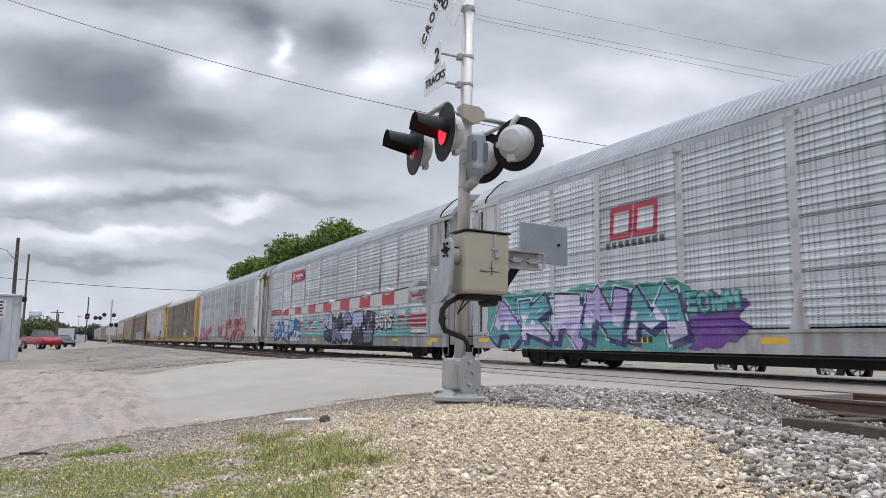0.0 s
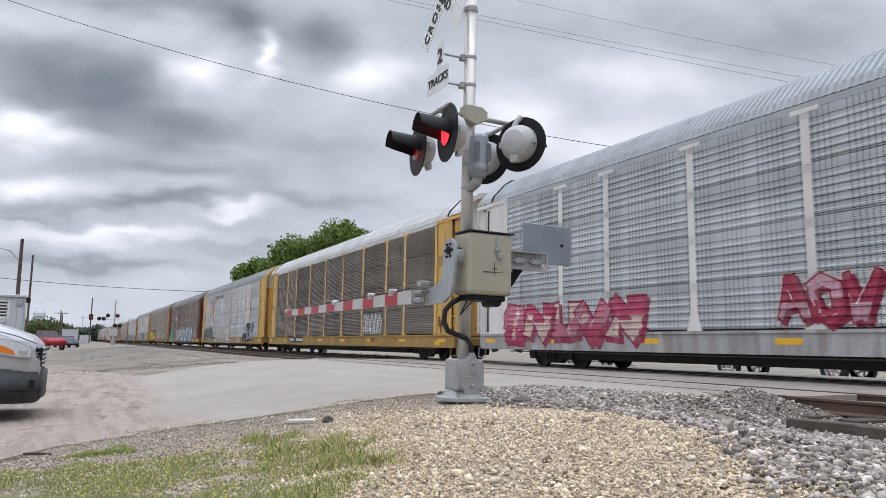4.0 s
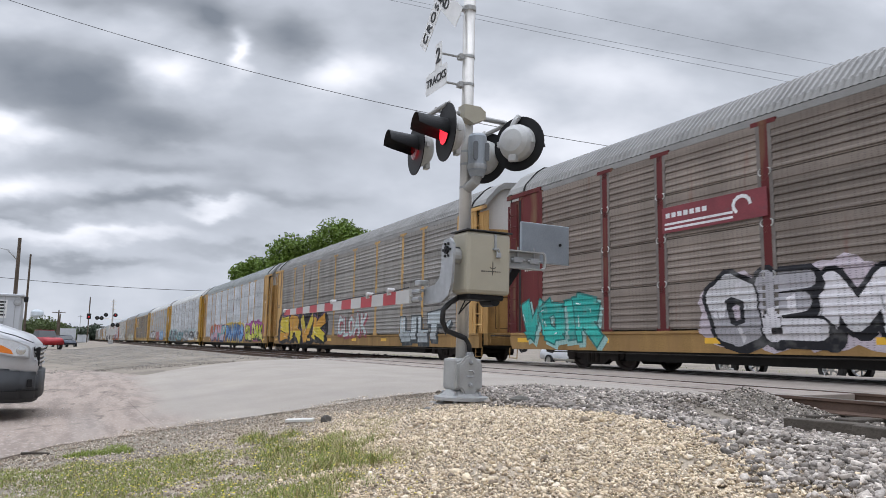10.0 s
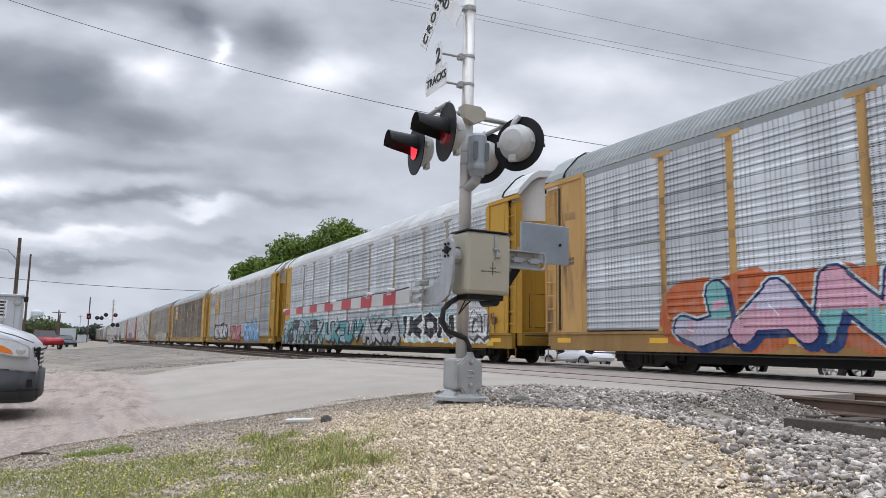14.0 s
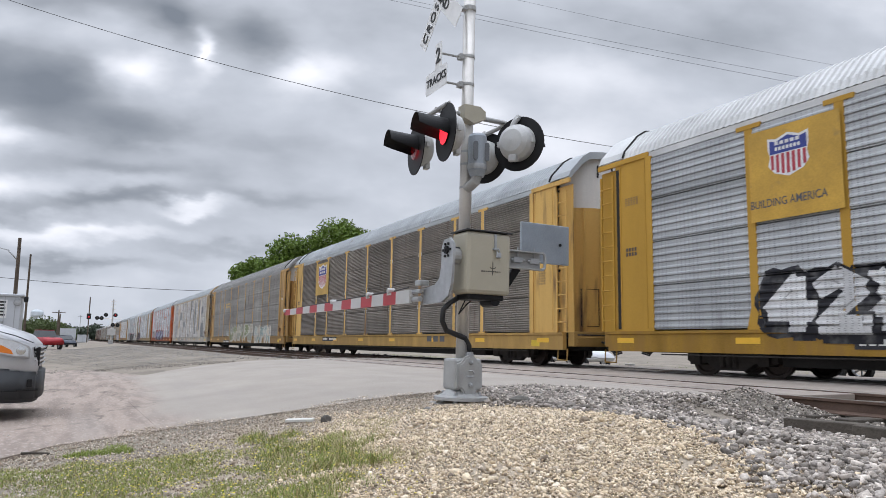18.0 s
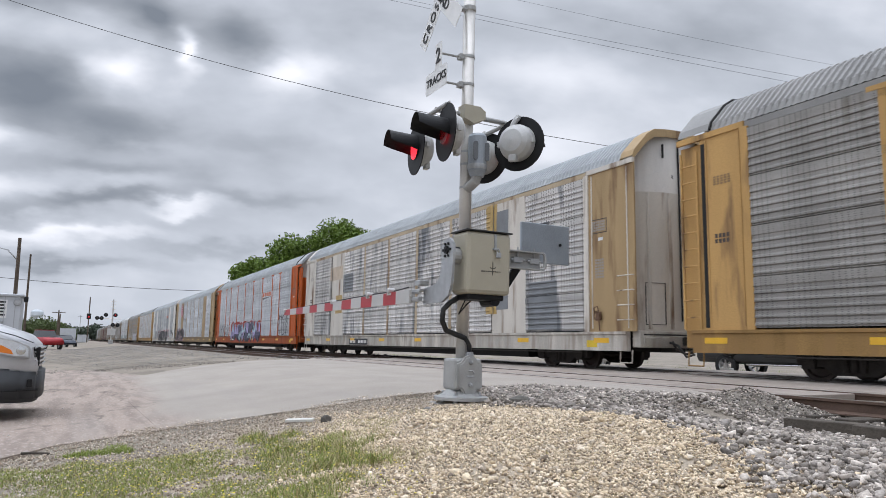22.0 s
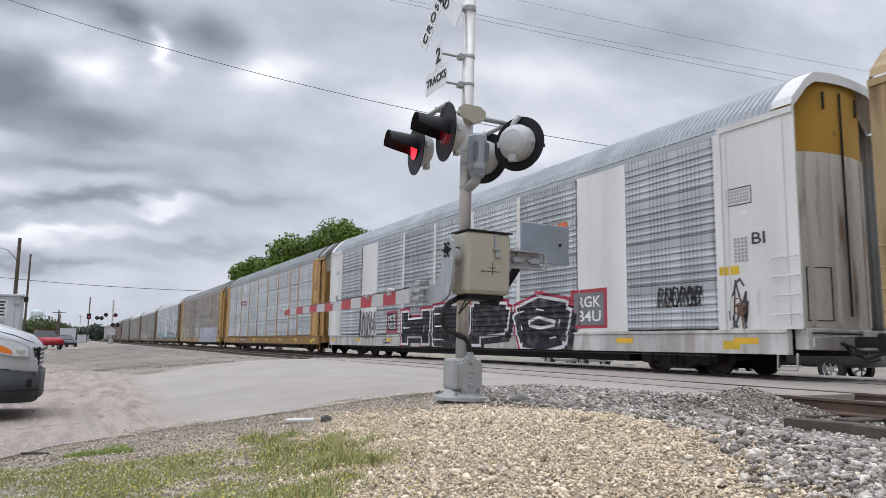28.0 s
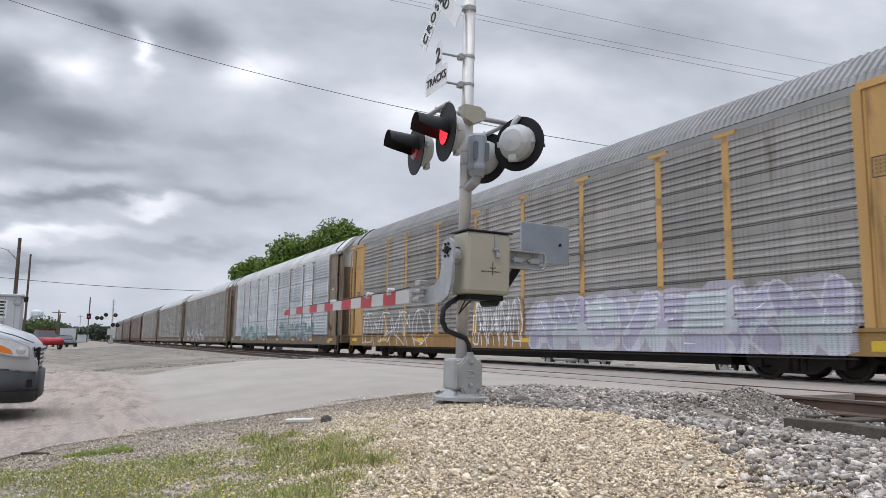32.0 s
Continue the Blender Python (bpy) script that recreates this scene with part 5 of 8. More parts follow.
M_REDCAR = mat("red_car_paint", (0.34, 0.02, 0.028), 0.25, 0.2, 0.05, 3, 0)
M_BLUECAR = mat("dark_blue_car_paint", (0.03, 0.04, 0.06), 0.25, 0.2, 0.05, 3, 0)
M_WHITECAR = mat("white_car_paint", (0.62, 0.63, 0.65), 0.3, 0, 0.05, 3, 0)
parked("pickup_truck", pose(-15.7, 21.2, yard_z(-15.7, 21.2), 0, 0, -84), mat("dark_car_paint", (0.05, 0.052, 0.055), 0.3, 0.3, 0.05, 3, 0), "dark pickup truck parked beyond the tracks", "pickup")
parked("parked_car", pose(-33.0, 26.0, yard_z(-33, 26), 0, 0, -84), M_WHITECAR, "white car parked beyond the tracks")
parked("pickup_truck", pose(-80, -2.35, yard_z(-80, -2.35), 0, 0, -68), M_REDCAR, "red pickup truck parked in the far yard", "pickup")
parked("parked_car", pose(-62, -4.2, yard_z(-62, -4.2), 0, 0, 85), mat("silver_old", (0.45, 0.46, 0.48), 0.3, 0.4, 0.05, 3, 0), "silver car parked in the far yard")
parked("parked_car", pose(-68, -4.6, yard_z(-68, -4.6), 0, 0, 82), M_WHITECAR, "pale car parked in the far yard")
parked("parked_car", pose(-103, -0.7, yard_z(-103, -0.7), 0, 0, -70), M_BLUECAR, "dark blue car parked in the far yard")

# ---- signal hut, cabinets, poles, tower ----
M_HUT = mat("hut_aluminium", (0.52, 0.54, 0.57), 0.45, 0.3, 0.08, 1.5, 0.03, 60, (0.38, 0.38, 0.38), 0.7)


def hut():
    h = thing("signal_hut", pose(-36.4, -2.05, -0.47), "pale grey metal railway signal hut", "equipment hut")
    part("wall", box(B(), -2.2, 0, -2.4, 0, 0.05, 2.85, 0.02), M_HUT, h)
    part("roof", box(B(), -2.28, 0.1, -2.5, 0.08, 2.85, 2.97, 0.03), M_HUT, h)
    part("foundation", box(B(), -2.3, 0.12, -2.5, 0.1, -0.1, 0.06, 0.02), M_CONC, h)
    for y in (-0.22, -0.62):
        part("wall_seam", box(B(), 0.0, 0.02, y - 0.015, y + 0.015, 0.06, 2.84), M_GALV, h)
    part("meter_box", box(B(), 0.0, 0.22, -1.55, -0.62, 1.2, 1.78, 0.02), M_GALV, h)
    for y in (-0.75, -0.95):
        part("conduit", tube(B(), [(0.08, y, 0.05), (0.08, y, 1.22)], 0.035, 8), M_GALV, h)
    part("vent", lathe(B(), [(0, 0.06), (0.14, 0.05), (0.16, 0.0)], 16, Matrix.Translation((0.0, -0.14, 2.60)) @ Matrix.Rotation(radians(90), 4, "Y")), M_GALV, h)
    part("horn", box(B(), -0.1, 0.2, 0.1, 0.26, 2.62, 2.86, 0.03), M_HOOD, h)
    s = part("notice", box(B(), 0.0, 0.012, -1.75, -0.52, 1.90, 2.70), M_SIGN, h, "white notice with lines of small print")
    for k in range(5):
        part("print_line", box(B(), 0.012, 0.016, -1.6, -0.58 - 0.06 * (k % 2), 2.56 - 0.14 * k, 2.64 - 0.14 * k), M_INK, s)
    return h


hut()


def cabinet(x, y, w, d, t, label):
    c = thing("equipment_cabinet", pose(x, y, yard_z(x, y)), label, "cabinet")
    part("case", box(B(), -d / 2, d / 2, -w / 2, w / 2, 0.1, t, 0.02), M_HUT, c)
    part("cap", box(B(), -d / 2 - 0.05, d / 2 + 0.05, -w / 2 - 0.05, w / 2 + 0.05, t, t + 0.1, 0.02), M_HUT, c)
    part("plinth", box(B(), -d / 2, d / 2, -w / 2, w / 2, 0.0, 0.1), M_CONC, c)
    part("door_seam", box(B(), d / 2, d / 2 + 0.02, -0.02, 0.02, 0.15, t - 0.1), M_GALV, c)
    return c


cabinet(-182, -0.6, 3.2, 2.4, 3.3, "pale grey equipment cabinet in the yard")
cabinet(-176, 2.4, 2.2, 1.2, 1.7, "low pale equipment cabinet beside the tracks")
M_POLE = mat("weathered_pole", (0.10, 0.075, 0.055), 0.9, 0, 0.3, 3, 0.4, 30)


def pole(x, y, tall, lean, label, r=0.16, arm=0.0, lamp=False):
    p = thing("utility_pole", pose(x, y, yard_z(x, y), lean[0], lean[1], 0), label, "utility pole")
    part("pole", tube(B(), [(0, 0, 0), (0, 0, tall)], [r, r * 0.7], 12), M_POLE, p)
    if arm:
        part("crossarm", box(B(), -0.06, 0.06, -arm, arm, tall - 0.7, tall - 0.55), M_POLE, p)
        for y2 in (-arm * 0.9, -arm * 0.4, arm * 0.4, arm * 0.9):
            part("insulator", tube(B(), [(0, y2, tall - 0.55), (0, y2, tall - 0.38)], 0.05, 8), M_GALV, p)
    if lamp:
        part("lamp_arm", tube(B(), [(0, 0, tall - 2.0), (0.1, -0.8, tall - 1.1), (0.2, -2.0, tall - 0.8), (0.3, -3.4, tall - 1.0)], 0.05, 8), M_GALV, p)
    return p


pole(-70.4, -4.42, 9.6, (0.6, 0.6), "dark leaning utility pole with a street lamp arm", 0.19, 0, True)
pole(-105, -5.3, 11.8, (0.4, 0.5), "slim grey utility pole", 0.16)
pole(-190, -2.9, 7.8, (0, 0.5), "distant utility pole with a crossarm", 0.2, 1.4)
pole(-170, -2.3, 6.3, (0, 0.5), "short distant utility pole", 0.2)
# far crossing signal and railway signal
far = thing("far_crossing_signal", pose(-107.6, 4.9, -0.03), "distant crossing signal with lit red lamps", "crossing signal")
part("mast", tube(B(), [(0, 0, 0), (0, 0, 6.1)], 0.09, 10), M_ALU, far)
part("base_box", box(B(), -0.3, 0.3, -0.5, 0.5, 1.2, 2.1, 0.05), M_GWHITE, far)
part("lower_box", box(B(), -0.2, 0.2, -0.3, 0.3, 0.0, 0.6, 0.05), M_CAST, far)
part("cross_bar", tube(B(), [(0, -2.1, 3.45), (0, 1.2, 3.45)], 0.05, 8), M_ALU, far)
for y, z, lit in ((-0.85, 3.95, False), (0.35, 3.95, True), (-1.9, 3.5, False), (-1.35, 3.5, False), (0.1, 2.6, False), (0.7, 2.6, False)):
    part("lamp_disc", lathe(B(), [(0, 0.0), (0.27, 0.0), (0.27, 0.05), (0, 0.08)], 20, Matrix.Translation((0.1, y, z)) @ Matrix.Rotation(radians(90), 4, "Y")), M_HOOD, far)
    part("lamp_lens", lathe(B(), [(0, 0.03), (0.10, 0.0)], 16, Matrix.Translation((0.19, y, z)) @ Matrix.Rotation(radians(90), 4, "Y")), glow("far_red", (0.5, 0.01, 0.015), 0.1) if lit else mat("far_dark_lens", (0.03, 0.035, 0.03), 0.3), far)
for k in range(5):
    part("step", tube(B(), [(0, -0.35, 4.4 + 0.35 * k), (0, 0.35, 4.4 + 0.35 * k)], 0.03, 6), M_ALU, far)
rs = thing("railway_signal", pose(-168.6, 3.1, -0.1, 0, 0.4, 0), "distant railway signal mast showing red", "railway signal")
part("mast", tube(B(), [(0, 0, 0), (0, 0, 9.6)], 0.12, 10), M_POLE, rs)
part("signal_head", box(B(), 0.1, 0.5, -0.42, 0.42, 4.9, 6.1, 0.1), M_HOOD, rs)
part("signal_lamp", lathe(B(), [(0, 0.05), (0.2, 0.0)], 16, Matrix.Translation((0.52, 0, 5.4)) @ Matrix.Rotation(radians(90), 4, "Y")), glow("far_red", (0.5, 0.01, 0.015), 0.1), rs)
part("side_ladder", box(B(), -0.1, 0.1, -1.6, -1.5, 2.4, 5.8), M_GALV, rs)
part("side_arm", tube(B(), [(0, -2.0, 5.4), (0, -1.0, 5.4)], 0.06, 6), M_GALV, rs)
# water tower
wt = thing("water_tower", pose(-579, -22.3, -0.5), "pale blue-grey distant water tower", "water tower")
part("tank", lathe(B(), [(0, 15.6), (2.0, 15.6), (3.7, 16.4), (4.1, 17.2), (4.1, 19.4), (3.6, 20.5), (1.8, 21.2), (0, 21.4)], 28, None), mat("tower_paint", (0.50, 0.55, 0.58), 0.5, 0, 0.06, 0.1, 0), wt)
for k in range(6):
    a = k * math.pi / 3 + 0.3
    part("leg", tube(B(), [(4.4 * math.cos(a), 4.4 * math.sin(a), 0), (3.8 * math.cos(a), 3.8 * math.sin(a), 16.5)], 0.25, 8), mat("tower_paint", (0.5, 0.55, 0.58)), wt)
part("riser", tube(B(), [(0, 0, 0), (0, 0, 15)], 0.9, 10), mat("tower_paint", (0.5, 0.55, 0.58)), wt)
# overhead wires
M_WIRE = mat("wire_black", (0.06, 0.06, 0.065), 0.6)


def wire(a, b, sag, r, label, n=28):
    a, b = Vector(a), Vector(b)
    pts = []
    for k in range(n + 1):
        t = k / n
        p = a.lerp(b, t)
        p.z -= sag * 4 * t * (1 - t)
        pts.append(p)
    tagged(new("overhead_wire", finish(tube(B(), pts, r, 5), "overhead_wire", M_WIRE)), label, "overhead wire", "overhead wires")


wire((-47.91, -10.86, 21.81), (-22.61, 41.13, 10.29), 2.2, 0.017, "thin black overhead wire sagging across the road")
wire((-54.35, 17.92, 30.44), (-33.0, 61.6, 21.5), 0.3, 0.013, "thin black overhead wire high over the tracks")
wire((-53.90, 18.77, 30.55), (-33.0, 61.4, 22.2), 0.3, 0.012, "thin black overhead wire high over the tracks")
wire((-48.82, 28.57, 30.40), (-31.5, 64.0, 23.2), 0.3, 0.010, "thin grey overhead wire high over the tracks")
wire((-95.38, -10.46, 7.63), (-81.36, 16.91, 6.17), 0.35, 0.03, "black overhead wire far over the yard")

# ---- paint on the cars: graffiti, emblems, stencils ----
FRONT = SIDE - 0.058


def spray(c):
    """Spray paint on the pressed sheets: uneven cover that lets some of the sheet and its holes through."""
    name = "spray_%.2f_%.2f_%.2f" % c
    if name in MATS:
        return MATS[name]
    m = panel_mat(name, c, 0.55, 0.0, tuple(0.6 * q + 0.03 for q in c), 0.62, 0.45)
    nt = m.node_tree
    b = nt.nodes["Principled BSDF"]
    tc = nt.nodes.new("ShaderNodeTexCoord")
    n = nt.nodes.new("ShaderNodeTexNoise")
    n.inputs["Scale"].default_value, n.inputs["Detail"].default_value = 4.0, 8
    nt.links.new(tc.outputs["Object"], n.inputs["Vector"])
    r = nt.nodes.new("ShaderNodeMapRange")
    r.inputs["From Min"].default_value, r.inputs["From Max"].default_value = 0.50, 0.30
    r.inputs["To Min"].default_value, r.inputs["To Max"].default_value = 0.02, 0.28
    nt.links.new(n.outputs["Fac"], r.inputs["Value"])
    mx = nt.nodes.new("ShaderNodeMix")
    mx.data_type = "RGBA"
    nt.links.new(r.outputs[0], mx.inputs["Factor"])
    nt.links.new(b.inputs["Base Color"].links[0].from_socket, mx.inputs[6])
    mx.inputs[7].default_value = (0.30, 0.295, 0.285, 1)
    nt.links.new(mx.outputs[2], b.inputs["Base Color"])
    return m


def enamel(c):
    """An opaque factory coat, weathered like the rest of the car."""
    return mat("enamel_%.2f_%.2f_%.2f" % c, c, 0.55, 0, 0.2, 2.0, 0.05, 30.0, tuple(0.55 * q + 0.03 for q in c), 0.60)


def cut(poly, i, c):
    """Splits a convex outline at coordinate i = c into the part below and the part above."""
    low, high = [], []
    for p, q in zip(poly, poly[1:] + poly[:1]):
        if p[i] <= c:
            low.append(p)
        if p[i] >= c:
            high.append(p)
        if (p[i] - c) * (q[i] - c) < 0:
            t = (c - p[i]) / (q[i] - p[i])
            m = (p[0] + t * (q[0] - p[0]), p[1] + t * (q[1] - p[1]))
            low.append(m)
            high.append(m)
    return low, high


def sliced(poly, levels, i):
    """Slices a convex outline at every level that crosses it."""
    out = []
    lo, hi = min(p[i] for p in poly), max(p[i] for p in poly)
    for c in levels[bisect_at(levels, lo):]:
        if c >= hi - 1e-5:
            break
        if c > lo + 1e-5:
            low, poly = cut(poly, i, c)
            if len(low) > 2:
                out.append(low)
    if len(poly) > 2:
        out.append(poly)
    return out


def bisect_at(levels, v):
    return int(np.searchsorted(levels, v))


POST_X = sorted(x for e in EDGES[1:11] for x in (e - 0.2, e - 0.09, e + 0.09, e + 0.2))
SILL_Z = [Z_SILL0 + 0.004, 0.85, 0.87, Z_SILL1, Z_P0]
FOLDS = {}


def folds(car):
    kind = SCREEN_KIND.get("screen_" + TRAIN[car]["screen"], "wide")
    if kind not in FOLDS:
        zy = screen_levels(kind)
        FOLDS[kind] = (np.array([z for z, y in zy]), np.array([y for z, y in zy]), sorted(SILL_Z + [z for z, y in zy]))
    return FOLDS[kind]


def depth_at(car, poly):
    """Depth of a car's outer face at the corners of a small outline that crosses no fold or edge."""
    cx, cz = sum(p[0] for p in poly) / len(poly), sum(p[1] for p in poly) / len(poly)
    if cz < 0.86:
        return [SIDE - 0.02] * len(poly)
    if cz < Z_P0:
        return [SIDE - 0.05] * len(poly)
    k = int(np.searchsorted(EDGES, cx)) - 1
    gap = min(abs(cx - e) for e in EDGES[1:11])
    flare = 0.11 * max(1.35 - cz, 0) / 0.42 if TRAIN[car].get("style", "rack") == "rack" else 0
    solid = TRAIN[car].get("solid", ())
    if gap < 0.09 + flare and not (k in solid):
        return [SIDE - 0.022] * len(poly)
    if k < 1 or k > 9 or k in solid or cz > Z_P1:
        return [SIDE + 0.010] * len(poly)
    zs, ys, _ = folds(car)
    return [SCREEN_Y + float(q) for q in np.interp([p[1] for p in poly], zs, ys)]


def coat_mesh(name, car, polys, coat, follow=True):
    """A thin coat of paint that lies on the folds, posts and sill of a car: (convex outline, colour, layer) each."""
    verts, faces, index, mats = [], [], [], []
    for count, (pts, c, layer) in enumerate(polys):
        m = coat(c)
        if m not in mats:
            mats.append(m)
        lift = 0.003 + 0.0009 * max(layer, 0) + 0.00008 * (count % 11)
        if follow:
            pieces = [q for r in sliced(list(pts), folds(car)[2], 1) for q in sliced(r, POST_X, 0) if max(p[1] for p in q) > Z_SILL0 + 0.01]
        else:
            pieces = [list(pts)]
        for q in pieces:
            ys = depth_at(car, q) if follow else [FRONT] * len(q)
            n = len(verts)
            verts += [(p[0], y - lift, p[1]) for p, y in zip(q, ys)]
            area = sum(p[0] * r[1] - r[0] * p[1] for p, r in zip(q, q[1:] + q[:1]))
            order = list(range(n, n + len(q)))
            faces.append(order if area > 0 else order[::-1])
            index.append(mats.index(m))
    me = bpy.data.meshes.new(name)
    me.from_pydata(verts, [], faces)
    for m in mats:
        me.materials.append(m)
    me.polygons.foreach_set("material_index", index)
    return me


def convex_parts(pts):
    """An outline as it is when convex, else its triangles."""
    turns = []
    for p, q, r in zip(pts, pts[1:] + pts[:1], pts[2:] + pts[:2]):
        turns.append((q[0] - p[0]) * (r[1] - q[1]) - (q[1] - p[1]) * (r[0] - q[0]))
    if min(turns) >= -1e-9 or max(turns) <= 1e-9:
        return [pts]
    flat3 = [Vector((x, z, 0)) for x, z in pts]
    return [[pts[i] for i in tri] for tri in geometry.tessellate_polygon([flat3])]


def flat(name, car, polys, label="", coat=None, follow=True):
    """Painted shapes on a car's near side: (outline of x, z points, colour, layer) each."""
    parts = [(q, c, layer) for pts, c, layer in polys for q in convex_parts([tuple(p) for p in pts])]
    return part(name, coat_mesh(name, car, parts, coat or spray, follow), None, CARS[car][0], label)


def wobble(x0, x1, z0, z1, rng, n=26, amount=0.16):
    """An uneven rounded outline that fills a box."""
    cx, cz, rx, rz = (x0 + x1) / 2, (z0 + z1) / 2, (x1 - x0) / 2, (z1 - z0) / 2
    out = []
    for k in range(n):
        a = 2 * math.pi * k / n
        c, s = math.cos(a), math.sin(a)
        q = 1 / max(abs(c) ** 3 + abs(s) ** 3, 0.2) ** (1 / 3)
        r = q * (1 - amount * rng.random())
        out.append((cx + rx * r * c, cz + rz * r * s))
    return out


def stroke(pts, w):
    """A band of width w along a line of points, as quads."""
    quads = []
    for (x0, z0), (x1, z1) in zip(pts, pts[1:]):
        d = max(math.hypot(x1 - x0, z1 - z0), 1e-4)
        nx, nz = -(z1 - z0) / d * w / 2, (x1 - x0) / d * w / 2
        ex, ez = (x1 - x0) / d * w * 0.3, (z1 - z0) / d * w * 0.3
        quads.append([(x0 - nx - ex, z0 - nz - ez), (x1 - nx + ex, z1 - nz + ez), (x1 + nx + ex, z1 + nz + ez), (x0 + nx - ex, z0 + nz - ez)])
    return quads


# the bones of sprayed characters, in a unit box
BONES = {"N": (((0.1, 0), (0.12, 1)), ((0.12, 0.97), (0.85, 0.05)), ((0.85, 0), (0.83, 1.05))),
         "A": (((0.05, 0), (0.48, 1.02), (0.92, 0)), ((0.2, 0.36), (0.8, 0.38))),
         "E": (((0.15, 0), (0.15, 1)), ((0.12, 0.95), (0.92, 0.98)), ((0.15, 0.5), (0.78, 0.54)), ((0.12, 0.05), (0.95, 0.03))),
         "S": (((0.9, 0.88), (0.35, 0.97), (0.13, 0.7), (0.82, 0.42), (0.72, 0.06), (0.08, 0.1)),),
         "R": (((0.15, 0), (0.15, 1)), ((0.15, 0.95), (0.8, 0.85), (0.75, 0.55), (0.2, 0.48)), ((0.45, 0.5), (0.95, -0.02))),
         "P": (((0.15, 0), (0.15, 1)), ((0.15, 0.95), (0.8, 0.88), (0.78, 0.5), (0.2, 0.42))),
         "K": (((0.15, 0), (0.17, 1)), ((0.9, 1.0), (0.22, 0.48), (0.95, 0))),
         "C": (((0.88, 0.85), (0.42, 0.98), (0.12, 0.6), (0.2, 0.12), (0.6, 0.02), (0.92, 0.2)),),
         "T": (((0.03, 0.95), (0.98, 0.98)), ((0.5, 1), (0.48, 0))),
         "U": (((0.1, 1), (0.14, 0.15), (0.55, 0.02), (0.85, 0.2), (0.88, 1)),),
         "O": (((0.2, 0.12), (0.1, 0.75), (0.45, 0.97), (0.88, 0.78), (0.82, 0.15), (0.5, 0.03), (0.2, 0.12)),),
         "D": (((0.15, 0), (0.15, 1)), ((0.12, 0.96), (0.75, 0.82), (0.85, 0.25), (0.12, 0.04))),
         "L": (((0.2, 1), (0.18, 0.04), (0.92, 0.05)),), "I": (((0.5, 0), (0.5, 1)),),
         "V": (((0.05, 1), (0.45, 0.03), (0.92, 1.02)),), "Y": (((0.05, 1), (0.48, 0.5), (0.9, 1)), ((0.48, 0.5), (0.45, 0))),
         "H": (((0.15, 0), (0.15, 1)), ((0.85, 0), (0.85, 1)), ((0.15, 0.48), (0.85, 0.5))),
         "M": (((0.05, 0), (0.15, 1), (0.5, 0.3), (0.85, 1), (0.95, 0)),), "W": (((0.05, 1), (0.25, 0.03), (0.5, 0.7), (0.75, 0.03), (0.95, 1)),),
         "B": (((0.15, 0), (0.15, 1)), ((0.15, 0.96), (0.75, 0.85), (0.7, 0.55), (0.15, 0.5)), ((0.7, 0.52), (0.88, 0.25), (0.12, 0.04))),
         "4": (((0.65, 0), (0.65, 1), (0.05, 0.36), (0.98, 0.34)),), "2": (((0.08, 0.78), (0.45, 1.0), (0.85, 0.75), (0.1, 0.06), (0.95, 0.05)),),
         "J": (((0.75, 1), (0.75, 0.2), (0.4, 0.0), (0.08, 0.2)),), "c": (((0.85, 0.55), (0.45, 0.66), (0.15, 0.35), (0.4, 0.03), (0.88, 0.12)),),
         "r": (((0.2, 0), (0.22, 0.66)), ((0.22, 0.5), (0.55, 0.68), (0.9, 0.58))), "i": (((0.5, 0), (0.5, 0.6)), ((0.5, 0.88), (0.5, 0.95))),
         "b": (((0.2, 1.05), (0.2, 0.04), (0.75, 0.05), (0.8, 0.5), (0.25, 0.58)),), "l": (((0.5, 1.05), (0.5, 0.0)),),
         "e": (((0.2, 0.36), (0.82, 0.4), (0.6, 0.66), (0.2, 0.5), (0.25, 0.08), (0.88, 0.1)),)}


def limb(p, q, w0, w1, reach):
    """A tapering band from p to q, lengthened at both ends."""
    d = max(math.hypot(q[0] - p[0], q[1] - p[1]), 1e-4)
    ux, uz = (q[0] - p[0]) / d, (q[1] - p[1]) / d
    a, b = (p[0] - ux * reach, p[1] - uz * reach), (q[0] + ux * reach, q[1] + uz * reach)
    return [(a[0] + uz * w0 / 2, a[1] - ux * w0 / 2), (b[0] + uz * w1 / 2, b[1] - ux * w1 / 2), (b[0] - uz * w1 / 2, b[1] + ux * w1 / 2), (a[0] - uz * w0 / 2, a[1] + ux * w0 / 2)]


def disc(c, r, n=10):
    return [(c[0] + r * math.cos(2 * math.pi * k / n), c[1] + r * math.sin(2 * math.pi * k / n)) for k in range(n)]


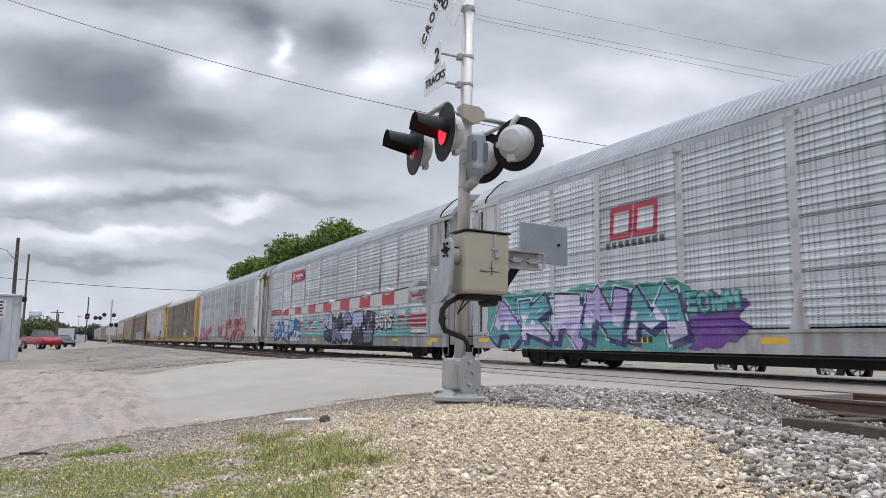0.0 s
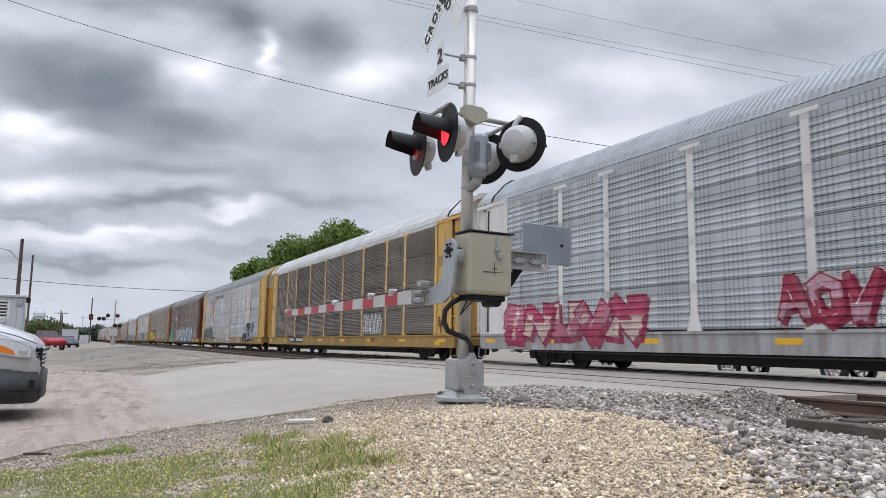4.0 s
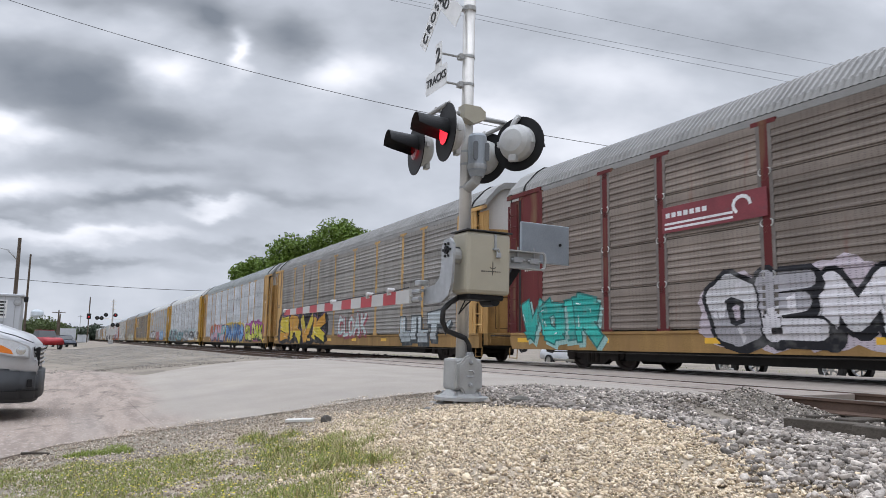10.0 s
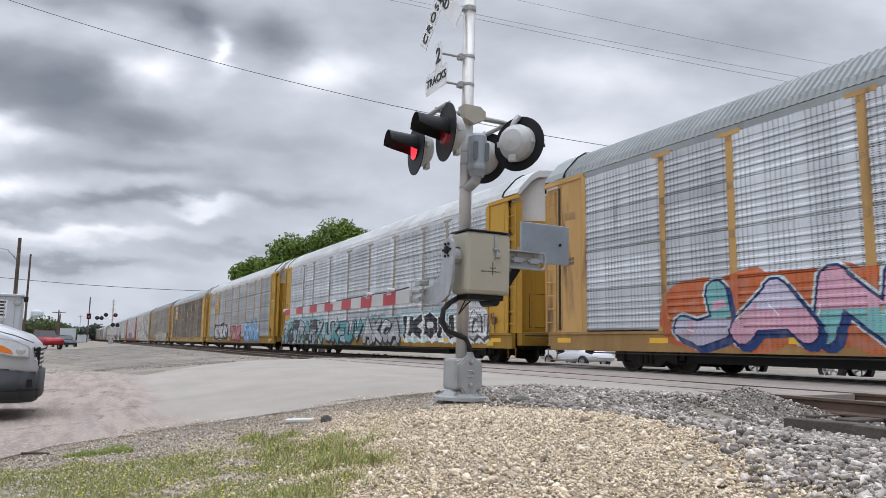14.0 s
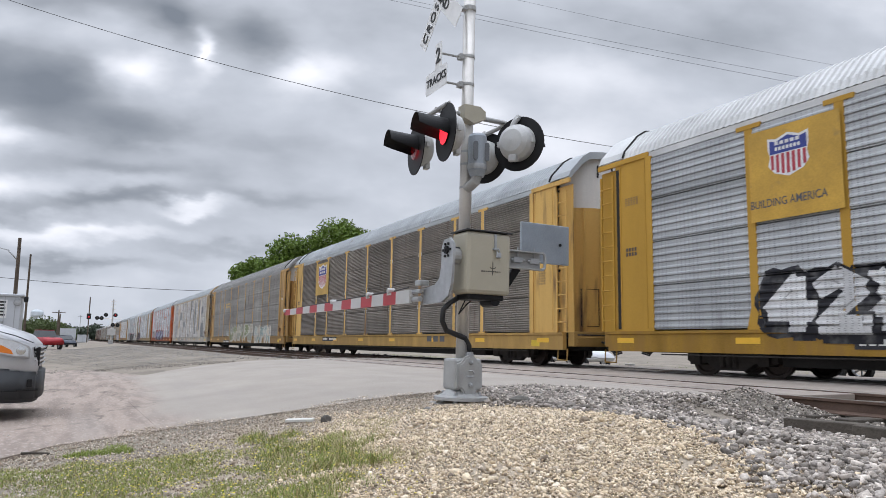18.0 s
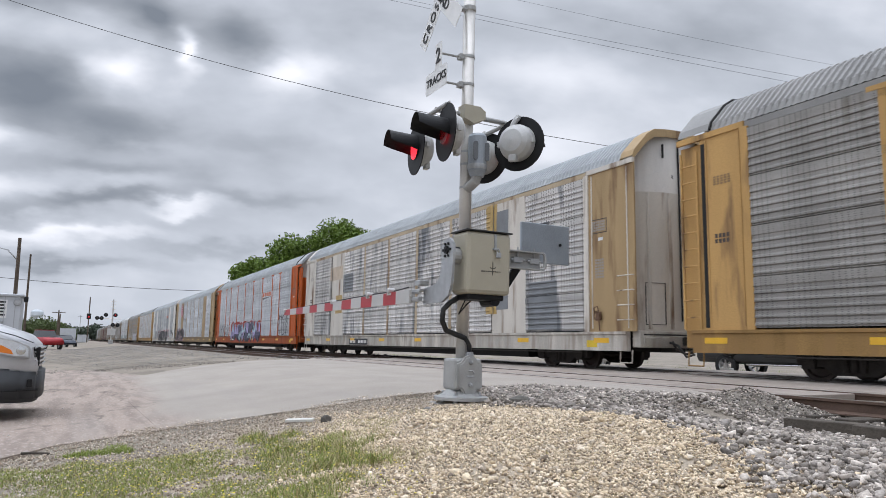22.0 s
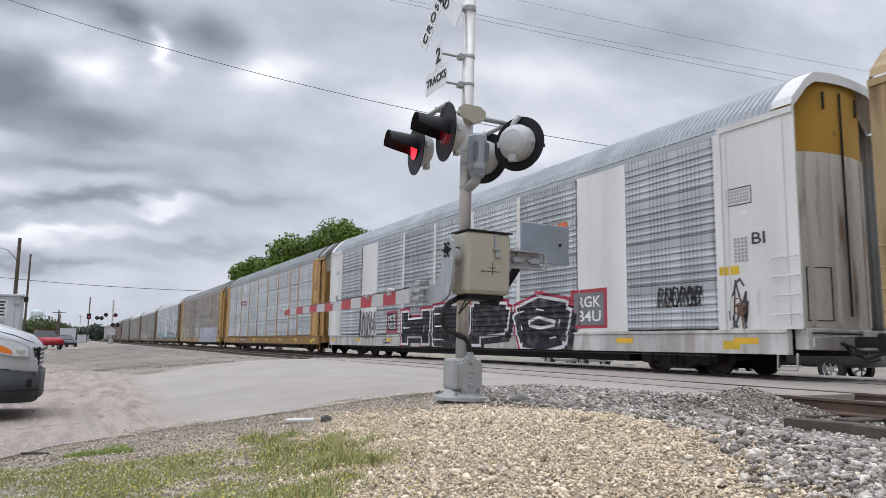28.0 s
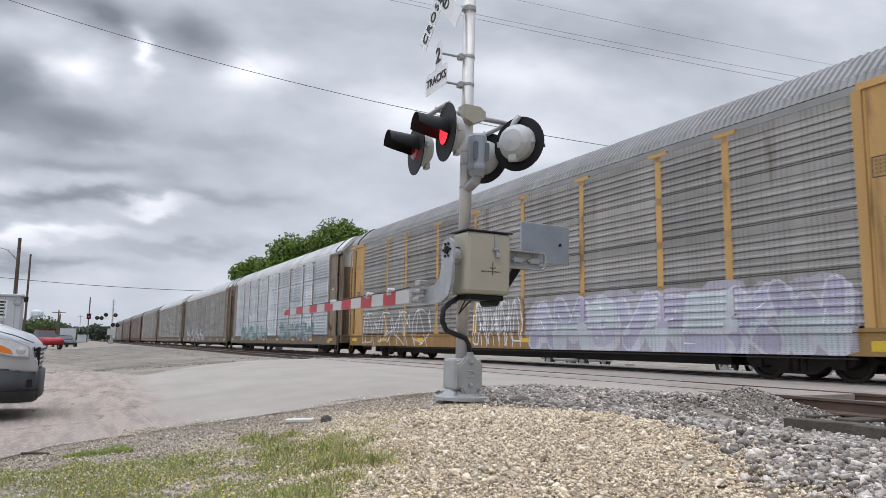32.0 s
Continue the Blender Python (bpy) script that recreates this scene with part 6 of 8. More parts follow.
def piece(car, x0, x1, z0, z1, n, fills, edge, halo, seed, word=None, bubble=False, fat=0.30, block=None, rim=None, wild=1.0, line=1.0):
    """A sprayed piece: fat overlapping characters with a cast block, an outline, two-tone fill and shine."""
    rng = random.Random(seed)
    polys = []
    word = word or [rng.choice("NAESRKCTUOPVMW") for _ in range(n)]
    wide = [{"I": 0.5, "i": 0.5, "l": 0.5, "r": 0.75, "M": 1.2, "W": 1.2}.get(c, 1.0) for c in word]
    unit, tall = (x1 - x0) / sum(wide), z1 - z0
    lw = line * min(0.05, unit * 0.055)
    if halo:
        for k in range(len(word) + 1):
            c, w = x0 + (x1 - x0) * (k + 0.5) / (len(word) + 1), (x1 - x0) / (len(word) + 1) * 0.85
            polys.append((wobble(c - w, c + w, z0 - 0.08, z1 + rng.uniform(0.0, 0.2), rng), halo, 0))
    x, drop = x0, block or edge
    for k, c in enumerate(word):
        w = unit * wide[k]
        low, top = z0 + wild * rng.uniform(0.0, 0.10) * tall, z1 - wild * rng.uniform(0.0, 0.12) * tall
        lean, bow, lay = wild * rng.uniform(-0.10, 0.16) * unit, wild * rng.uniform(-0.06, 0.06), 2 + 7 * (k % 2)
        thick = fat * min(unit, tall * 0.9)

        def at(u, v):
            v2 = v + bow * math.sin(u * 3.1)
            return x + w * (0.02 + 0.96 * u) + lean * (v - 0.5) + 0.04 * wild * unit * math.sin(v * 5 + k), low + thick * 0.5 + v2 * (top - low - thick)
        limbs = []
        for line in BONES[c]:
            pts = [at(u, v) for u, v in line]
            for p, q in zip(pts, pts[1:]):
                w0, w1 = thick * rng.uniform(0.85, 1.1), thick * rng.uniform(0.8, 1.2)
                if not bubble and rng.random() < 0.45 * wild:
                    w0, w1 = (w0 * 0.45, w1 * 1.3) if rng.random() < 0.5 else (w0 * 1.3, w1 * 0.45)
                limbs.append((p, q, w0, w1))
        shapes = {}
        for key, grow, shift in (("drop", lw * 2.2, (lw * 2.2, -lw * 2.0)), ("rim", lw * 4.0, (0, 0)), ("line", lw * 2, (0, 0)), ("fill", 0.0, (0, 0))):
            out = []
            for p, q, w0, w1 in limbs:
                p2, q2 = (p[0] + shift[0], p[1] + shift[1]), (q[0] + shift[0], q[1] + shift[1])
                out.append(limb(p2, q2, w0 + grow, w1 + grow, grow / 2 + (0.0 if bubble else thick * 0.18)))
                if bubble:
                    out += [disc(p2, (w0 + grow) / 2), disc(q2, (w1 + grow) / 2)]
            shapes[key] = out
        if rim:
            polys += [(q, rim, 1) for q in shapes["rim"]]
        polys += [(q, drop, lay) for q in shapes["drop"]]
        polys += [(q, edge, lay + 1) for q in shapes["line"]]
        mid = low + (top - low) * rng.uniform(0.34, 0.55)
        for q in shapes["fill"]:
            for r in sliced(q, [mid], 1):
                upper = sum(p[1] for p in r) / len(r) > mid
                polys.append((r, fills[k % len(fills)] if upper else fills[(k + 1) % len(fills)], lay + 2))
        if len(fills) > 2:
            for p, q, w0, w1 in limbs[::2]:
                t = rng.uniform(0.2, 0.6)
                m = (p[0] + t * (q[0] - p[0]), p[1] + t * (q[1] - p[1]))
                polys.append((limb(m, (m[0] + 0.25 * (q[0] - p[0]), m[1] + 0.25 * (q[1] - p[1])), w0 * 0.5, w1 * 0.9, 0), fills[2], lay + 3))
        shine = (0.75, 0.75, 0.74) if sum(fills[0]) < 1.5 else tuple(0.5 * q for q in fills[0])
        for p, q, w0, w1 in limbs:
            if rng.random() < 0.6:
                dx = -0.28 * w0
                polys.append((limb((p[0] + dx, p[1] + 0.3 * (q[1] - p[1])), (p[0] + dx + 0.35 * (q[0] - p[0]), p[1] + 0.6 * (q[1] - p[1])), lw * 0.7, lw * 0.35, 0), shine, lay + 4))
        x += w
    flat("graffiti", car, polys, "spray-painted graffiti")["kind"] = "stuff"


def cloud_of_paint(car, x0, x1, z0, z1, c, seed):
    flat("graffiti", car, [(wobble(x0, x1, z0, z1, random.Random(seed), 30, 0.3), c, 0)], "patch of spray paint")


def waves(car, x0, x1, z0, z1, c, line):
    """A green wavy field with pale contour lines."""
    polys, n = [], 24
    top = [(x0 + (x1 - x0) * k / n, z1 - 0.28 * (z1 - z0) * (1 + math.sin(k * 0.75)) * 0.8) for k in range(n + 1)]
    for (xa, za), (xb, zb) in zip(top, top[1:]):
        polys.append(([(xa, z0), (xb, z0), (xb, zb), (xa, za)], c, 0))
    for j in range(7):
        for q in stroke([(x, z0 + (z - z0) * (j + 1) / 8) for x, z in top], 0.02):
            polys.append((q, line, 1))
    flat("graffiti", car, polys, "green wavy graffiti field")["kind"] = "stuff"


def scrawl(car, x0, x1, z0, z1, n, c, seed):
    """Loose outline tags of bent lines."""
    rng = random.Random(seed)
    polys = []
    step = (x1 - x0) / n
    for k in range(n):
        a = x0 + k * step
        pts = []
        for j in range(15):
            t = j / 14 * 2 * math.pi * rng.choice((0.9, 1.0, 1.1))
            r = 0.42 + 0.12 * rng.random()
            pts.append((a + step * (0.5 + r * math.cos(t + 1) * 0.95), (z0 + z1) / 2 + (z1 - z0) * r * math.sin(t * rng.choice((1, 1, 1.3)) + 1)))
        for q in stroke(pts, 0.045):
            polys.append((q, c, 1))
        for q in stroke([(a + step * 0.2, z0), (a + step * 0.35, z1), (a + step * 0.6, (z0 + z1) / 2), (a + step * 0.8, z0)], 0.04):
            polys.append((q, c, 2))
    flat("tag", car, polys, "thin spray-painted tag")["kind"] = "stuff"


def lettered(car, x0, x1, z0, z1, words, fill, edge, halo, follow=True):
    """Words fitted to a box; sprayed ones in fat, uneven, overlapping letters with an outline and a cloud of colour behind."""
    if edge:
        piece(car, x0, x1, z0, z1, len(words), (fill, tuple(0.86 * q for q in fill)), edge, halo, len(words) * 7 + car, words)
        return
    me = letters(words, 1.0, None, "lettering", 0.012, 0.0)
    co = [v.co for v in me.vertices]
    lo, hi = [min(v[i] for v in co) for i in (0, 1)], [max(v[i] for v in co) for i in (0, 1)]
    polys = [([(x0 + (co[i][0] - lo[0]) * (x1 - x0) / (hi[0] - lo[0]), z0 + (co[i][1] - lo[1]) * (z1 - z0) / (hi[1] - lo[1])) for i in f.vertices], fill, 4) for f in me.polygons]
    bpy.data.meshes.remove(me)
    flat("lettering", car, polys, "stencilled lettering", enamel, follow)["kind"] = "stuff"


def print_bars(car, x0, x1, z0, z1, n, c, rows, follow=True):
    """Lettering too small or not to be repeated, as plain bars."""
    polys = []
    h = (z1 - z0) / rows
    for r in range(rows):
        for k in range(n):
            w = (x1 - x0) / n
            za = z0 + r * h + h * 0.12
            xa = x0 + k * w
            polys.append(([(xa, za), (xa + w * 0.72, za), (xa + w * 0.72, za + h * 0.76), (xa, za + h * 0.76)], c, 3))
    flat("stencil", car, polys, "row of stencilled marks", enamel, follow)["kind"] = "stuff"


def mark_plate(car, x0, x1, z0, z1):
    flat("mark_plate", car, [([(x0, z0), (x1, z0), (x1, z1), (x0, z1)], (0.02, 0.02, 0.025), 2)], "black painted plate on the sill", enamel)
    m = (z1 - z0) * 0.2
    print_bars(car, x0 + 0.08, x0 + (x1 - x0) * 0.38, z0 + m, z1 - m, 4, (0.7, 0.69, 0.66), 1)
    print_bars(car, x0 + (x1 - x0) * 0.5, x1 - 0.08, z0 + m, z1 - m, 6, (0.7, 0.69, 0.66), 1)


def painted_patch(car, x0, x1, z0, z1, c, follow=True, layer=0):
    flat("painted_patch", car, [([(x0, z0), (x1, z0), (x1, z1), (x0, z1)], c, layer)], "rectangular painted patch", enamel, follow)


def shield(car, x0, x1, z0, z1):
    def pt(u, v):
        return x0 + (x1 - x0) * u, z0 + (z1 - z0) * v
    edge = [(0.0, 0.95), (0.22, 0.9), (0.5, 1.0), (0.78, 0.9), (1.0, 0.95), (1.0, 0.7), (0.95, 0.5), (1.0, 0.3), (0.85, 0.12), (0.5, 0.0), (0.15, 0.12), (0.0, 0.3), (0.05, 0.5), (0.0, 0.7)]
    polys = [([pt(u, v) for u, v in edge], (0.7, 0.69, 0.68), 1)]
    polys.append(([pt(0.05, 0.56), pt(0.95, 0.56), pt(0.95, 0.88), pt(0.78, 0.84), pt(0.5, 0.94), pt(0.22, 0.84), pt(0.05, 0.88)], (0.03, 0.05, 0.25), 2))
    for k in range(7):
        u = 0.07 + k * 0.13
        low = 0.07 + 0.13 * (abs(k - 3) / 3) ** 2
        polys.append(([pt(u, low), pt(u + 0.075, low), pt(u + 0.075, 0.54), pt(u, 0.54)], (0.42, 0.04, 0.06), 2))
    for v, n in ((0.76, 5), (0.63, 7)):
        for k in range(n):
            u = 0.18 + 0.64 * k / n
            polys.append(([pt(u, v), pt(u + 0.45 / n, v), pt(u + 0.45 / n, v + 0.08), pt(u, v + 0.08)], (0.7, 0.69, 0.68), 3))
    flat("emblem", car, polys, "shield emblem with a blue head and red stripes", enamel, False)


def octagon(car, x0, x1, z0, z1):
    def shape(k):
        cx, cz, rx, rz = (x0 + x1) / 2, (z0 + z1) / 2, (x1 - x0) / 2 * k, (z1 - z0) / 2 * k
        return [(cx + rx * u, cz + rz * v) for u, v in ((-0.55, -1), (0.55, -1), (1, -0.5), (1, 0.5), (0.55, 1), (-0.55, 1), (-1, 0.5), (-1, -0.5))]
    polys = [(shape(1.0), (0.42, 0.03, 0.06), 1), (shape(0.93), (0.7, 0.69, 0.68), 2), (shape(0.87), (0.42, 0.03, 0.06), 3)]
    for r in range(4):
        for k in range(5):
            xa = x0 + (x1 - x0) * (0.2 + 0.12 * k)
            za = z0 + (z1 - z0) * (0.7 - 0.16 * r)
            polys.append(([(xa, za), (xa + 0.13, za), (xa + 0.13, za + 0.13), (xa, za + 0.13)], (0.7, 0.69, 0.68), 4))
    flat("emblem", car, polys, "red octagonal emblem with a white rim", enamel, False)


def cross_mark(car, x0, x1, z0, z1, c):
    polys = [(q, c, 1) for q in stroke([(x0, z0), (x1, z1)], 0.12) + stroke([(x0, z1), (x1, z0)], 0.12)]
    flat("emblem", car, polys, "red crossed emblem", enamel)


def ribbon_mark(car, x0, x1, z0, z1, c):
    """A red company mark, as two plain hollow slanted frames."""
    w, z2 = (x1 - x0), z1 + 0.08
    polys = []
    for a, b in ((0.04, 0.44), (0.54, 0.94)):
        ring_ = [(x0 + a * w, z0), (x0 + b * w, z0), (x0 + (b + 0.04) * w, z2), (x0 + (a + 0.04) * w, z2), (x0 + a * w, z0)]
        polys += [(q, c, 1) for q in stroke(ring_, 0.13)]
    flat("emblem", car, polys, "two red slanted frames", enamel)


def swoosh(car, x0, x1, z0, z1, c, dark):
    h = (z1 - z0) + 0.15
    print_bars(car, x0 + 0.1, x1, z0 + 0.15, z0 + 0.15 + h, 4, c, 1)
    flat("emblem", car, [([(x0, z0 - 0.02), (x1, z0 + 0.12), (x0 + 0.2, z0 + 0.12)], dark, 1)], "orange bars over a dark wedge", enamel)


# red painted ribs of the striped car
polys = []
for k in range(1, 10):
    for za, zb in ((2.22, 2.60), (1.20, 1.74)):
        for j in range(3):
            z = za + (zb - za) * j / 3
            polys.append(([(EDGES[k] + 0.1, z), (EDGES[k + 1] - 0.1, z), (EDGES[k + 1] - 0.1, z + (zb - za) * 0.25), (EDGES[k] + 0.1, z + (zb - za) * 0.25)], (0.32, 0.03, 0.05), 0))
flat("red_stripe", 1, polys, "dark red painted ribs", enamel)
# warning words and small stencils on every car
M_WORDS = mat("end_words", (0.03, 0.03, 0.03), 0.6)
EXCESS = letters("EXCESS HEIGHT CAR", 0.13, M_WORDS, "warning_words", 0.004, 0.001)
for car, i in CARS[:22]:
    door = [o for o in car.children if o.name.startswith("end_door") and o.location.x > 0][0]
    part("warning_words", EXCESS, None, door, m=Matrix.Translation((0.02 - door_bow(1.30), -1.30, 4.72)) @ Matrix.Rotation(radians(69), 4, "Z") @ Matrix.Rotation(radians(90), 4, "X"))
    h = CAR_L / 2
    dark = i not in (5,)
    tint = (0.07, 0.05, 0.04) if dark else (0.6, 0.55, 0.52)
    soft = tuple(0.5 * a + 0.5 * b for a, b in zip(tint, PAINTS[TRAIN[i]["post"]]))
    frame_box = [(h - 1.56, 3.4), (h - 0.98, 3.4), (h - 0.98, 3.74), (h - 1.56, 3.74), (h - 1.56, 3.4)]
    flat("stencil_frame", i, [(q, tint, 2) for q in stroke(frame_box, 0.022)], "thin painted frame", enamel)
    print_bars(i, h - 1.52, h - 1.02, 3.44, 3.71, 7, soft, 4)
    print_bars(i, h - 1.42, h - 1.08, 2.25, 2.75, 4, soft, 7)
    print_bars(i, -h + 0.95, -h + 1.33, 2.68, 2.90, 4, tint, 2)
    print_bars(i, -h + 0.95, -h + 1.4, 3.9, 4.1, 5, soft, 4)
    painted_patch(i, h - 1.3, h - 1.12, 3.2, 3.28, (0.7, 0.69, 0.68))
    painted_patch(i, h - 1.75, h - 1.35, 0.55, 0.72, (0.65, 0.45, 0.03))
    bm = tube(B(), [(-0.16, -0.02, 1.38), (-0.1, -0.09, 1.52), (0.04, -0.10, 1.55), (0.09, -0.08, 1.38), (0.02, -0.04, 1.2), (0.04, -0.03, 0.95)], 0.016, 7)
    ring_pts = [(0.12 * math.cos(a * 0.3927) , -0.07, 1.32 + 0.12 * math.sin(a * 0.3927)) for a in range(17)]
    tube(bm, ring_pts, 0.012, 6, False)
    box(bm, -0.09, 0.09, -0.06, 0.0, 1.22, 1.42, 0.02)
    if i % 3 != 1:
        part("hand_brake", bm, mat("brake_rust", (0.16, 0.09, 0.055), 0.8, 0, 0.3, 8, 0.2), car, "rusty brake wheel and chain", pose(h - 1.28, SIDE, 0))
    else:
        bm.free()
# what is painted on each car, from the first to the last
piece(0, -11.77, -4.11, 0.45, 2.05, 5, ((0.42, 0.36, 0.60), (0.12, 0.34, 0.38), (0.60, 0.56, 0.70)), (0.06, 0.05, 0.14), (0.09, 0.30, 0.28), 0, "AKRNM", fat=0.34, rim=(0.5, 0.62, 0.6))
piece(0, -3.98, -2.64, 1.27, 1.78, 4, ((0.1, 0.36, 0.36), (0.16, 0.42, 0.40)), (0.05, 0.12, 0.14), None, 1)
cloud_of_paint(0, -4.41, -2.34, 0.49, 1.78, (0.16, 0.07, 0.28), 2)
ribbon_mark(0, -6.38, -4.75, 3.20, 3.77, (0.4, 0.03, 0.06))
print_bars(0, -6.51, -4.49, 2.90, 3.10, 9, (0.08, 0.08, 0.085), 1)
print_bars(0, -6.34, -4.94, 0.65, 0.83, 8, (0.02, 0.02, 0.025), 1)
piece(1, -10.57, -4.91, 0.62, 1.95, 5, ((0.30, 0.48, 0.62), (0.07, 0.16, 0.38), (0.52, 0.66, 0.72)), (0.02, 0.03, 0.10), None, 6, "OMEPR", fat=0.34, rim=(0.6, 0.66, 0.7), block=(0.03, 0.06, 0.2))
waves(1, -4.93, -0.10, 0.90, 1.88, (0.1, 0.36, 0.36), (0.7, 0.7, 0.7))
piece(1, -0.44, 6.37, 0.51, 2.15, 5, ((0.46, 0.47, 0.66), (0.05, 0.05, 0.065), (0.20, 0.22, 0.34)), (0.02, 0.02, 0.025), None, 8, fat=0.36, rim=(0.66, 0.66, 0.68))
waves(1, 5.6, 10.0, 0.85, 1.95, (0.1, 0.36, 0.36), (0.7, 0.7, 0.7))
piece(1, 6.45, 8.27, 1.12, 1.82, 4, ((0.7, 0.7, 0.7), (0.66, 0.66, 0.66)), (0.02, 0.02, 0.025), None, 9, "BOYS", True, 0.26)
painted_patch(1, -6.74, -4.19, 4.08, 4.67, (0.4, 0.03, 0.06), False)
print_bars(1, -5.75, -4.41, 4.30, 4.46, 8, (0.7, 0.7, 0.7), 1, False)
print_bars(1, -5.65, -4.91, 4.18, 4.24, 9, (0.7, 0.7, 0.7), 1, False)
flat("emblem", 1, [(disc((-6.25, 4.37), 0.2, 14), (0.7, 0.7, 0.7), 2)] + [(q, (0.4, 0.03, 0.06), 4) for k in range(3) for q in stroke([(-6.5, 4.26 + 0.09 * k), (-6.1, 4.32 + 0.09 * k)], 0.04)], "round white mark with red stripes", enamel, False)
print_bars(1, -6.84, -4.71, 0.62, 0.88, 10, (0.7, 0.7, 0.7), 1)
cloud_of_paint(2, 2.2, 4.0, 1.5, 2.3, (0.06, 0.25, 0.42), 113)
cloud_of_paint(2, 6.0, 8.2, 1.5, 2.35, (0.06, 0.25, 0.42), 114)
piece(2, 1.29, 8.84, 0.50, 2.5, 6, ((0.46, 0.09, 0.15), (0.36, 0.05, 0.10), (0.62, 0.46, 0.30)), (0.20, 0.02, 0.06), None, 13, fat=0.40, rim=(0.62, 0.42, 0.36), block=(0.30, 0.03, 0.07))
piece(2, -2.09, -0.19, 0.98, 1.98, 3, ((0.4, 0.05, 0.09), (0.55, 0.3, 0.36)), (0.25, 0.02, 0.05), None, 14, rim=(0.6, 0.5, 0.45))
piece(2, -11.5, -5.6, 0.6, 1.9, 5, ((0.50, 0.16, 0.22), (0.42, 0.06, 0.12), (0.6, 0.45, 0.4)), (0.3, 0.04, 0.08), None, 15, fat=0.36)
lettered(2, 5.03, 6.66, 3.42, 3.70, "HOURGLASS", (0.08, 0.08, 0.085), None, None)
cross_mark(2, 4.30, 5.13, 3.31, 3.66, (0.4, 0.03, 0.06))
scrawl(3, 4.27, 6.44, 1.01, 1.86, 5, (0.7, 0.7, 0.7), 17)
print_bars(3, -5.89, -4.49, 3.09, 3.40, 8, (0.08, 0.08, 0.085), 2)
mark_plate(3, -7.79, -4.95, 0.59, 0.92)
print_bars(3, 5.24, 5.87, 0.62, 0.84, 3, (0.25, 0.04, 0.04), 1)
piece(4, 6.53, 9.94, 0.55, 2.05, 3, ((0.56, 0.54, 0.62), (0.05, 0.05, 0.06), (0.30, 0.30, 0.36)), (0.015, 0.015, 0.018), None, 21, "MEK", fat=0.32, rim=(0.66, 0.66, 0.66))
scrawl(4, 1.40, 6.09, 0.53, 1.91, 4, (0.7, 0.7, 0.7), 22)
piece(4, -11.53, -7.42, 0.70, 2.03, 4, ((0.10, 0.13, 0.13), (0.05, 0.06, 0.065)), (0.66, 0.67, 0.66), None, 23, "BOKE", True, 0.34, (0.015, 0.015, 0.018), (0.015, 0.015, 0.018))
scrawl(4, -6.72, -5.14, 0.87, 1.91, 1, (0.02, 0.02, 0.025), 24)
piece(4, -4.91, 1.13, 0.55, 1.95, 4, ((0.70, 0.67, 0.61), (0.66, 0.62, 0.56)), (0.03, 0.03, 0.03), None, 25, "RAWE", fat=0.42, block=(0.6, 0.57, 0.5), wild=0.3)
lettered(4, -6.11, -4.25, 4.37, 4.72, "BUILDING", (0.08, 0.08, 0.085), None, None)
painted_patch(4, -8.66, -6.93, 3.12, 4.78, (0.50, 0.36, 0.20), False)
shield(4, -8.52, -7.08, 3.24, 4.74)
mark_plate(4, -7.54, -4.67, 0.60, 0.81)
cloud_of_paint(5, 0.2, 2.6, 0.6, 1.7, (0.42, 0.32, 0.46), 131)
piece(5, 0.70, 7.75, 0.55, 2.12, 6, ((0.50, 0.64, 0.68), (0.20, 0.46, 0.54), (0.62, 0.68, 0.70)), (0.03, 0.05, 0.2), None, 33, "DESTRO", fat=0.36, rim=(0.6, 0.64, 0.68), wild=0.4, bubble=True)
piece(5, 8.56, 10.90, 0.93, 1.78, 3, ((0.46, 0.30, 0.38), (0.42, 0.28, 0.36)), (0.40, 0.24, 0.33), None, 31, fat=0.40)
piece(5, -5.49, 0.6, 0.55, 2.1, 5, ((0.52, 0.51, 0.52), (0.34, 0.33, 0.35), (0.6, 0.58, 0.6)), (0.015, 0.015, 0.02), (0.46, 0.40, 0.44), 32, "OEMCE", True, 0.34, rim=(0.02, 0.02, 0.025))
piece(5, -12.3, -8.97, 0.55, 2.0, 4, ((0.03, 0.44, 0.38), (0.02, 0.34, 0.30)), (0.02, 0.16, 0.15), None, 34, "VOIR", fat=0.40, block=(0.3, 0.5, 0.47))
painted_patch(5, -6.74, -4.04, 3.07, 3.64, (0.2, 0.03, 0.04), False)
print_bars(5, -6.63, -5.44, 3.38, 3.52, 7, (0.7, 0.7, 0.7), 1, False)
flat("emblem", 5, [(q, (0.7, 0.7, 0.7), 2) for z in (3.16, 3.26) for q in stroke([(-6.65, z), (-4.85, z)], 0.05)] + [(q, (0.7, 0.7, 0.7), 3) for q in stroke([(-4.62 + 0.2 * math.cos(a * 0.5), 3.38 + 0.17 * math.sin(a * 0.5)) for a in range(0, 9)], 0.07)], "white bent lines", enamel, False)
piece(6, -0.68, 3.10, 0.82, 1.96, 5, ((0.50, 0.58, 0.57), (0.42, 0.50, 0.49)), (0.36, 0.10, 0.12), None, 35, "CLOAK", True, 0.28)
piece(6, -11.55, -2.63, 0.49, 2.25, 4, ((0.66, 0.52, 0.05), (0.60, 0.30, 0.04)), (0.012, 0.012, 0.014), (0.014, 0.014, 0.017), 38, "SRVK", fat=0.34, block=(0.012, 0.012, 0.014), rim=(0.2, 0.1, 0.22))
piece(6, 6.80, 10.20, 0.60, 1.75, 4, ((0.50, 0.55, 0.57), (0.44, 0.49, 0.51)), (0.05, 0.06, 0.07), None, 39, "LILT", fat=0.44, block=(0.05, 0.06, 0.07), wild=0.1)
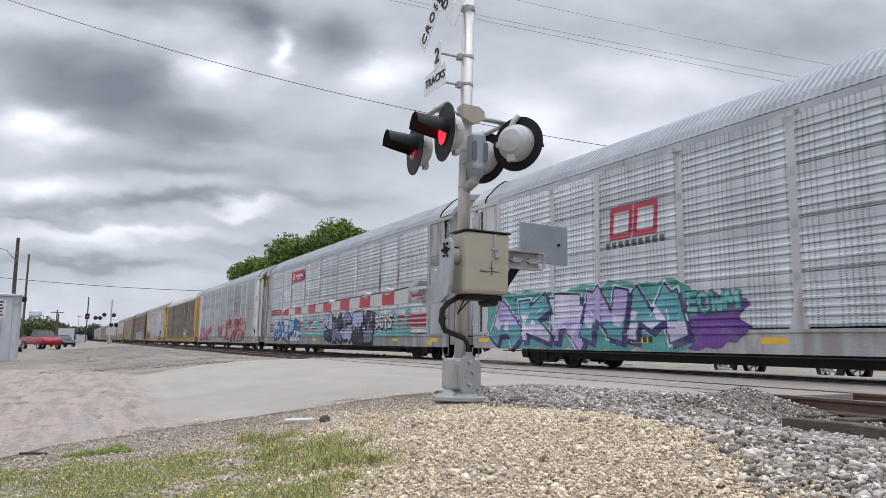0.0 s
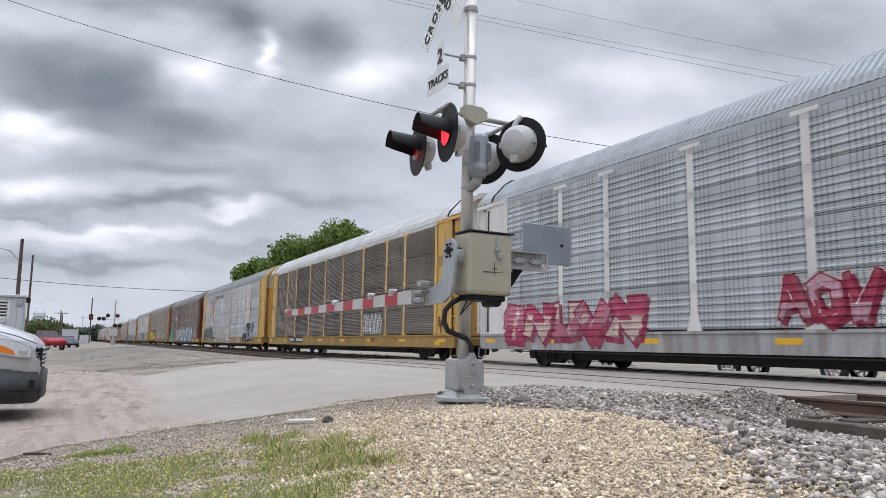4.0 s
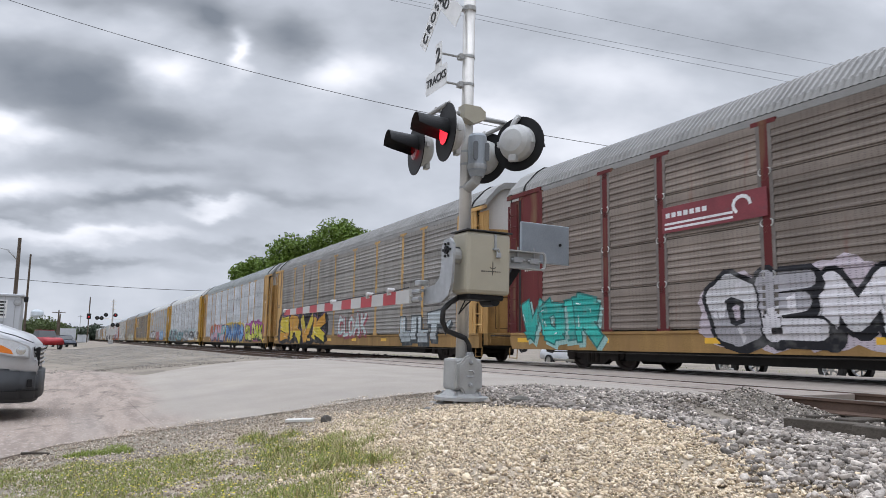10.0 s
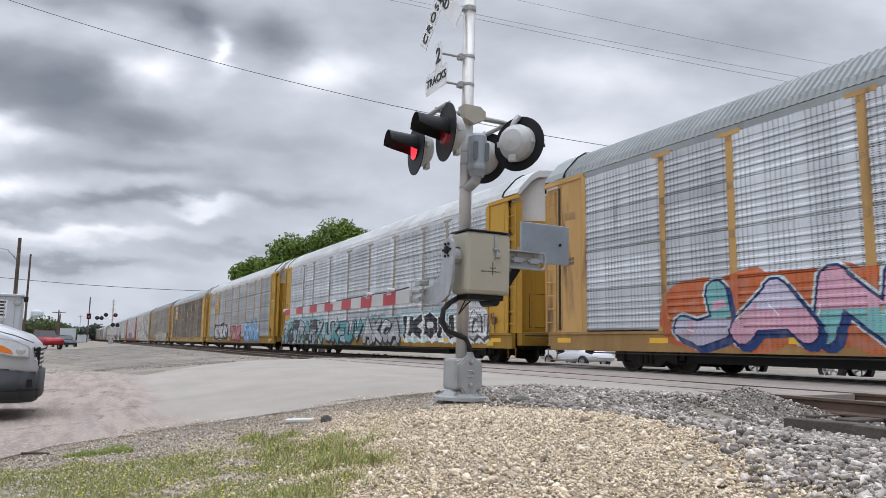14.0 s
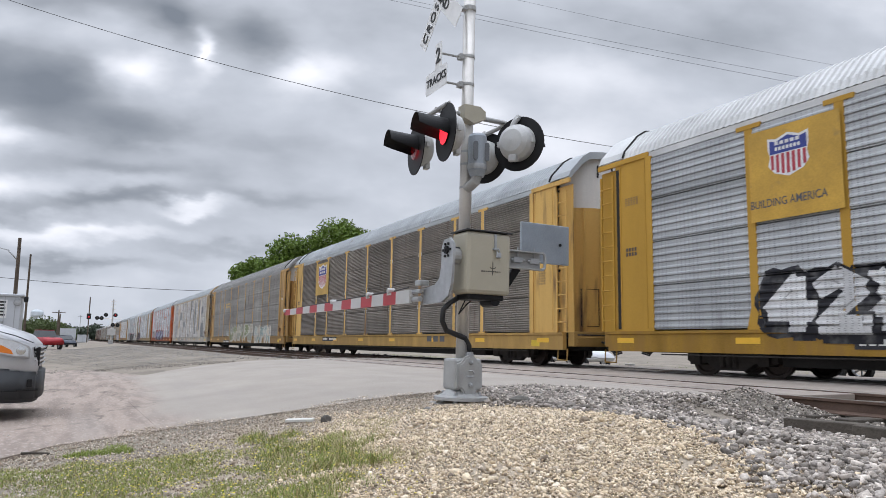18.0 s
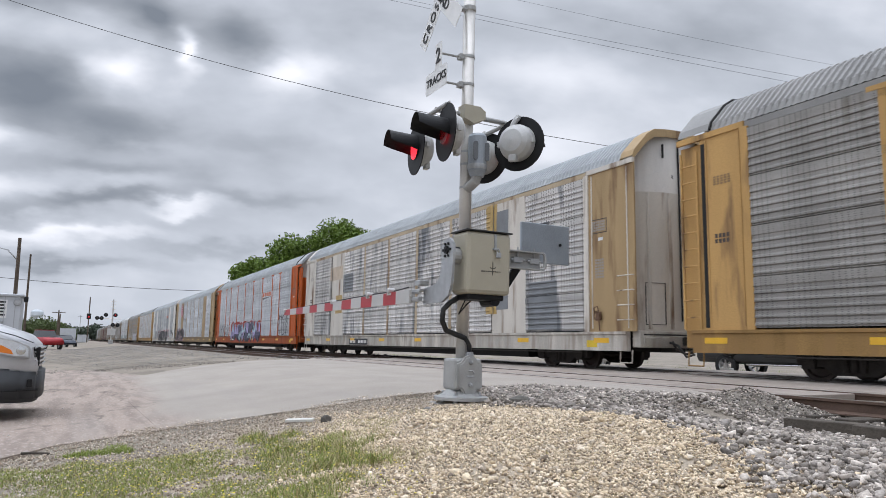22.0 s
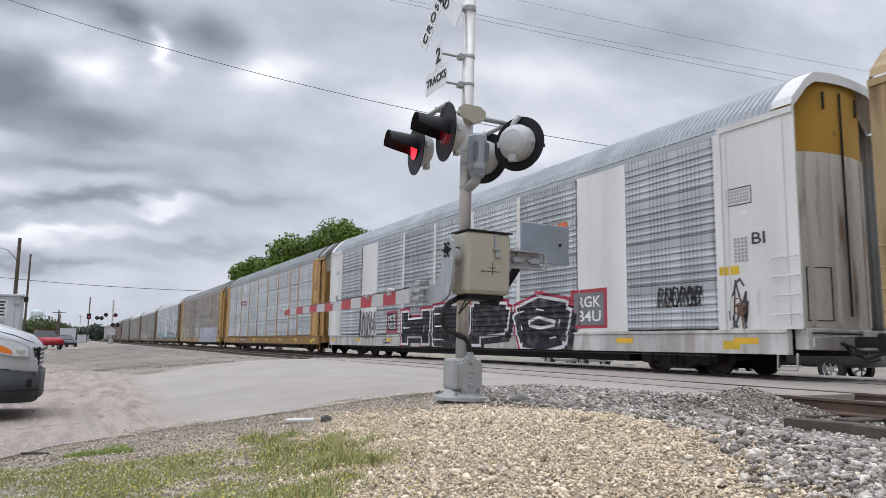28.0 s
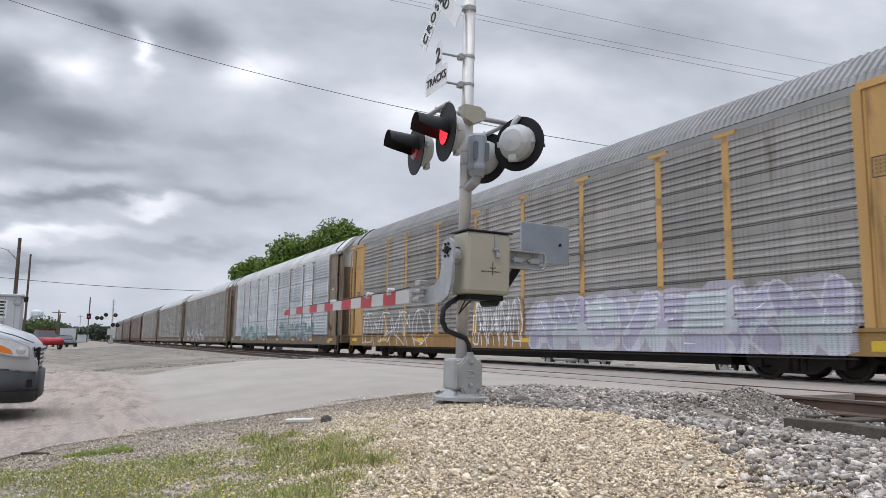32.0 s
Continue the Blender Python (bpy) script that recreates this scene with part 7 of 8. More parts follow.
piece(6, 10.3, 11.0, 1.0, 1.5, 1, ((0.5, 0.55, 0.57), (0.45, 0.5, 0.5)), (0.05, 0.06, 0.07), None, 36, "V", fat=0.4)
piece(7, 6.22, 11.57, 0.62, 1.95, 5, ((0.66, 0.64, 0.05), (0.48, 0.54, 0.04), (0.62, 0.60, 0.20)), (0.03, 0.035, 0.02), (0.36, 0.06, 0.26), 43, "CLOAK", fat=0.36, rim=(0.5, 0.12, 0.38))
piece(7, -8.42, -1.83, 0.55, 2.0, 4, ((0.18, 0.42, 0.42), (0.50, 0.46, 0.56), (0.62, 0.34, 0.42)), (0.02, 0.03, 0.11), (0.50, 0.13, 0.05), 41, "JANS", True, 0.38, (0.02, 0.05, 0.16), (0.5, 0.6, 0.6))
piece(7, -1.23, 5.59, 0.50, 2.05, 6, ((0.10, 0.26, 0.50), (0.05, 0.13, 0.30), (0.20, 0.36, 0.56)), (0.02, 0.04, 0.15), (0.58, 0.40, 0.05), 42, fat=0.36)
piece(8, 5.00, 9.32, 0.66, 1.78, 4, ((0.02, 0.02, 0.025), (0.03, 0.03, 0.035)), (0.66, 0.67, 0.66), (0.36, 0.50, 0.52), 46, "IKON", fat=0.32)
piece(8, 10.33, 11.51, 0.64, 1.66, 2, ((0.7, 0.7, 0.7), (0.45, 0.45, 0.45)), (0.08, 0.08, 0.085), (0.7, 0.7, 0.7), 44)
piece(8, -12.6, -4.9, 0.5, 1.9, 7, ((0.40, 0.42, 0.44), (0.16, 0.34, 0.36), (0.08, 0.08, 0.09)), (0.03, 0.03, 0.035), (0.30, 0.45, 0.47), 45)
piece(8, -4.5, 0.6, 0.55, 1.75, 5, ((0.10, 0.32, 0.34), (0.3, 0.42, 0.44)), (0.02, 0.03, 0.04), None, 48)
piece(8, 0.9, 4.8, 0.55, 1.7, 4, ((0.6, 0.6, 0.6), (0.45, 0.45, 0.46)), (0.03, 0.03, 0.035), (0.3, 0.4, 0.42), 49, bubble=True)
piece(9, -8.44, -2.55, 0.75, 2.0, 6, ((0.72, 0.72, 0.71), (0.66, 0.66, 0.66)), (0.02, 0.02, 0.025), (0.02, 0.02, 0.025), 50, "42NKAY", fat=0.36, wild=0.2)
piece(9, -1.24, 2.67, 0.54, 1.85, 4, ((0.52, 0.22, 0.22), (0.46, 0.12, 0.13), (0.56, 0.34, 0.33)), (0.20, 0.03, 0.04), None, 47, "TRIE", fat=0.36, rim=(0.52, 0.22, 0.22))
piece(9, 4.01, 8.57, 0.55, 2.15, 7, ((0.36, 0.56, 0.72), (0.20, 0.42, 0.66)), (0.03, 0.05, 0.22), None, 51, "Scrible", True, 0.36, (0.10, 0.28, 0.55), (0.10, 0.28, 0.55))
painted_patch(9, -8.67, -6.79, 2.97, 4.73, (0.5, 0.29, 0.04), False)
shield(9, -8.24, -7.39, 3.74, 4.57)
lettered(9, -8.66, -7.08, 3.22, 3.38, "BUILDING AMERICA", (0.08, 0.08, 0.085), None, None, False)
mark_plate(9, -6.80, -4.89, 0.58, 0.81)
painted_patch(10, -8.73, -6.61, 3.05, 4.72, (0.5, 0.3, 0.06), False)
shield(10, -8.28, -6.98, 3.35, 4.66)
mark_plate(10, -7.35, -5.16, 0.65, 0.86)
print_bars(10, 4.82, 6.33, 0.63, 0.89, 3, (0.08, 0.08, 0.085), 1)
print_bars(11, -6.06, -4.48, 3.30, 3.75, 3, (0.6, 0.36, 0.08), 2)
piece(11, -3.78, 4.36, 0.62, 1.9, 6, ((0.36, 0.36, 0.30), (0.26, 0.29, 0.15), (0.5, 0.46, 0.38)), (0.56, 0.53, 0.46), None, 58, fat=0.38)
piece(11, 4.96, 9.46, 0.49, 1.67, 5, ((0.40, 0.43, 0.41), (0.5, 0.42, 0.35), (0.28, 0.36, 0.34)), (0.6, 0.57, 0.5), None, 59, bubble=True)
scrawl(11, -5.29, -4.09, 0.99, 1.51, 4, (0.45, 0.45, 0.45), 60)
mark_plate(11, -6.36, -3.95, 0.42, 0.68)
mark_plate(12, -5.80, -3.49, 0.50, 0.77)
painted_patch(12, -8.01, -7.07, 2.00, 2.89, (0.42, 0.28, 0.1))
painted_patch(12, -8.93, -7.12, 3.67, 4.34, (0.5, 0.4, 0.3))
painted_patch(12, -6.88, -5.55, 2.99, 3.84, (0.16, 0.17, 0.18))
painted_patch(12, -4.09, -2.50, 2.08, 2.74, (0.2, 0.21, 0.22))
painted_patch(12, 8.91, 9.88, 3.28, 4.00, (0.14, 0.15, 0.16))
painted_patch(12, 8.86, 10.20, 1.01, 2.35, (0.16, 0.17, 0.18))
painted_patch(12, 6.49, 7.11, 1.52, 4.97, (0.42, 0.28, 0.1))
painted_patch(12, 4.52, 5.25, 1.27, 4.56, (0.2, 0.21, 0.22))
painted_patch(12, 7.07, 7.75, 1.64, 4.70, (0.18, 0.19, 0.2))
piece(13, -5.83, 3.95, 0.58, 2.05, 8, ((0.40, 0.52, 0.58), (0.42, 0.36, 0.60), (0.10, 0.09, 0.16)), (0.02, 0.02, 0.03), (0.44, 0.05, 0.04), 72, fat=0.38, rim=(0.55, 0.55, 0.62))
swoosh(13, 4.23, 6.67, 3.43, 3.60, (0.6, 0.13, 0.03), (0.08, 0.08, 0.085))
scrawl(13, 8.69, 11.12, 0.98, 2.25, 3, (0.02, 0.02, 0.025), 74)
scrawl(13, -11.22, -7.10, 0.97, 1.89, 4, (0.08, 0.08, 0.085), 75)
mark_plate(13, -6.09, -4.82, 0.62, 0.81)
piece(14, -12.74, -5.73, 0.43, 2.02, 6, ((0.02, 0.02, 0.025), (0.03, 0.03, 0.035)), (0.55, 0.30, 0.38), None, 77, "JASTER", fat=0.36, block=(0.02, 0.02, 0.025), rim=(0.02, 0.02, 0.025))
octagon(14, -8.70, -7.09, 3.32, 4.66)
piece(15, -4.27, 6.63, 0.42, 1.95, 4, ((0.02, 0.02, 0.025), (0.02, 0.02, 0.025)), (0.70, 0.70, 0.70), None, 80, "HEPO", fat=0.40, block=(0.02, 0.02, 0.025), rim=(0.44, 0.03, 0.07), wild=0.0, line=1.7)
painted_patch(15, 6.57, 7.97, 1.02, 2.01, (0.4, 0.03, 0.05))
painted_patch(15, 6.71, 7.86, 1.10, 1.92, (0.16, 0.16, 0.165), True, 2)
lettered(15, 6.84, 7.74, 1.55, 1.83, "RGK", (0.75, 0.75, 0.74), None, None)
lettered(15, 6.84, 7.74, 1.19, 1.47, "B4U", (0.75, 0.75, 0.74), None, None)
swoosh(15, 4.23, 6.63, 3.41, 3.62, (0.6, 0.13, 0.03), (0.02, 0.02, 0.025))
scrawl(15, -8.79, -6.90, 0.79, 1.95, 6, (0.08, 0.08, 0.085), 85)
mark_plate(15, -5.91, -5.22, 0.57, 0.74)
print_bars(16, -6.71, -4.80, 3.24, 3.63, 3, (0.28, 0.02, 0.07), 2)
mark_plate(16, -6.83, -4.33, 0.59, 0.82)
piece(17, 1.86, 11.04, 0.42, 1.85, 8, ((0.42, 0.41, 0.50), (0.37, 0.35, 0.44), (0.46, 0.50, 0.52)), (0.50, 0.50, 0.54), (0.36, 0.34, 0.38), 89, bubble=True, fat=0.36)
scrawl(17, -11.29, -4.51, 0.51, 1.88, 4, (0.7, 0.7, 0.7), 90)
scrawl(17, -1.48, 1.43, 0.54, 1.97, 4, (0.7, 0.7, 0.7), 91)
piece(18, -9.24, -1.0, 0.76, 1.71, 6, ((0.12, 0.32, 0.33), (0.4, 0.46, 0.46)), (0.3, 0.34, 0.34), None, 92)
piece(18, 2.0, 9.0, 0.76, 1.71, 5, ((0.2, 0.3, 0.33), (0.4, 0.46, 0.46)), (0.3, 0.34, 0.34), None, 97)
piece(19, -9.89, 1.32, 0.64, 1.82, 8, ((0.42, 0.42, 0.42), (0.12, 0.12, 0.125)), (0.45, 0.45, 0.45), None, 93)
lettered(4, -3.95, -2.0, 4.37, 4.72, "AMERICA", (0.08, 0.08, 0.085), None, None)
lettered(15, 12.2, 12.5, 2.57, 2.80, "BI", (0.03, 0.03, 0.03), None, None)
scrawl(15, 9.67, 10.95, 1.44, 1.86, 6, (0.03, 0.03, 0.03), 95)
scrawl(15, 11.6, 12.1, 0.95, 1.9, 1, (0.05, 0.05, 0.05), 96)
painted_patch(15, 11.42, 11.88, 2.02, 2.19, (0.6, 0.4, 0.02))
painted_patch(15, -5.66, -4.58, 1.01, 1.88, (0.4, 0.03, 0.05))
painted_patch(15, -5.58, -4.66, 1.09, 1.80, (0.03, 0.03, 0.035), True, 2)
lettered(15, -5.5, -4.75, 1.48, 1.74, "HOE", (0.75, 0.75, 0.74), None, None)
lettered(15, -5.5, -4.75, 1.15, 1.41, "VDS", (0.75, 0.75, 0.74), None, None)

# ---- trees ----
def leaf_mat(name, c):
    m = mat(name, c, 0.6, 0, 0.3, 0.4, 0.0, 4.0)
    return m


def tree(x, y, tall, spread, crowns, seed, label, leaves=5200, leaf=0.085, col=(0.125, 0.20, 0.026), name="tree"):
    rng = np.random.default_rng(seed)
    t = thing(name, pose(x, y, ground_z(x, y) - 0.1), label, "tree")
    bm = tube(B(), [(0, 0, 0), (0.1, 0, tall * 0.3), (0.0, 0.1, tall * 0.6)], [0.35, 0.26, 0.14], 10)
    tr = part("trunk", bm, M_POLE, t)
    for cx, cy, cz, r in crowns:
        part("limb", tube(B(), [(0.05, 0, tall * 0.3), (cx * 0.5, cy * 0.5, (tall * 0.3 + cz) / 2), (cx, cy, cz)], [0.16, 0.11, 0.04], 7), M_POLE, tr)
    pts = []
    tot = sum(c[3] ** 2 for c in crowns)
    for cx, cy, cz, r in crowns:
        n = int(leaves * r * r / tot)
        d = rng.normal(size=(n, 3))
        d /= np.linalg.norm(d, axis=1)[:, None]
        rad = r * (0.55 + 0.5 * rng.random(n)) * (1 + 0.18 * np.sin(d[:, 0] * 5 + cx) * np.cos(d[:, 2] * 6 + cy))
        pts.append(np.column_stack((cx + d[:, 0] * rad, cy + d[:, 1] * rad, cz + d[:, 2] * rad * 0.85)))
    P = np.concatenate(pts)
    n = len(P)
    s = leaf * (1 + 1.2 * rng.random(n))
    a, b = rng.normal(size=(n, 3)), rng.normal(size=(n, 3))
    a /= np.linalg.norm(a, axis=1)[:, None]
    b -= a * (a * b).sum(1)[:, None]
    b /= np.linalg.norm(b, axis=1)[:, None]
    a, b = a * s[:, None], b * (s * 0.6)[:, None]
    V = np.stack((P - a, P + b, P + a, P - b), 1).reshape(-1, 3)
    me = bpy.data.meshes.new("crown")
    me.from_pydata(V.tolist(), [], (np.arange(n)[:, None] * 4 + np.arange(4)).tolist())
    me.materials.append(leaf_mat("leaf_%.2f" % col[1], col))
    part("crown", me, None, t, "dense fresh green crown of leaves")
    return t


tree(-66.5, 21.6, 13.0, 5, [(0.5, 0.8, 10.8, 2.5), (0.2, 2.9, 10.9, 2.1), (0, -1.3, 10.0, 1.6), (0.3, 4.0, 9.6, 1.6), (0, 1.5, 8.4, 2.8), (0, 3.4, 8.0, 2.2), (0.4, 1.6, 12.0, 1.4)], 3, "tall round green tree behind the train", 20000)
tree(-68.3, 17.9, 11.0, 4, [(0.4, 0.4, 9.4, 2.0), (0.0, 1.4, 8.6, 2.0), (0, -1.0, 7.6, 1.7), (0, 0.5, 7.0, 2.0)], 5, "medium green tree behind the train", 13000)
tree(-70.6, 15.4, 9.0, 3, [(0.3, 0.3, 7.9, 1.3), (0.0, -0.8, 7.3, 1.3), (0, 1.3, 7.6, 1.4), (0, 0.0, 6.2, 1.6)], 6, "small green tree behind the train", 8000)
for k, (x, y, r) in enumerate(((-205, -9.0, 3.2), (-212, -15, 4.0), (-206, -6.0, 3.5), (-207, -3.4, 2.8))):
    tree(x, y, r * 1.6, r, [(0, 0, r * 1.0, r), (0, r * 0.9, r * 0.8, r * 0.8), (0, -r * 0.9, r * 0.9, r * 0.8)], 20 + k, "dark green bushy tree at the far yard", 5000, 0.16, (0.09, 0.125, 0.04))
for k, (x, y, r) in enumerate(((-420, 12, 5), (-430, 30, 6), (-440, -2, 5), (-400, 46, 6))):
    tree(x, y, r * 1.5, r, [(0, 0, r * 0.9, r), (0, r * 1.1, r * 0.8, r * 0.9), (0, -r * 1.1, r * 0.7, r * 0.8)], 40 + k, "hazy distant tree beyond the yard", 3000, 0.4, (0.05, 0.07, 0.045))


# ---- stones, grass and litter ----
def inside(poly, x, y):
    hit = np.zeros(len(x), bool)
    n = len(poly)
    for i in range(n):
        (xa, ya), (xb, yb) = poly[i], poly[(i + 1) % n]
        c = (ya > y) != (yb > y)
        q = (xb - xa) * (y - ya) / ((yb - ya) if yb != ya else 1e-9) + xa
        hit ^= c & (x < q)
    return hit


def island_mat(name, colours, rough=0.9):
    """Loose stones, each with its own shade."""
    m = bpy.data.materials.new(name)
    m.use_nodes = True
    nt = m.node_tree
    b = nt.nodes["Principled BSDF"]
    b.inputs["Roughness"].default_value = rough
    g = nt.nodes.new("ShaderNodeNewGeometry")
    r = nt.nodes.new("ShaderNodeValToRGB")
    e = r.color_ramp.elements
    e[0].position, e[0].color = 0.0, (*colours[0], 1)
    e[1].position, e[1].color = 1.0, (*colours[-1], 1)
    for k, c in enumerate(colours[1:-1], 1):
        e.new(k / (len(colours) - 1)).color = (*c, 1)
    nt.links.new(g.outputs["Random Per Island"], r.inputs[0])
    tc = nt.nodes.new("ShaderNodeTexCoord")
    n = nt.nodes.new("ShaderNodeTexNoise")
    n.inputs["Scale"].default_value, n.inputs["Detail"].default_value = 60, 6
    nt.links.new(tc.outputs["Object"], n.inputs["Vector"])
    mr = nt.nodes.new("ShaderNodeMapRange")
    mr.inputs["From Min"].default_value, mr.inputs["From Max"].default_value = 0.3, 0.7
    mr.inputs["To Min"].default_value, mr.inputs["To Max"].default_value = 0.75, 1.15
    nt.links.new(n.outputs["Fac"], mr.inputs["Value"])
    sc = nt.nodes.new("ShaderNodeVectorMath")
    sc.operation = "SCALE"
    nt.links.new(r.outputs[0], sc.inputs[0])
    nt.links.new(mr.outputs[0], sc.inputs["Scale"])
    nt.links.new(sc.outputs[0], b.inputs["Base Color"])
    bp = nt.nodes.new("ShaderNodeBump")
    bp.inputs["Strength"].default_value, bp.inputs["Distance"].default_value = 0.5, 0.01
    nt.links.new(n.outputs["Fac"], bp.inputs["Height"])
    nt.links.new(bp.outputs[0], b.inputs["Normal"])
    return m


SHARD_V = np.array([(x, y, z) for z in (-0.75, 0.75) for x, y in ((-0.9, -0.7), (0.8, -0.8), (0.95, 0.65), (-0.75, 0.85))])
SHARD_F = np.array([(0, 2, 1), (0, 3, 2), (4, 5, 6), (4, 6, 7), (0, 1, 5), (0, 5, 4), (1, 2, 6), (1, 6, 5), (2, 3, 7), (2, 7, 6), (3, 0, 4), (3, 4, 7)])
GZ = np.vectorize(ground_z)


def bumps(x, y):
    return np.array([0.022 * (noise.noise((a * 0.9, b * 0.9, 3)) + 0.5 * noise.noise((a * 2.7, b * 2.7, 7))) for a, b in zip(x, y)]) - 0.008


OCT_V = np.array([(1, 0, 0), (-1, 0, 0), (0, 1, 0), (0, -1, 0), (0, 0, 1), (0, 0, -1)], float)
OCT_F = np.array([(0, 2, 4), (2, 1, 4), (1, 3, 4), (3, 0, 4), (2, 0, 5), (1, 2, 5), (3, 1, 5), (0, 3, 5)])


def border(poly, x, y):
    """Distance of places to the outline of an area."""
    best = np.full(len(x), 1e9)
    for (xa, ya), (xb, yb) in zip(poly, poly[1:] + poly[:1]):
        dx, dy = xb - xa, yb - ya
        t = np.clip(((x - xa) * dx + (y - ya) * dy) / (dx * dx + dy * dy), 0, 1)
        best = np.minimum(best, np.hypot(x - xa - t * dx, y - ya - t * dy))
    return best


def fast_mesh(name, V, F):
    me = bpy.data.meshes.new(name)
    me.vertices.add(len(V))
    me.vertices.foreach_set("co", V.astype(np.float32).ravel())
    me.loops.add(F.size)
    me.loops.foreach_set("vertex_index", F.astype(np.int32).ravel())
    me.polygons.add(len(F))
    me.polygons.foreach_set("loop_start", np.arange(0, F.size, F.shape[1], dtype=np.int32))
    me.update(calc_edges=True)
    return me


def stones(name, poly, count, size, colours, label, seed, fade=0.0, mound=None, fine=False, pile=0.0, gaps=None):
    """Loose stones over an area; they thin out towards its border and in bare patches."""
    rng = np.random.default_rng(seed)
    lo, hi = np.min(poly, 0), np.max(poly, 0)
    x, y = rng.uniform(lo[0], hi[0], count * 3), rng.uniform(lo[1], hi[1], count * 3)
    k = inside(poly, x, y)
    x, y = x[k][:count], y[k][:count]
    if fade:
        wav = np.array([noise.noise((a * 2.1, b * 2.1, 17)) for a, b in zip(x, y)])
        k = rng.random(len(x)) < np.clip((border(poly, x, y) / fade) + 0.5 * wav, 0, 1)
        x, y = x[k], y[k]
    for gx, gy, rx, ry in gaps or ():
        k = rng.random(len(x)) > 1.15 * np.exp(-((x - gx) / rx) ** 2 - ((y - gy) / ry) ** 2)
        x, y = x[k], y[k]
    n = len(x)
    base, tris = (OCT_V, OCT_F) if fine else (SHARD_V, SHARD_F)
    s = size * np.exp(rng.normal(0, 0.31, n))
    z = GZ(x, y) + bumps(x, y) + (mound(x, y) if mound else 0) + pile * rng.random(n)
    V = base[None] * (1 + (0.27 if fine else 0.17) * rng.normal(size=(n, len(base), 1)).clip(-1.4, 1.4))
    V = V * (s[:, None, None] * np.stack((rng.uniform(0.85, 1.25, n), rng.uniform(0.75, 1.05, n), rng.uniform(0.5, 0.85, n)), 1)[:, None, :])
    a = rng.uniform(0, 2 * math.pi, n)
    b = rng.uniform(-0.7, 0.7, n)
    X, Y, Z = V[..., 0], V[..., 1], V[..., 2]
    Z, X = Z * np.cos(b)[:, None] - X * np.sin(b)[:, None], Z * np.sin(b)[:, None] + X * np.cos(b)[:, None]
    c, d = np.cos(a)[:, None], np.sin(a)[:, None]
    X, Y = X * c - Y * d, X * d + Y * c
    V = np.stack((X + x[:, None], Y + y[:, None], Z + (z + s * 0.25)[:, None]), 2).reshape(-1, 3)
    F = (np.arange(n)[:, None, None] * len(base) + tris[None]).reshape(-1, 3)
    me = fast_mesh(name, V, F)
    me.materials.append(island_mat(name + "_stone", colours))
    return tagged(new(name, me), label, "gravel", kind="stuff")


CREAM = [(-7.5, 2.4), (-7.1, 3.4), (-6.3, 4.25), (-5.0, 4.75), (-3.8, 4.6), (-2.8, 4.2), (-2.0, 3.6), (-1.6, 2.4), (-2.4, 1.2), (-3.8, 0.9), (-4.8, 1.2), (-6.2, 1.7)]


def mound(x, y):
    """The heap of cream gravel before the mast."""
    d = ((x + 4.6) / 2.3) ** 2 + ((y - 3.1) / 1.5) ** 2
    return 0.10 * np.exp(-d)


def mound_sheet():
    bm = B()
    xs, ys = np.arange(-7.6, 0.6, 0.16), np.arange(-2.4, 5.2, 0.16)
    rows = []
    for y in ys:
        z = GZ(xs, np.full(len(xs), y)) + bumps(xs, np.full(len(xs), y)) + mound(xs, np.full(len(xs), y)) - 0.006
        rows.append([bm.verts.new((float(x), float(y), float(q))) for x, q in zip(xs, z)])
    for a, b in zip(rows, rows[1:]):
        for k in range(len(xs) - 1):
            if not any(paved(v.co.x, v.co.y) for v in (a[k], a[k + 1], b[k], b[k + 1])):
                bm.faces.new((a[k], a[k + 1], b[k + 1], b[k]))
    bmesh.ops.delete(bm, geom=[v for v in bm.verts if not v.link_faces], context="VERTS")
    ob = new("ground_mound", finish(bm, "ground_mound", mat("gravel_dirt", (0.40, 0.33, 0.25), 0.95, 0, 0.3, 4.0, 0.8, 70.0, (0.26, 0.21, 0.16), 0.56), True))
    tagged(ob, "low heap of cream gravel and dirt", "ground", kind="structure")


mound_sheet()
PALE = [(0.514, 0.392, 0.248), (0.793, 0.636, 0.442), (0.857, 0.715, 0.533), (0.642, 0.499, 0.339), (0.879, 0.754, 0.605), (0.385, 0.285, 0.183), (0.825, 0.666, 0.477), (0.183, 0.138, 0.101), (0.728, 0.577, 0.403)]
GREY = [(0.212, 0.185, 0.161), (0.371, 0.322, 0.275), (0.074, 0.063, 0.054), (0.530, 0.463, 0.401), (0.255, 0.214, 0.180), (0.785, 0.692, 0.604), (0.106, 0.086, 0.071), (0.350, 0.312, 0.279), (0.530, 0.468, 0.415)]
VERGE = [(0.313, 0.248, 0.180), (0.575, 0.484, 0.383), (0.439, 0.357, 0.276), (0.751, 0.656, 0.553), (0.213, 0.167, 0.122), (0.375, 0.288, 0.213)]
stones("cream_gravel", CREAM, 80000, 0.0072, PALE, "loose cream and buff crushed gravel", 1, 0.6, mound, True, 0.010, ((-6.77, 3.0, 0.5, 0.25), (-5.9, 4.3, 0.5, 0.2), (-5.5, 2.7, 0.35, 0.2), (-4.4, 3.7, 0.4, 0.14), (-3.7, 2.3, 0.3, 0.2), (-3.0, 3.2, 0.3, 0.14)))
stones("coarse_gravel", CREAM, 6500, 0.0115, PALE, "coarser pale stones in the gravel", 2, 0.6, mound, False, 0.006)
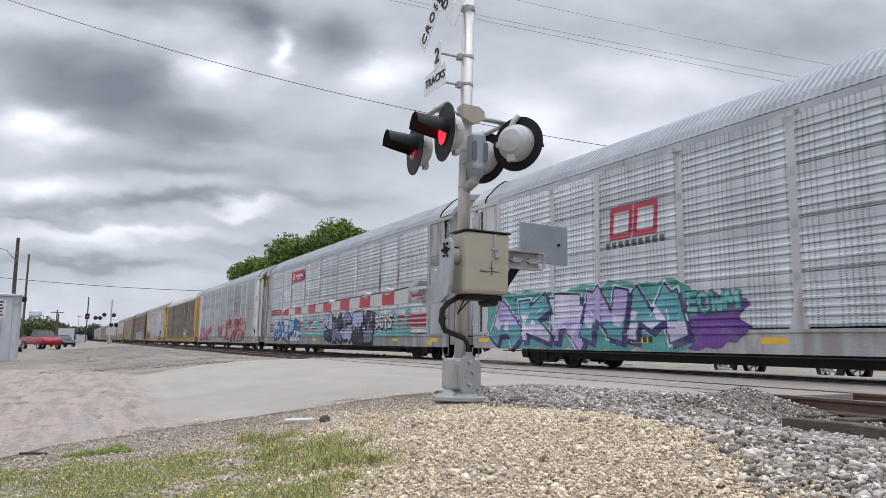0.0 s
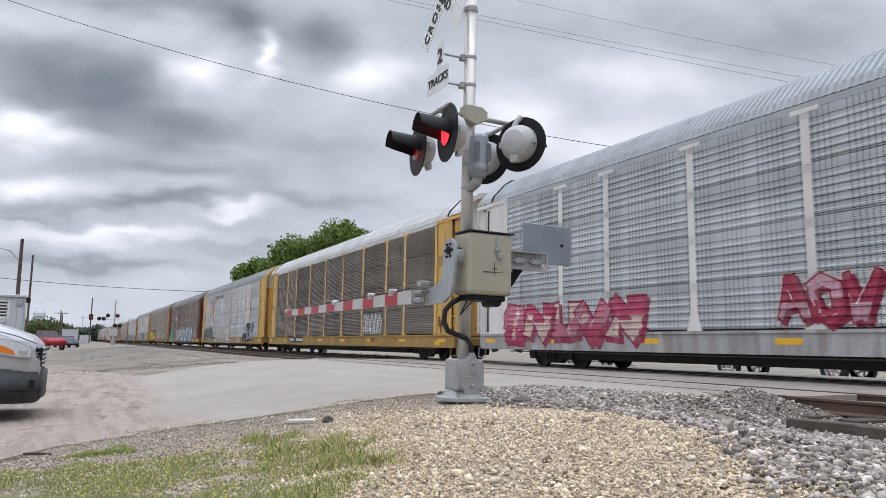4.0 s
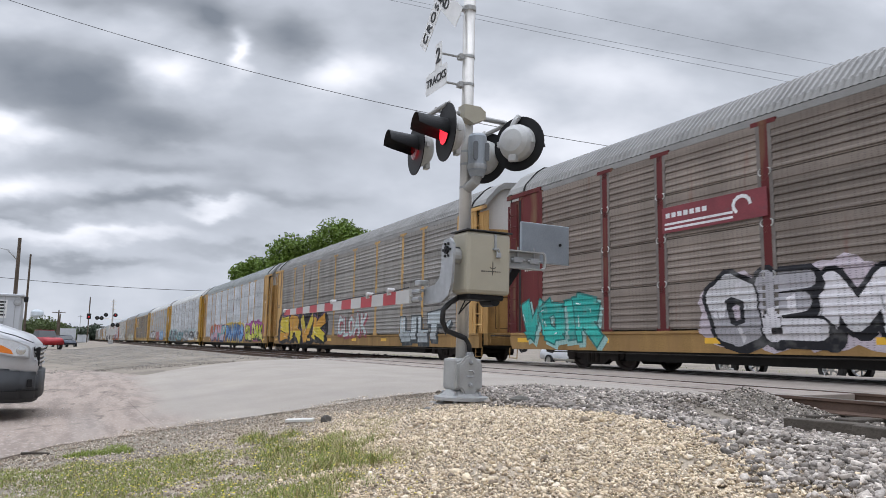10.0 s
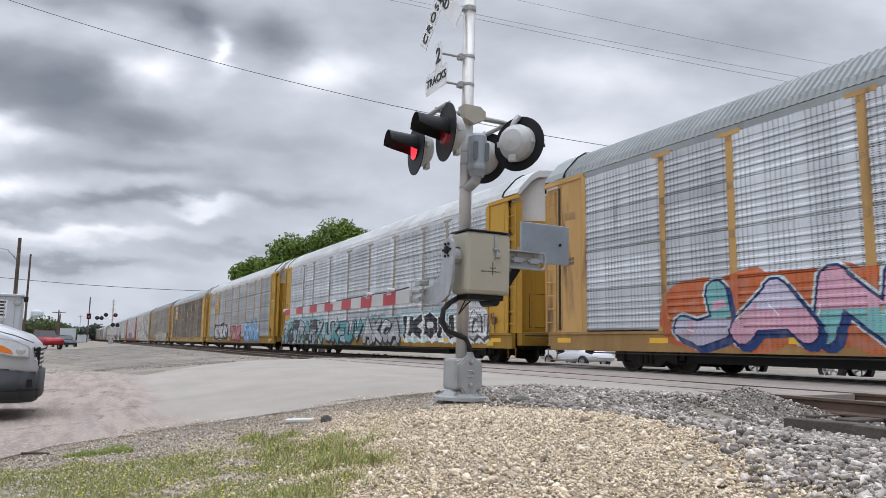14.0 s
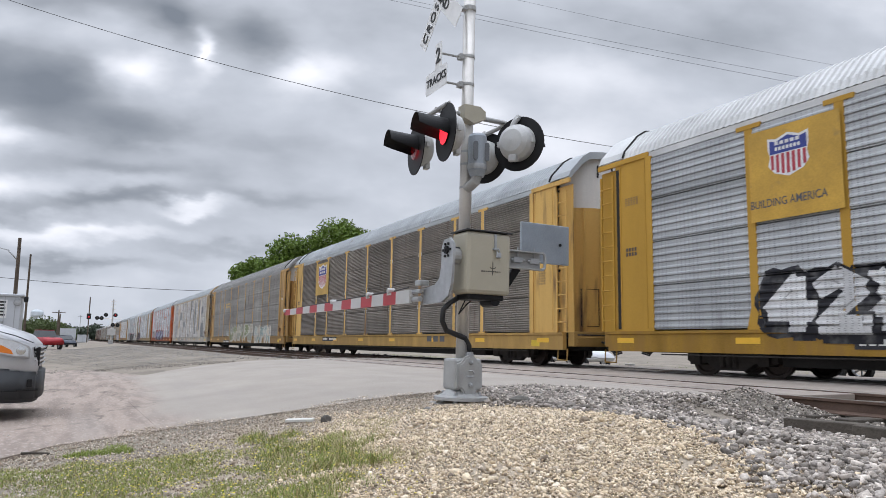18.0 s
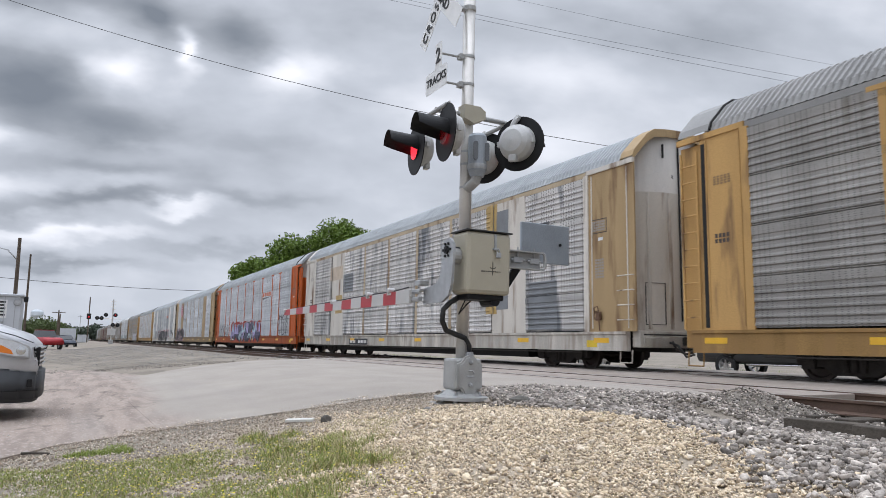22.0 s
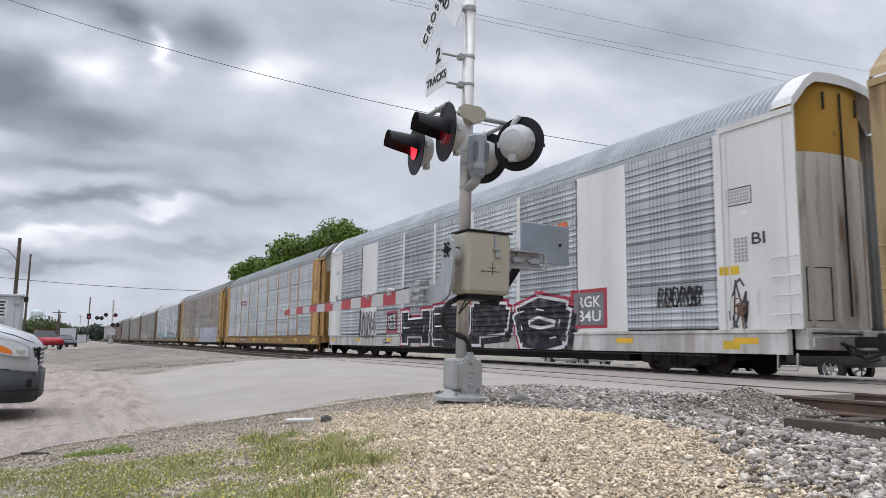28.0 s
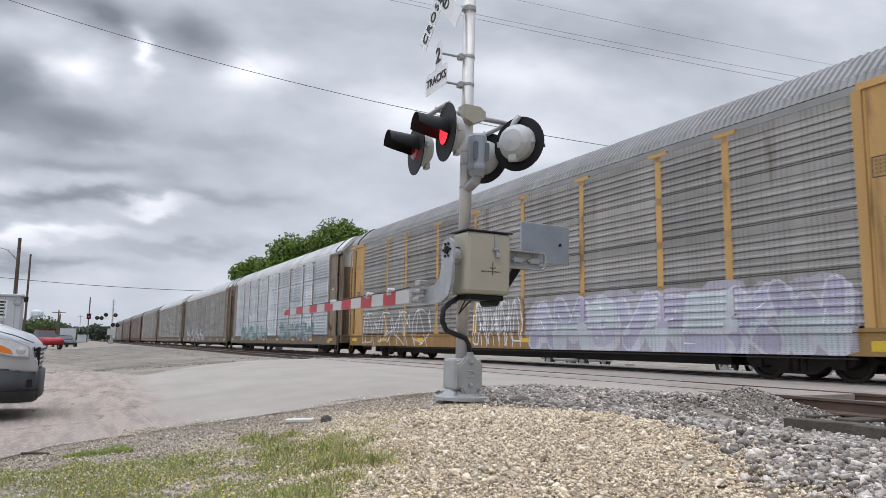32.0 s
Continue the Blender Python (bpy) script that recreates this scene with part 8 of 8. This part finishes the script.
stones("pale_verge_gravel", [(-8.4, 0.6), (-8.6, 2.5), (-8.8, 3.6), (-8.7, 4.9), (-6.3, 4.4), (-6.2, 3.2), (-4.9, 2.2), (-3.0, 1.6), (-2.6, 0.4), (-4.2, -0.6), (-6.6, -1.2), (-7.3, -0.7), (-7.9, 0.0)], 30000, 0.0085,
       VERGE, "pale grey gravel on the road verge", 3, 0.28, mound, True, 0.006)
stones("ballast", [(-8.7, 4.5), (-9.0, 6.1), (-7.0, 7.1), (-5.6, 7.6), (-1.0, 7.8), (-0.2, 6.0), (-0.4, 3.2), (-1.4, 2.0), (-2.7, 3.2), (-3.7, 3.85), (-5.2, 4.05), (-6.3, 3.8), (-8.0, 4.1)], 52000, 0.0150, GREY, "grey crushed-stone railway ballast", 4, 0.5, mound, False, 0.022,
       ((-5.75, 4.75, 0.5, 0.16), (-5.6, 6.5, 0.7, 0.22)))
HEAP = [(-6.7, 6.8), (-6.6, 7.9), (-4.6, 8.0), (-3.4, 7.75), (-3.6, 7.1), (-5.0, 6.8)]


def heap(x, y):
    """Dirt and stones spilt over the end of the crossing surface."""
    return 0.15 * np.exp(-((x + 5.85) / 0.62) ** 4 - ((y - 7.60) / 0.40) ** 2)


def heap_sheet():
    bm = B()
    xs, ys = np.arange(-6.9, -3.6, 0.08), np.arange(6.7, 8.0, 0.06)
    rows = []
    for y in ys:
        yy = np.full(len(xs), y)
        z = GZ(xs, yy) + bumps(xs, yy) + heap(xs, yy) - 0.02 + np.array([0.02 * noise.noise((a * 5, y * 5, 2)) for a in xs])
        rows.append([bm.verts.new((float(x), float(y), float(q))) for x, q in zip(xs, z)])
    for a, b in zip(rows, rows[1:]):
        for k in range(len(xs) - 1):
            bm.faces.new((a[k], a[k + 1], b[k + 1], b[k]))
    ob = new("ground_heap", finish(bm, "ground_heap", mat("heap_dirt", (0.25, 0.22, 0.185), 0.95, 0, 0.3, 5.0, 0.8, 70.0, (0.13, 0.11, 0.09), 0.55), True))
    tagged(ob, "grey dirt and stones spilt beside the rail", "ground", kind="structure")


heap_sheet()
stones("spilt_gravel", HEAP, 4500, 0.010, GREY, "small grey stones spilt over the crossing edge", 14, 0.25, heap, False, 0.012)
stones("track_ballast", [(-90, 7.2), (-90, 15.5), (-26.4, 15.5), (-26.4, 7.2)], 14000, 0.04, [(0.08, 0.066, 0.057), (0.13, 0.112, 0.10), (0.05, 0.042, 0.037), (0.19, 0.17, 0.155), (0.10, 0.076, 0.06)], "brown-grey railway ballast between the far ties", 5)
stones("yard_gravel", [(-23.0, 0.4), (-21.6, 4.4), (-25.0, 7.4), (-80, 7.4), (-80, -3.0), (-36, -2.0)], 26000, 0.015, [(0.18, 0.17, 0.16), (0.31, 0.295, 0.28), (0.40, 0.385, 0.37), (0.24, 0.225, 0.21), (0.12, 0.113, 0.107)], "grey-brown gravel of the railway yard", 6, 3.0, None, True)
stones("road_grit", [(-7.2, -0.9), (-8.0, 0.3), (-12, 0.7), (-18, 1.2), (-24, 0.4), (-22, -6), (-5, -6)], 5000, 0.0085, [(0.3, 0.26, 0.23), (0.48, 0.44, 0.4), (0.22, 0.19, 0.17)], "loose grit on the old road", 7, 0.5, None, True)
# dark stones in a loose row along the far edge of the pavement
stones("edge_stones", [(-26.5, -0.6), (-25.4, 0.9), (-23.0, 4.6), (-21.2, 4.6), (-22.8, 0.9), (-23.4, -0.9)], 900, 0.016, GREY[:4], "dark stones along the worn pavement edge", 8, 0.3)


def grass(name, poly, count, tall, seed, colours, label, thin=None, lift=None):
    rng = np.random.default_rng(seed)
    lo, hi = np.min(poly, 0), np.max(poly, 0)
    x, y = rng.uniform(lo[0], hi[0], count * 4), rng.uniform(lo[1], hi[1], count * 4)
    k = inside(poly, x, y)
    patch = np.array([noise.noise((a * 1.3, b * 1.3, 11)) + 0.6 * noise.noise((a * 3.7, b * 3.7, 5)) for a, b in zip(x, y)])
    k &= patch + 0.35 * rng.random(len(x)) - 0.7 * np.clip(1 - border(poly, x, y) / 0.5, 0, 1) > (thin if thin is not None else 0.1)
    x, y, patch = x[k][:count], y[k][:count], patch[k][:count]
    n = len(x)
    z = GZ(x, y) + bumps(x, y) + (lift(x, y) if lift else 0)
    h = tall * np.exp(rng.normal(0, 0.35, n)) * (0.7 + 0.5 * np.clip(patch, 0, 1))
    a = rng.uniform(0, 2 * math.pi, n)
    lean = rng.uniform(0.2, 1.3, n) * h
    w = (0.0010 + 0.0013 * rng.random(n)) * (1 + tall * 5)
    ux, uy = np.cos(a), np.sin(a)
    V = np.stack([np.stack((x - uy * w, y + ux * w, z), 1), np.stack((x + uy * w, y - ux * w, z), 1),
                  np.stack((x + ux * lean * 0.35 + uy * w * 0.8, y + uy * lean * 0.35 - ux * w * 0.8, z + h * 0.6), 1),
                  np.stack((x + ux * lean * 0.35 - uy * w * 0.8, y + uy * lean * 0.35 + ux * w * 0.8, z + h * 0.6), 1),
                  np.stack((x + ux * lean, y + uy * lean, z + h), 1)], 1).reshape(-1, 3)
    i = np.arange(n)[:, None] * 5
    faces = np.concatenate((i + np.array([[0, 1, 2]]), i + np.array([[0, 2, 3]]), i + np.array([[3, 2, 4]])), 0)
    me = fast_mesh(name, V, faces)
    me.materials.append(island_mat(name + "_blade", colours, 0.6))
    return tagged(new(name, me), label, "grass", kind="stuff")


GREEN = [(0.20, 0.26, 0.035), (0.28, 0.33, 0.055), (0.12, 0.175, 0.025), (0.37, 0.37, 0.10), (0.24, 0.29, 0.045)]
DRY = [(0.52, 0.42, 0.21), (0.40, 0.34, 0.14), (0.56, 0.48, 0.27), (0.30, 0.29, 0.10)]
LAWN = [(-6.9, -0.9), (-6.7, -0.1), (-6.75, 0.7), (-6.6, 1.5), (-6.0, 2.0), (-5.2, 2.0), (-4.2, 1.8), (-3.2, 1.5), (-2.4, 0.1), (-3.0, -1.0)]
TUFTS = [(-6.7, 1.0), (-6.5, 2.1), (-5.6, 2.4), (-4.4, 1.95), (-3.4, 1.7), (-3.2, 1.0), (-4.0, 0.7), (-5.4, 0.8)]
grass("grass", LAWN, 80000, 0.024, 1, GREEN + DRY[:2], "patchy yellow-green grass with weeds", -0.12, mound)
grass("moss_patch", [(-7.35, -0.05), (-7.3, 0.55), (-6.75, 0.8), (-6.45, 0.4), (-6.8, -0.05)], 4000, 0.03, 5, GREEN[:3], "small green patch of grass at the verge", 0.0)
grass("tall_grass", TUFTS, 9000, 0.048, 2, GREEN[:3] + DRY[:2], "taller tufts of green grass", 0.10, mound)
grass("dry_grass", [(-7.2, 2.0), (-6.8, 2.9), (-5.6, 3.0), (-4.2, 2.2), (-3.2, 1.5), (-5.0, 1.1)], 4500, 0.036, 3, DRY, "dry straw-coloured grass in the gravel", 0.05, mound)
grass("gravel_weeds", CREAM, 700, 0.035, 4, GREEN[:2] + DRY, "sparse weeds in the cream gravel", 0.5, mound)
# yellow flowers among the grass
rng = np.random.default_rng(9)
bm = B()
for _ in range(900):
    x, y = rng.uniform(-6.5, -3.4), rng.uniform(0.0, 1.9)
    z = ground_z(x, y) + float(mound(x, y)) + 0.02 + rng.uniform(0.0, 0.04)
    s = rng.uniform(0.004, 0.009)
    for k in range(3):
        a = rng.uniform(0, math.pi)
        bm.faces.new([bm.verts.new((x + s * math.cos(a + q), y + s * math.sin(a + q), z + 0.002 * k)) for q in (0, 1.57, 3.14, 4.71)])
tagged(new("yellow_flowers", finish(bm, "yellow_flowers", mat("petal", (0.70, 0.58, 0.02), 0.6))), "tiny yellow flowers in the grass", "flowers", kind="stuff")


def rock(x, y, r, colour, label, squash=0.6, dz=0.0):
    g = random.Random(int(x * 100))
    bm = B()
    bmesh.ops.create_icosphere(bm, subdivisions=2, radius=r)
    for v in bm.verts:
        v.co *= 1 + 0.22 * noise.noise(v.co * (2.2 / r) + Vector((x, y, 0)))
        v.co.z *= squash
    return tagged(new("rock", finish(bm, "rock", mat("rock_%.2f" % colour[0], colour, 0.9, 0, 0.3, 8, 0.4, 60.0))), label, "rock")


for x, y, r, c, sq, label in ((-6.86, 2.30, 0.055, (0.10, 0.09, 0.08), 1.1, "dark stone beside a white board"), (-6.35, 4.25, 0.13, (0.13, 0.12, 0.105), 0.5, "flat dark stone at the mast base"),
                              (-3.55, 4.95, 0.06, (0.5, 0.49, 0.48), 0.6, "white stone in the ballast"), (-6.62, 3.3, 0.045, (0.3, 0.28, 0.26), 0.7, "grey stone in the gravel")):
    o = rock(x, y, r, c, label, sq)
    o.location = (x, y, ground_z(x, y) + float(mound(x, y)) - 0.03 + r * sq * 0.55)
b = new("broken_board", finish(box(B(), -0.14, 0.14, -0.045, 0.045, -0.014, 0.014, 0.004), "broken_board", mat("white_board", (0.62, 0.60, 0.56), 0.8, 0, 0.15, 6, 0.2)))
b.matrix_basis = pose(-7.08, 2.10, ground_z(-7.08, 2.1) + float(mound(-7.08, 2.1)) + 0.022, 4, -3, 55)
tagged(b, "broken piece of white board on the gravel", "board")
s = new("dark_stick", finish(tube(B(), [(-0.12, 0, 0), (0, 0.01, 0.006), (0.13, 0, 0.0)], 0.012, 7), "dark_stick", M_TIE))
s.matrix_basis = pose(-7.3, -0.2, ground_z(-7.3, -0.2) + 0.0, 0, 0, 62)
tagged(s, "short dark stick on the road edge", "stick")
# timber blocks and a plate by the rail end
for k, (x, y, w, a) in enumerate(((-4.40, 6.42, 0.36, 12), (-3.72, 6.35, 0.34, -6))):
    o = new("timber_block", finish(box(B(), -w, w, -0.09, 0.09, -0.12, 0.10, 0.012), "timber_block", M_TIE))
    o.matrix_basis = pose(x, y, ground_z(x, y) + 0.02, 0, 0, a)
    tagged(o, "dark creosoted timber block beside the rail", "timber")
# two white markers and grass beyond the far track
for x, y, w in ((-15.5, 18.0, 0.22), (-19.8, 18.0, 0.2)):
    o = new("white_marker", finish(box(B(), -w, w, -0.06, 0.06, 0.0, 0.16, 0.01), "white_marker", M_GWHITE))
    o.matrix_basis = pose(x, y, ground_z(x, y) - 0.02)
    tagged(o, "low white marker block beyond the tracks", "marker")
grass("far_verge_grass", [(-60, 23), (-60, 27), (-6, 27), (-6, 23)], 6000, 0.22, 8, GREEN[:3], "green verge beyond the tracks", -0.5)

# ---- what moves ----
def motions():
    times = [0.0] + [2.0 * i for i in range(1, 17)]
    for car, i in CARS:
        walk(car, [(t, pose(car_x(i, t), TRACKS[1], RAIL_Z)) for t in times])
    for w, i, x in WHEELS:
        seen = [k for k in range(0, 961) if -22 < car_x(i, k / 30) + w.parent.location.x + x < 2]
        if not seen:
            continue
        rows = [(0.0, pose(x, 0, 0.362))] if seen[0] > 0 else []
        turn = 0.0
        for a, k in enumerate(seen):
            rows.append((k / 30, Matrix.Translation((x, 0, 0.362)) @ Matrix.Rotation(turn, 4, "Y")))
            turn += (leading((k + 1) / 30) - leading(k / 30)) / 0.362
        if seen[-1] < 960:
            rows.append((32.0, rows[-1][1]))
        walk(w, rows)
    # the van rolls up and stops
    stop = (-11.25, -0.28, -0.455)
    walk(VAN, [(s, pose(stop[0], stop[1] + d, stop[2])) for s, d in ((0.0, -2.9), (0.3, -1.7), (0.6, -0.88), (0.8, -0.5), (1.0, -0.24), (1.2, -0.09), (1.45, 0.0), (1.7, 0.0), (32.0, 0.0))])
    # the lamps flash in turn
    period, first = 1.176, 5.94
    for d, lens, facing, x in LAMPS:
        home = lens.matrix_basis.copy()
        lit_from = first if (x > 0) == (facing < 0) else first + period / 2
        turn = 180.0 if ((0.15 - lit_from) % period) < period / 2 else 0.0
        rows = [(0.0, home @ pose(0, 0, 0, 0, 0, turn))]
        change = lit_from - 20 * period
        while change < 31.9:
            if change > 0.15:
                for k, q in enumerate((0, 60, 120, 180)):
                    rows.append((round(change * 30) / 30 + (k - 1) / 30, home @ pose(0, 0, 0, 0, 0, turn + q)))
                turn += 180.0
            change += period / 2
        rows.append((32.0, home @ pose(0, 0, 0, 0, 0, turn)))
        walk(lens, rows)
    walk(cloud, [(0.0, pose(0, 0, 0)), (32.0, pose(-5.2 * 32, -10.0 * 32, 0))])


motions()
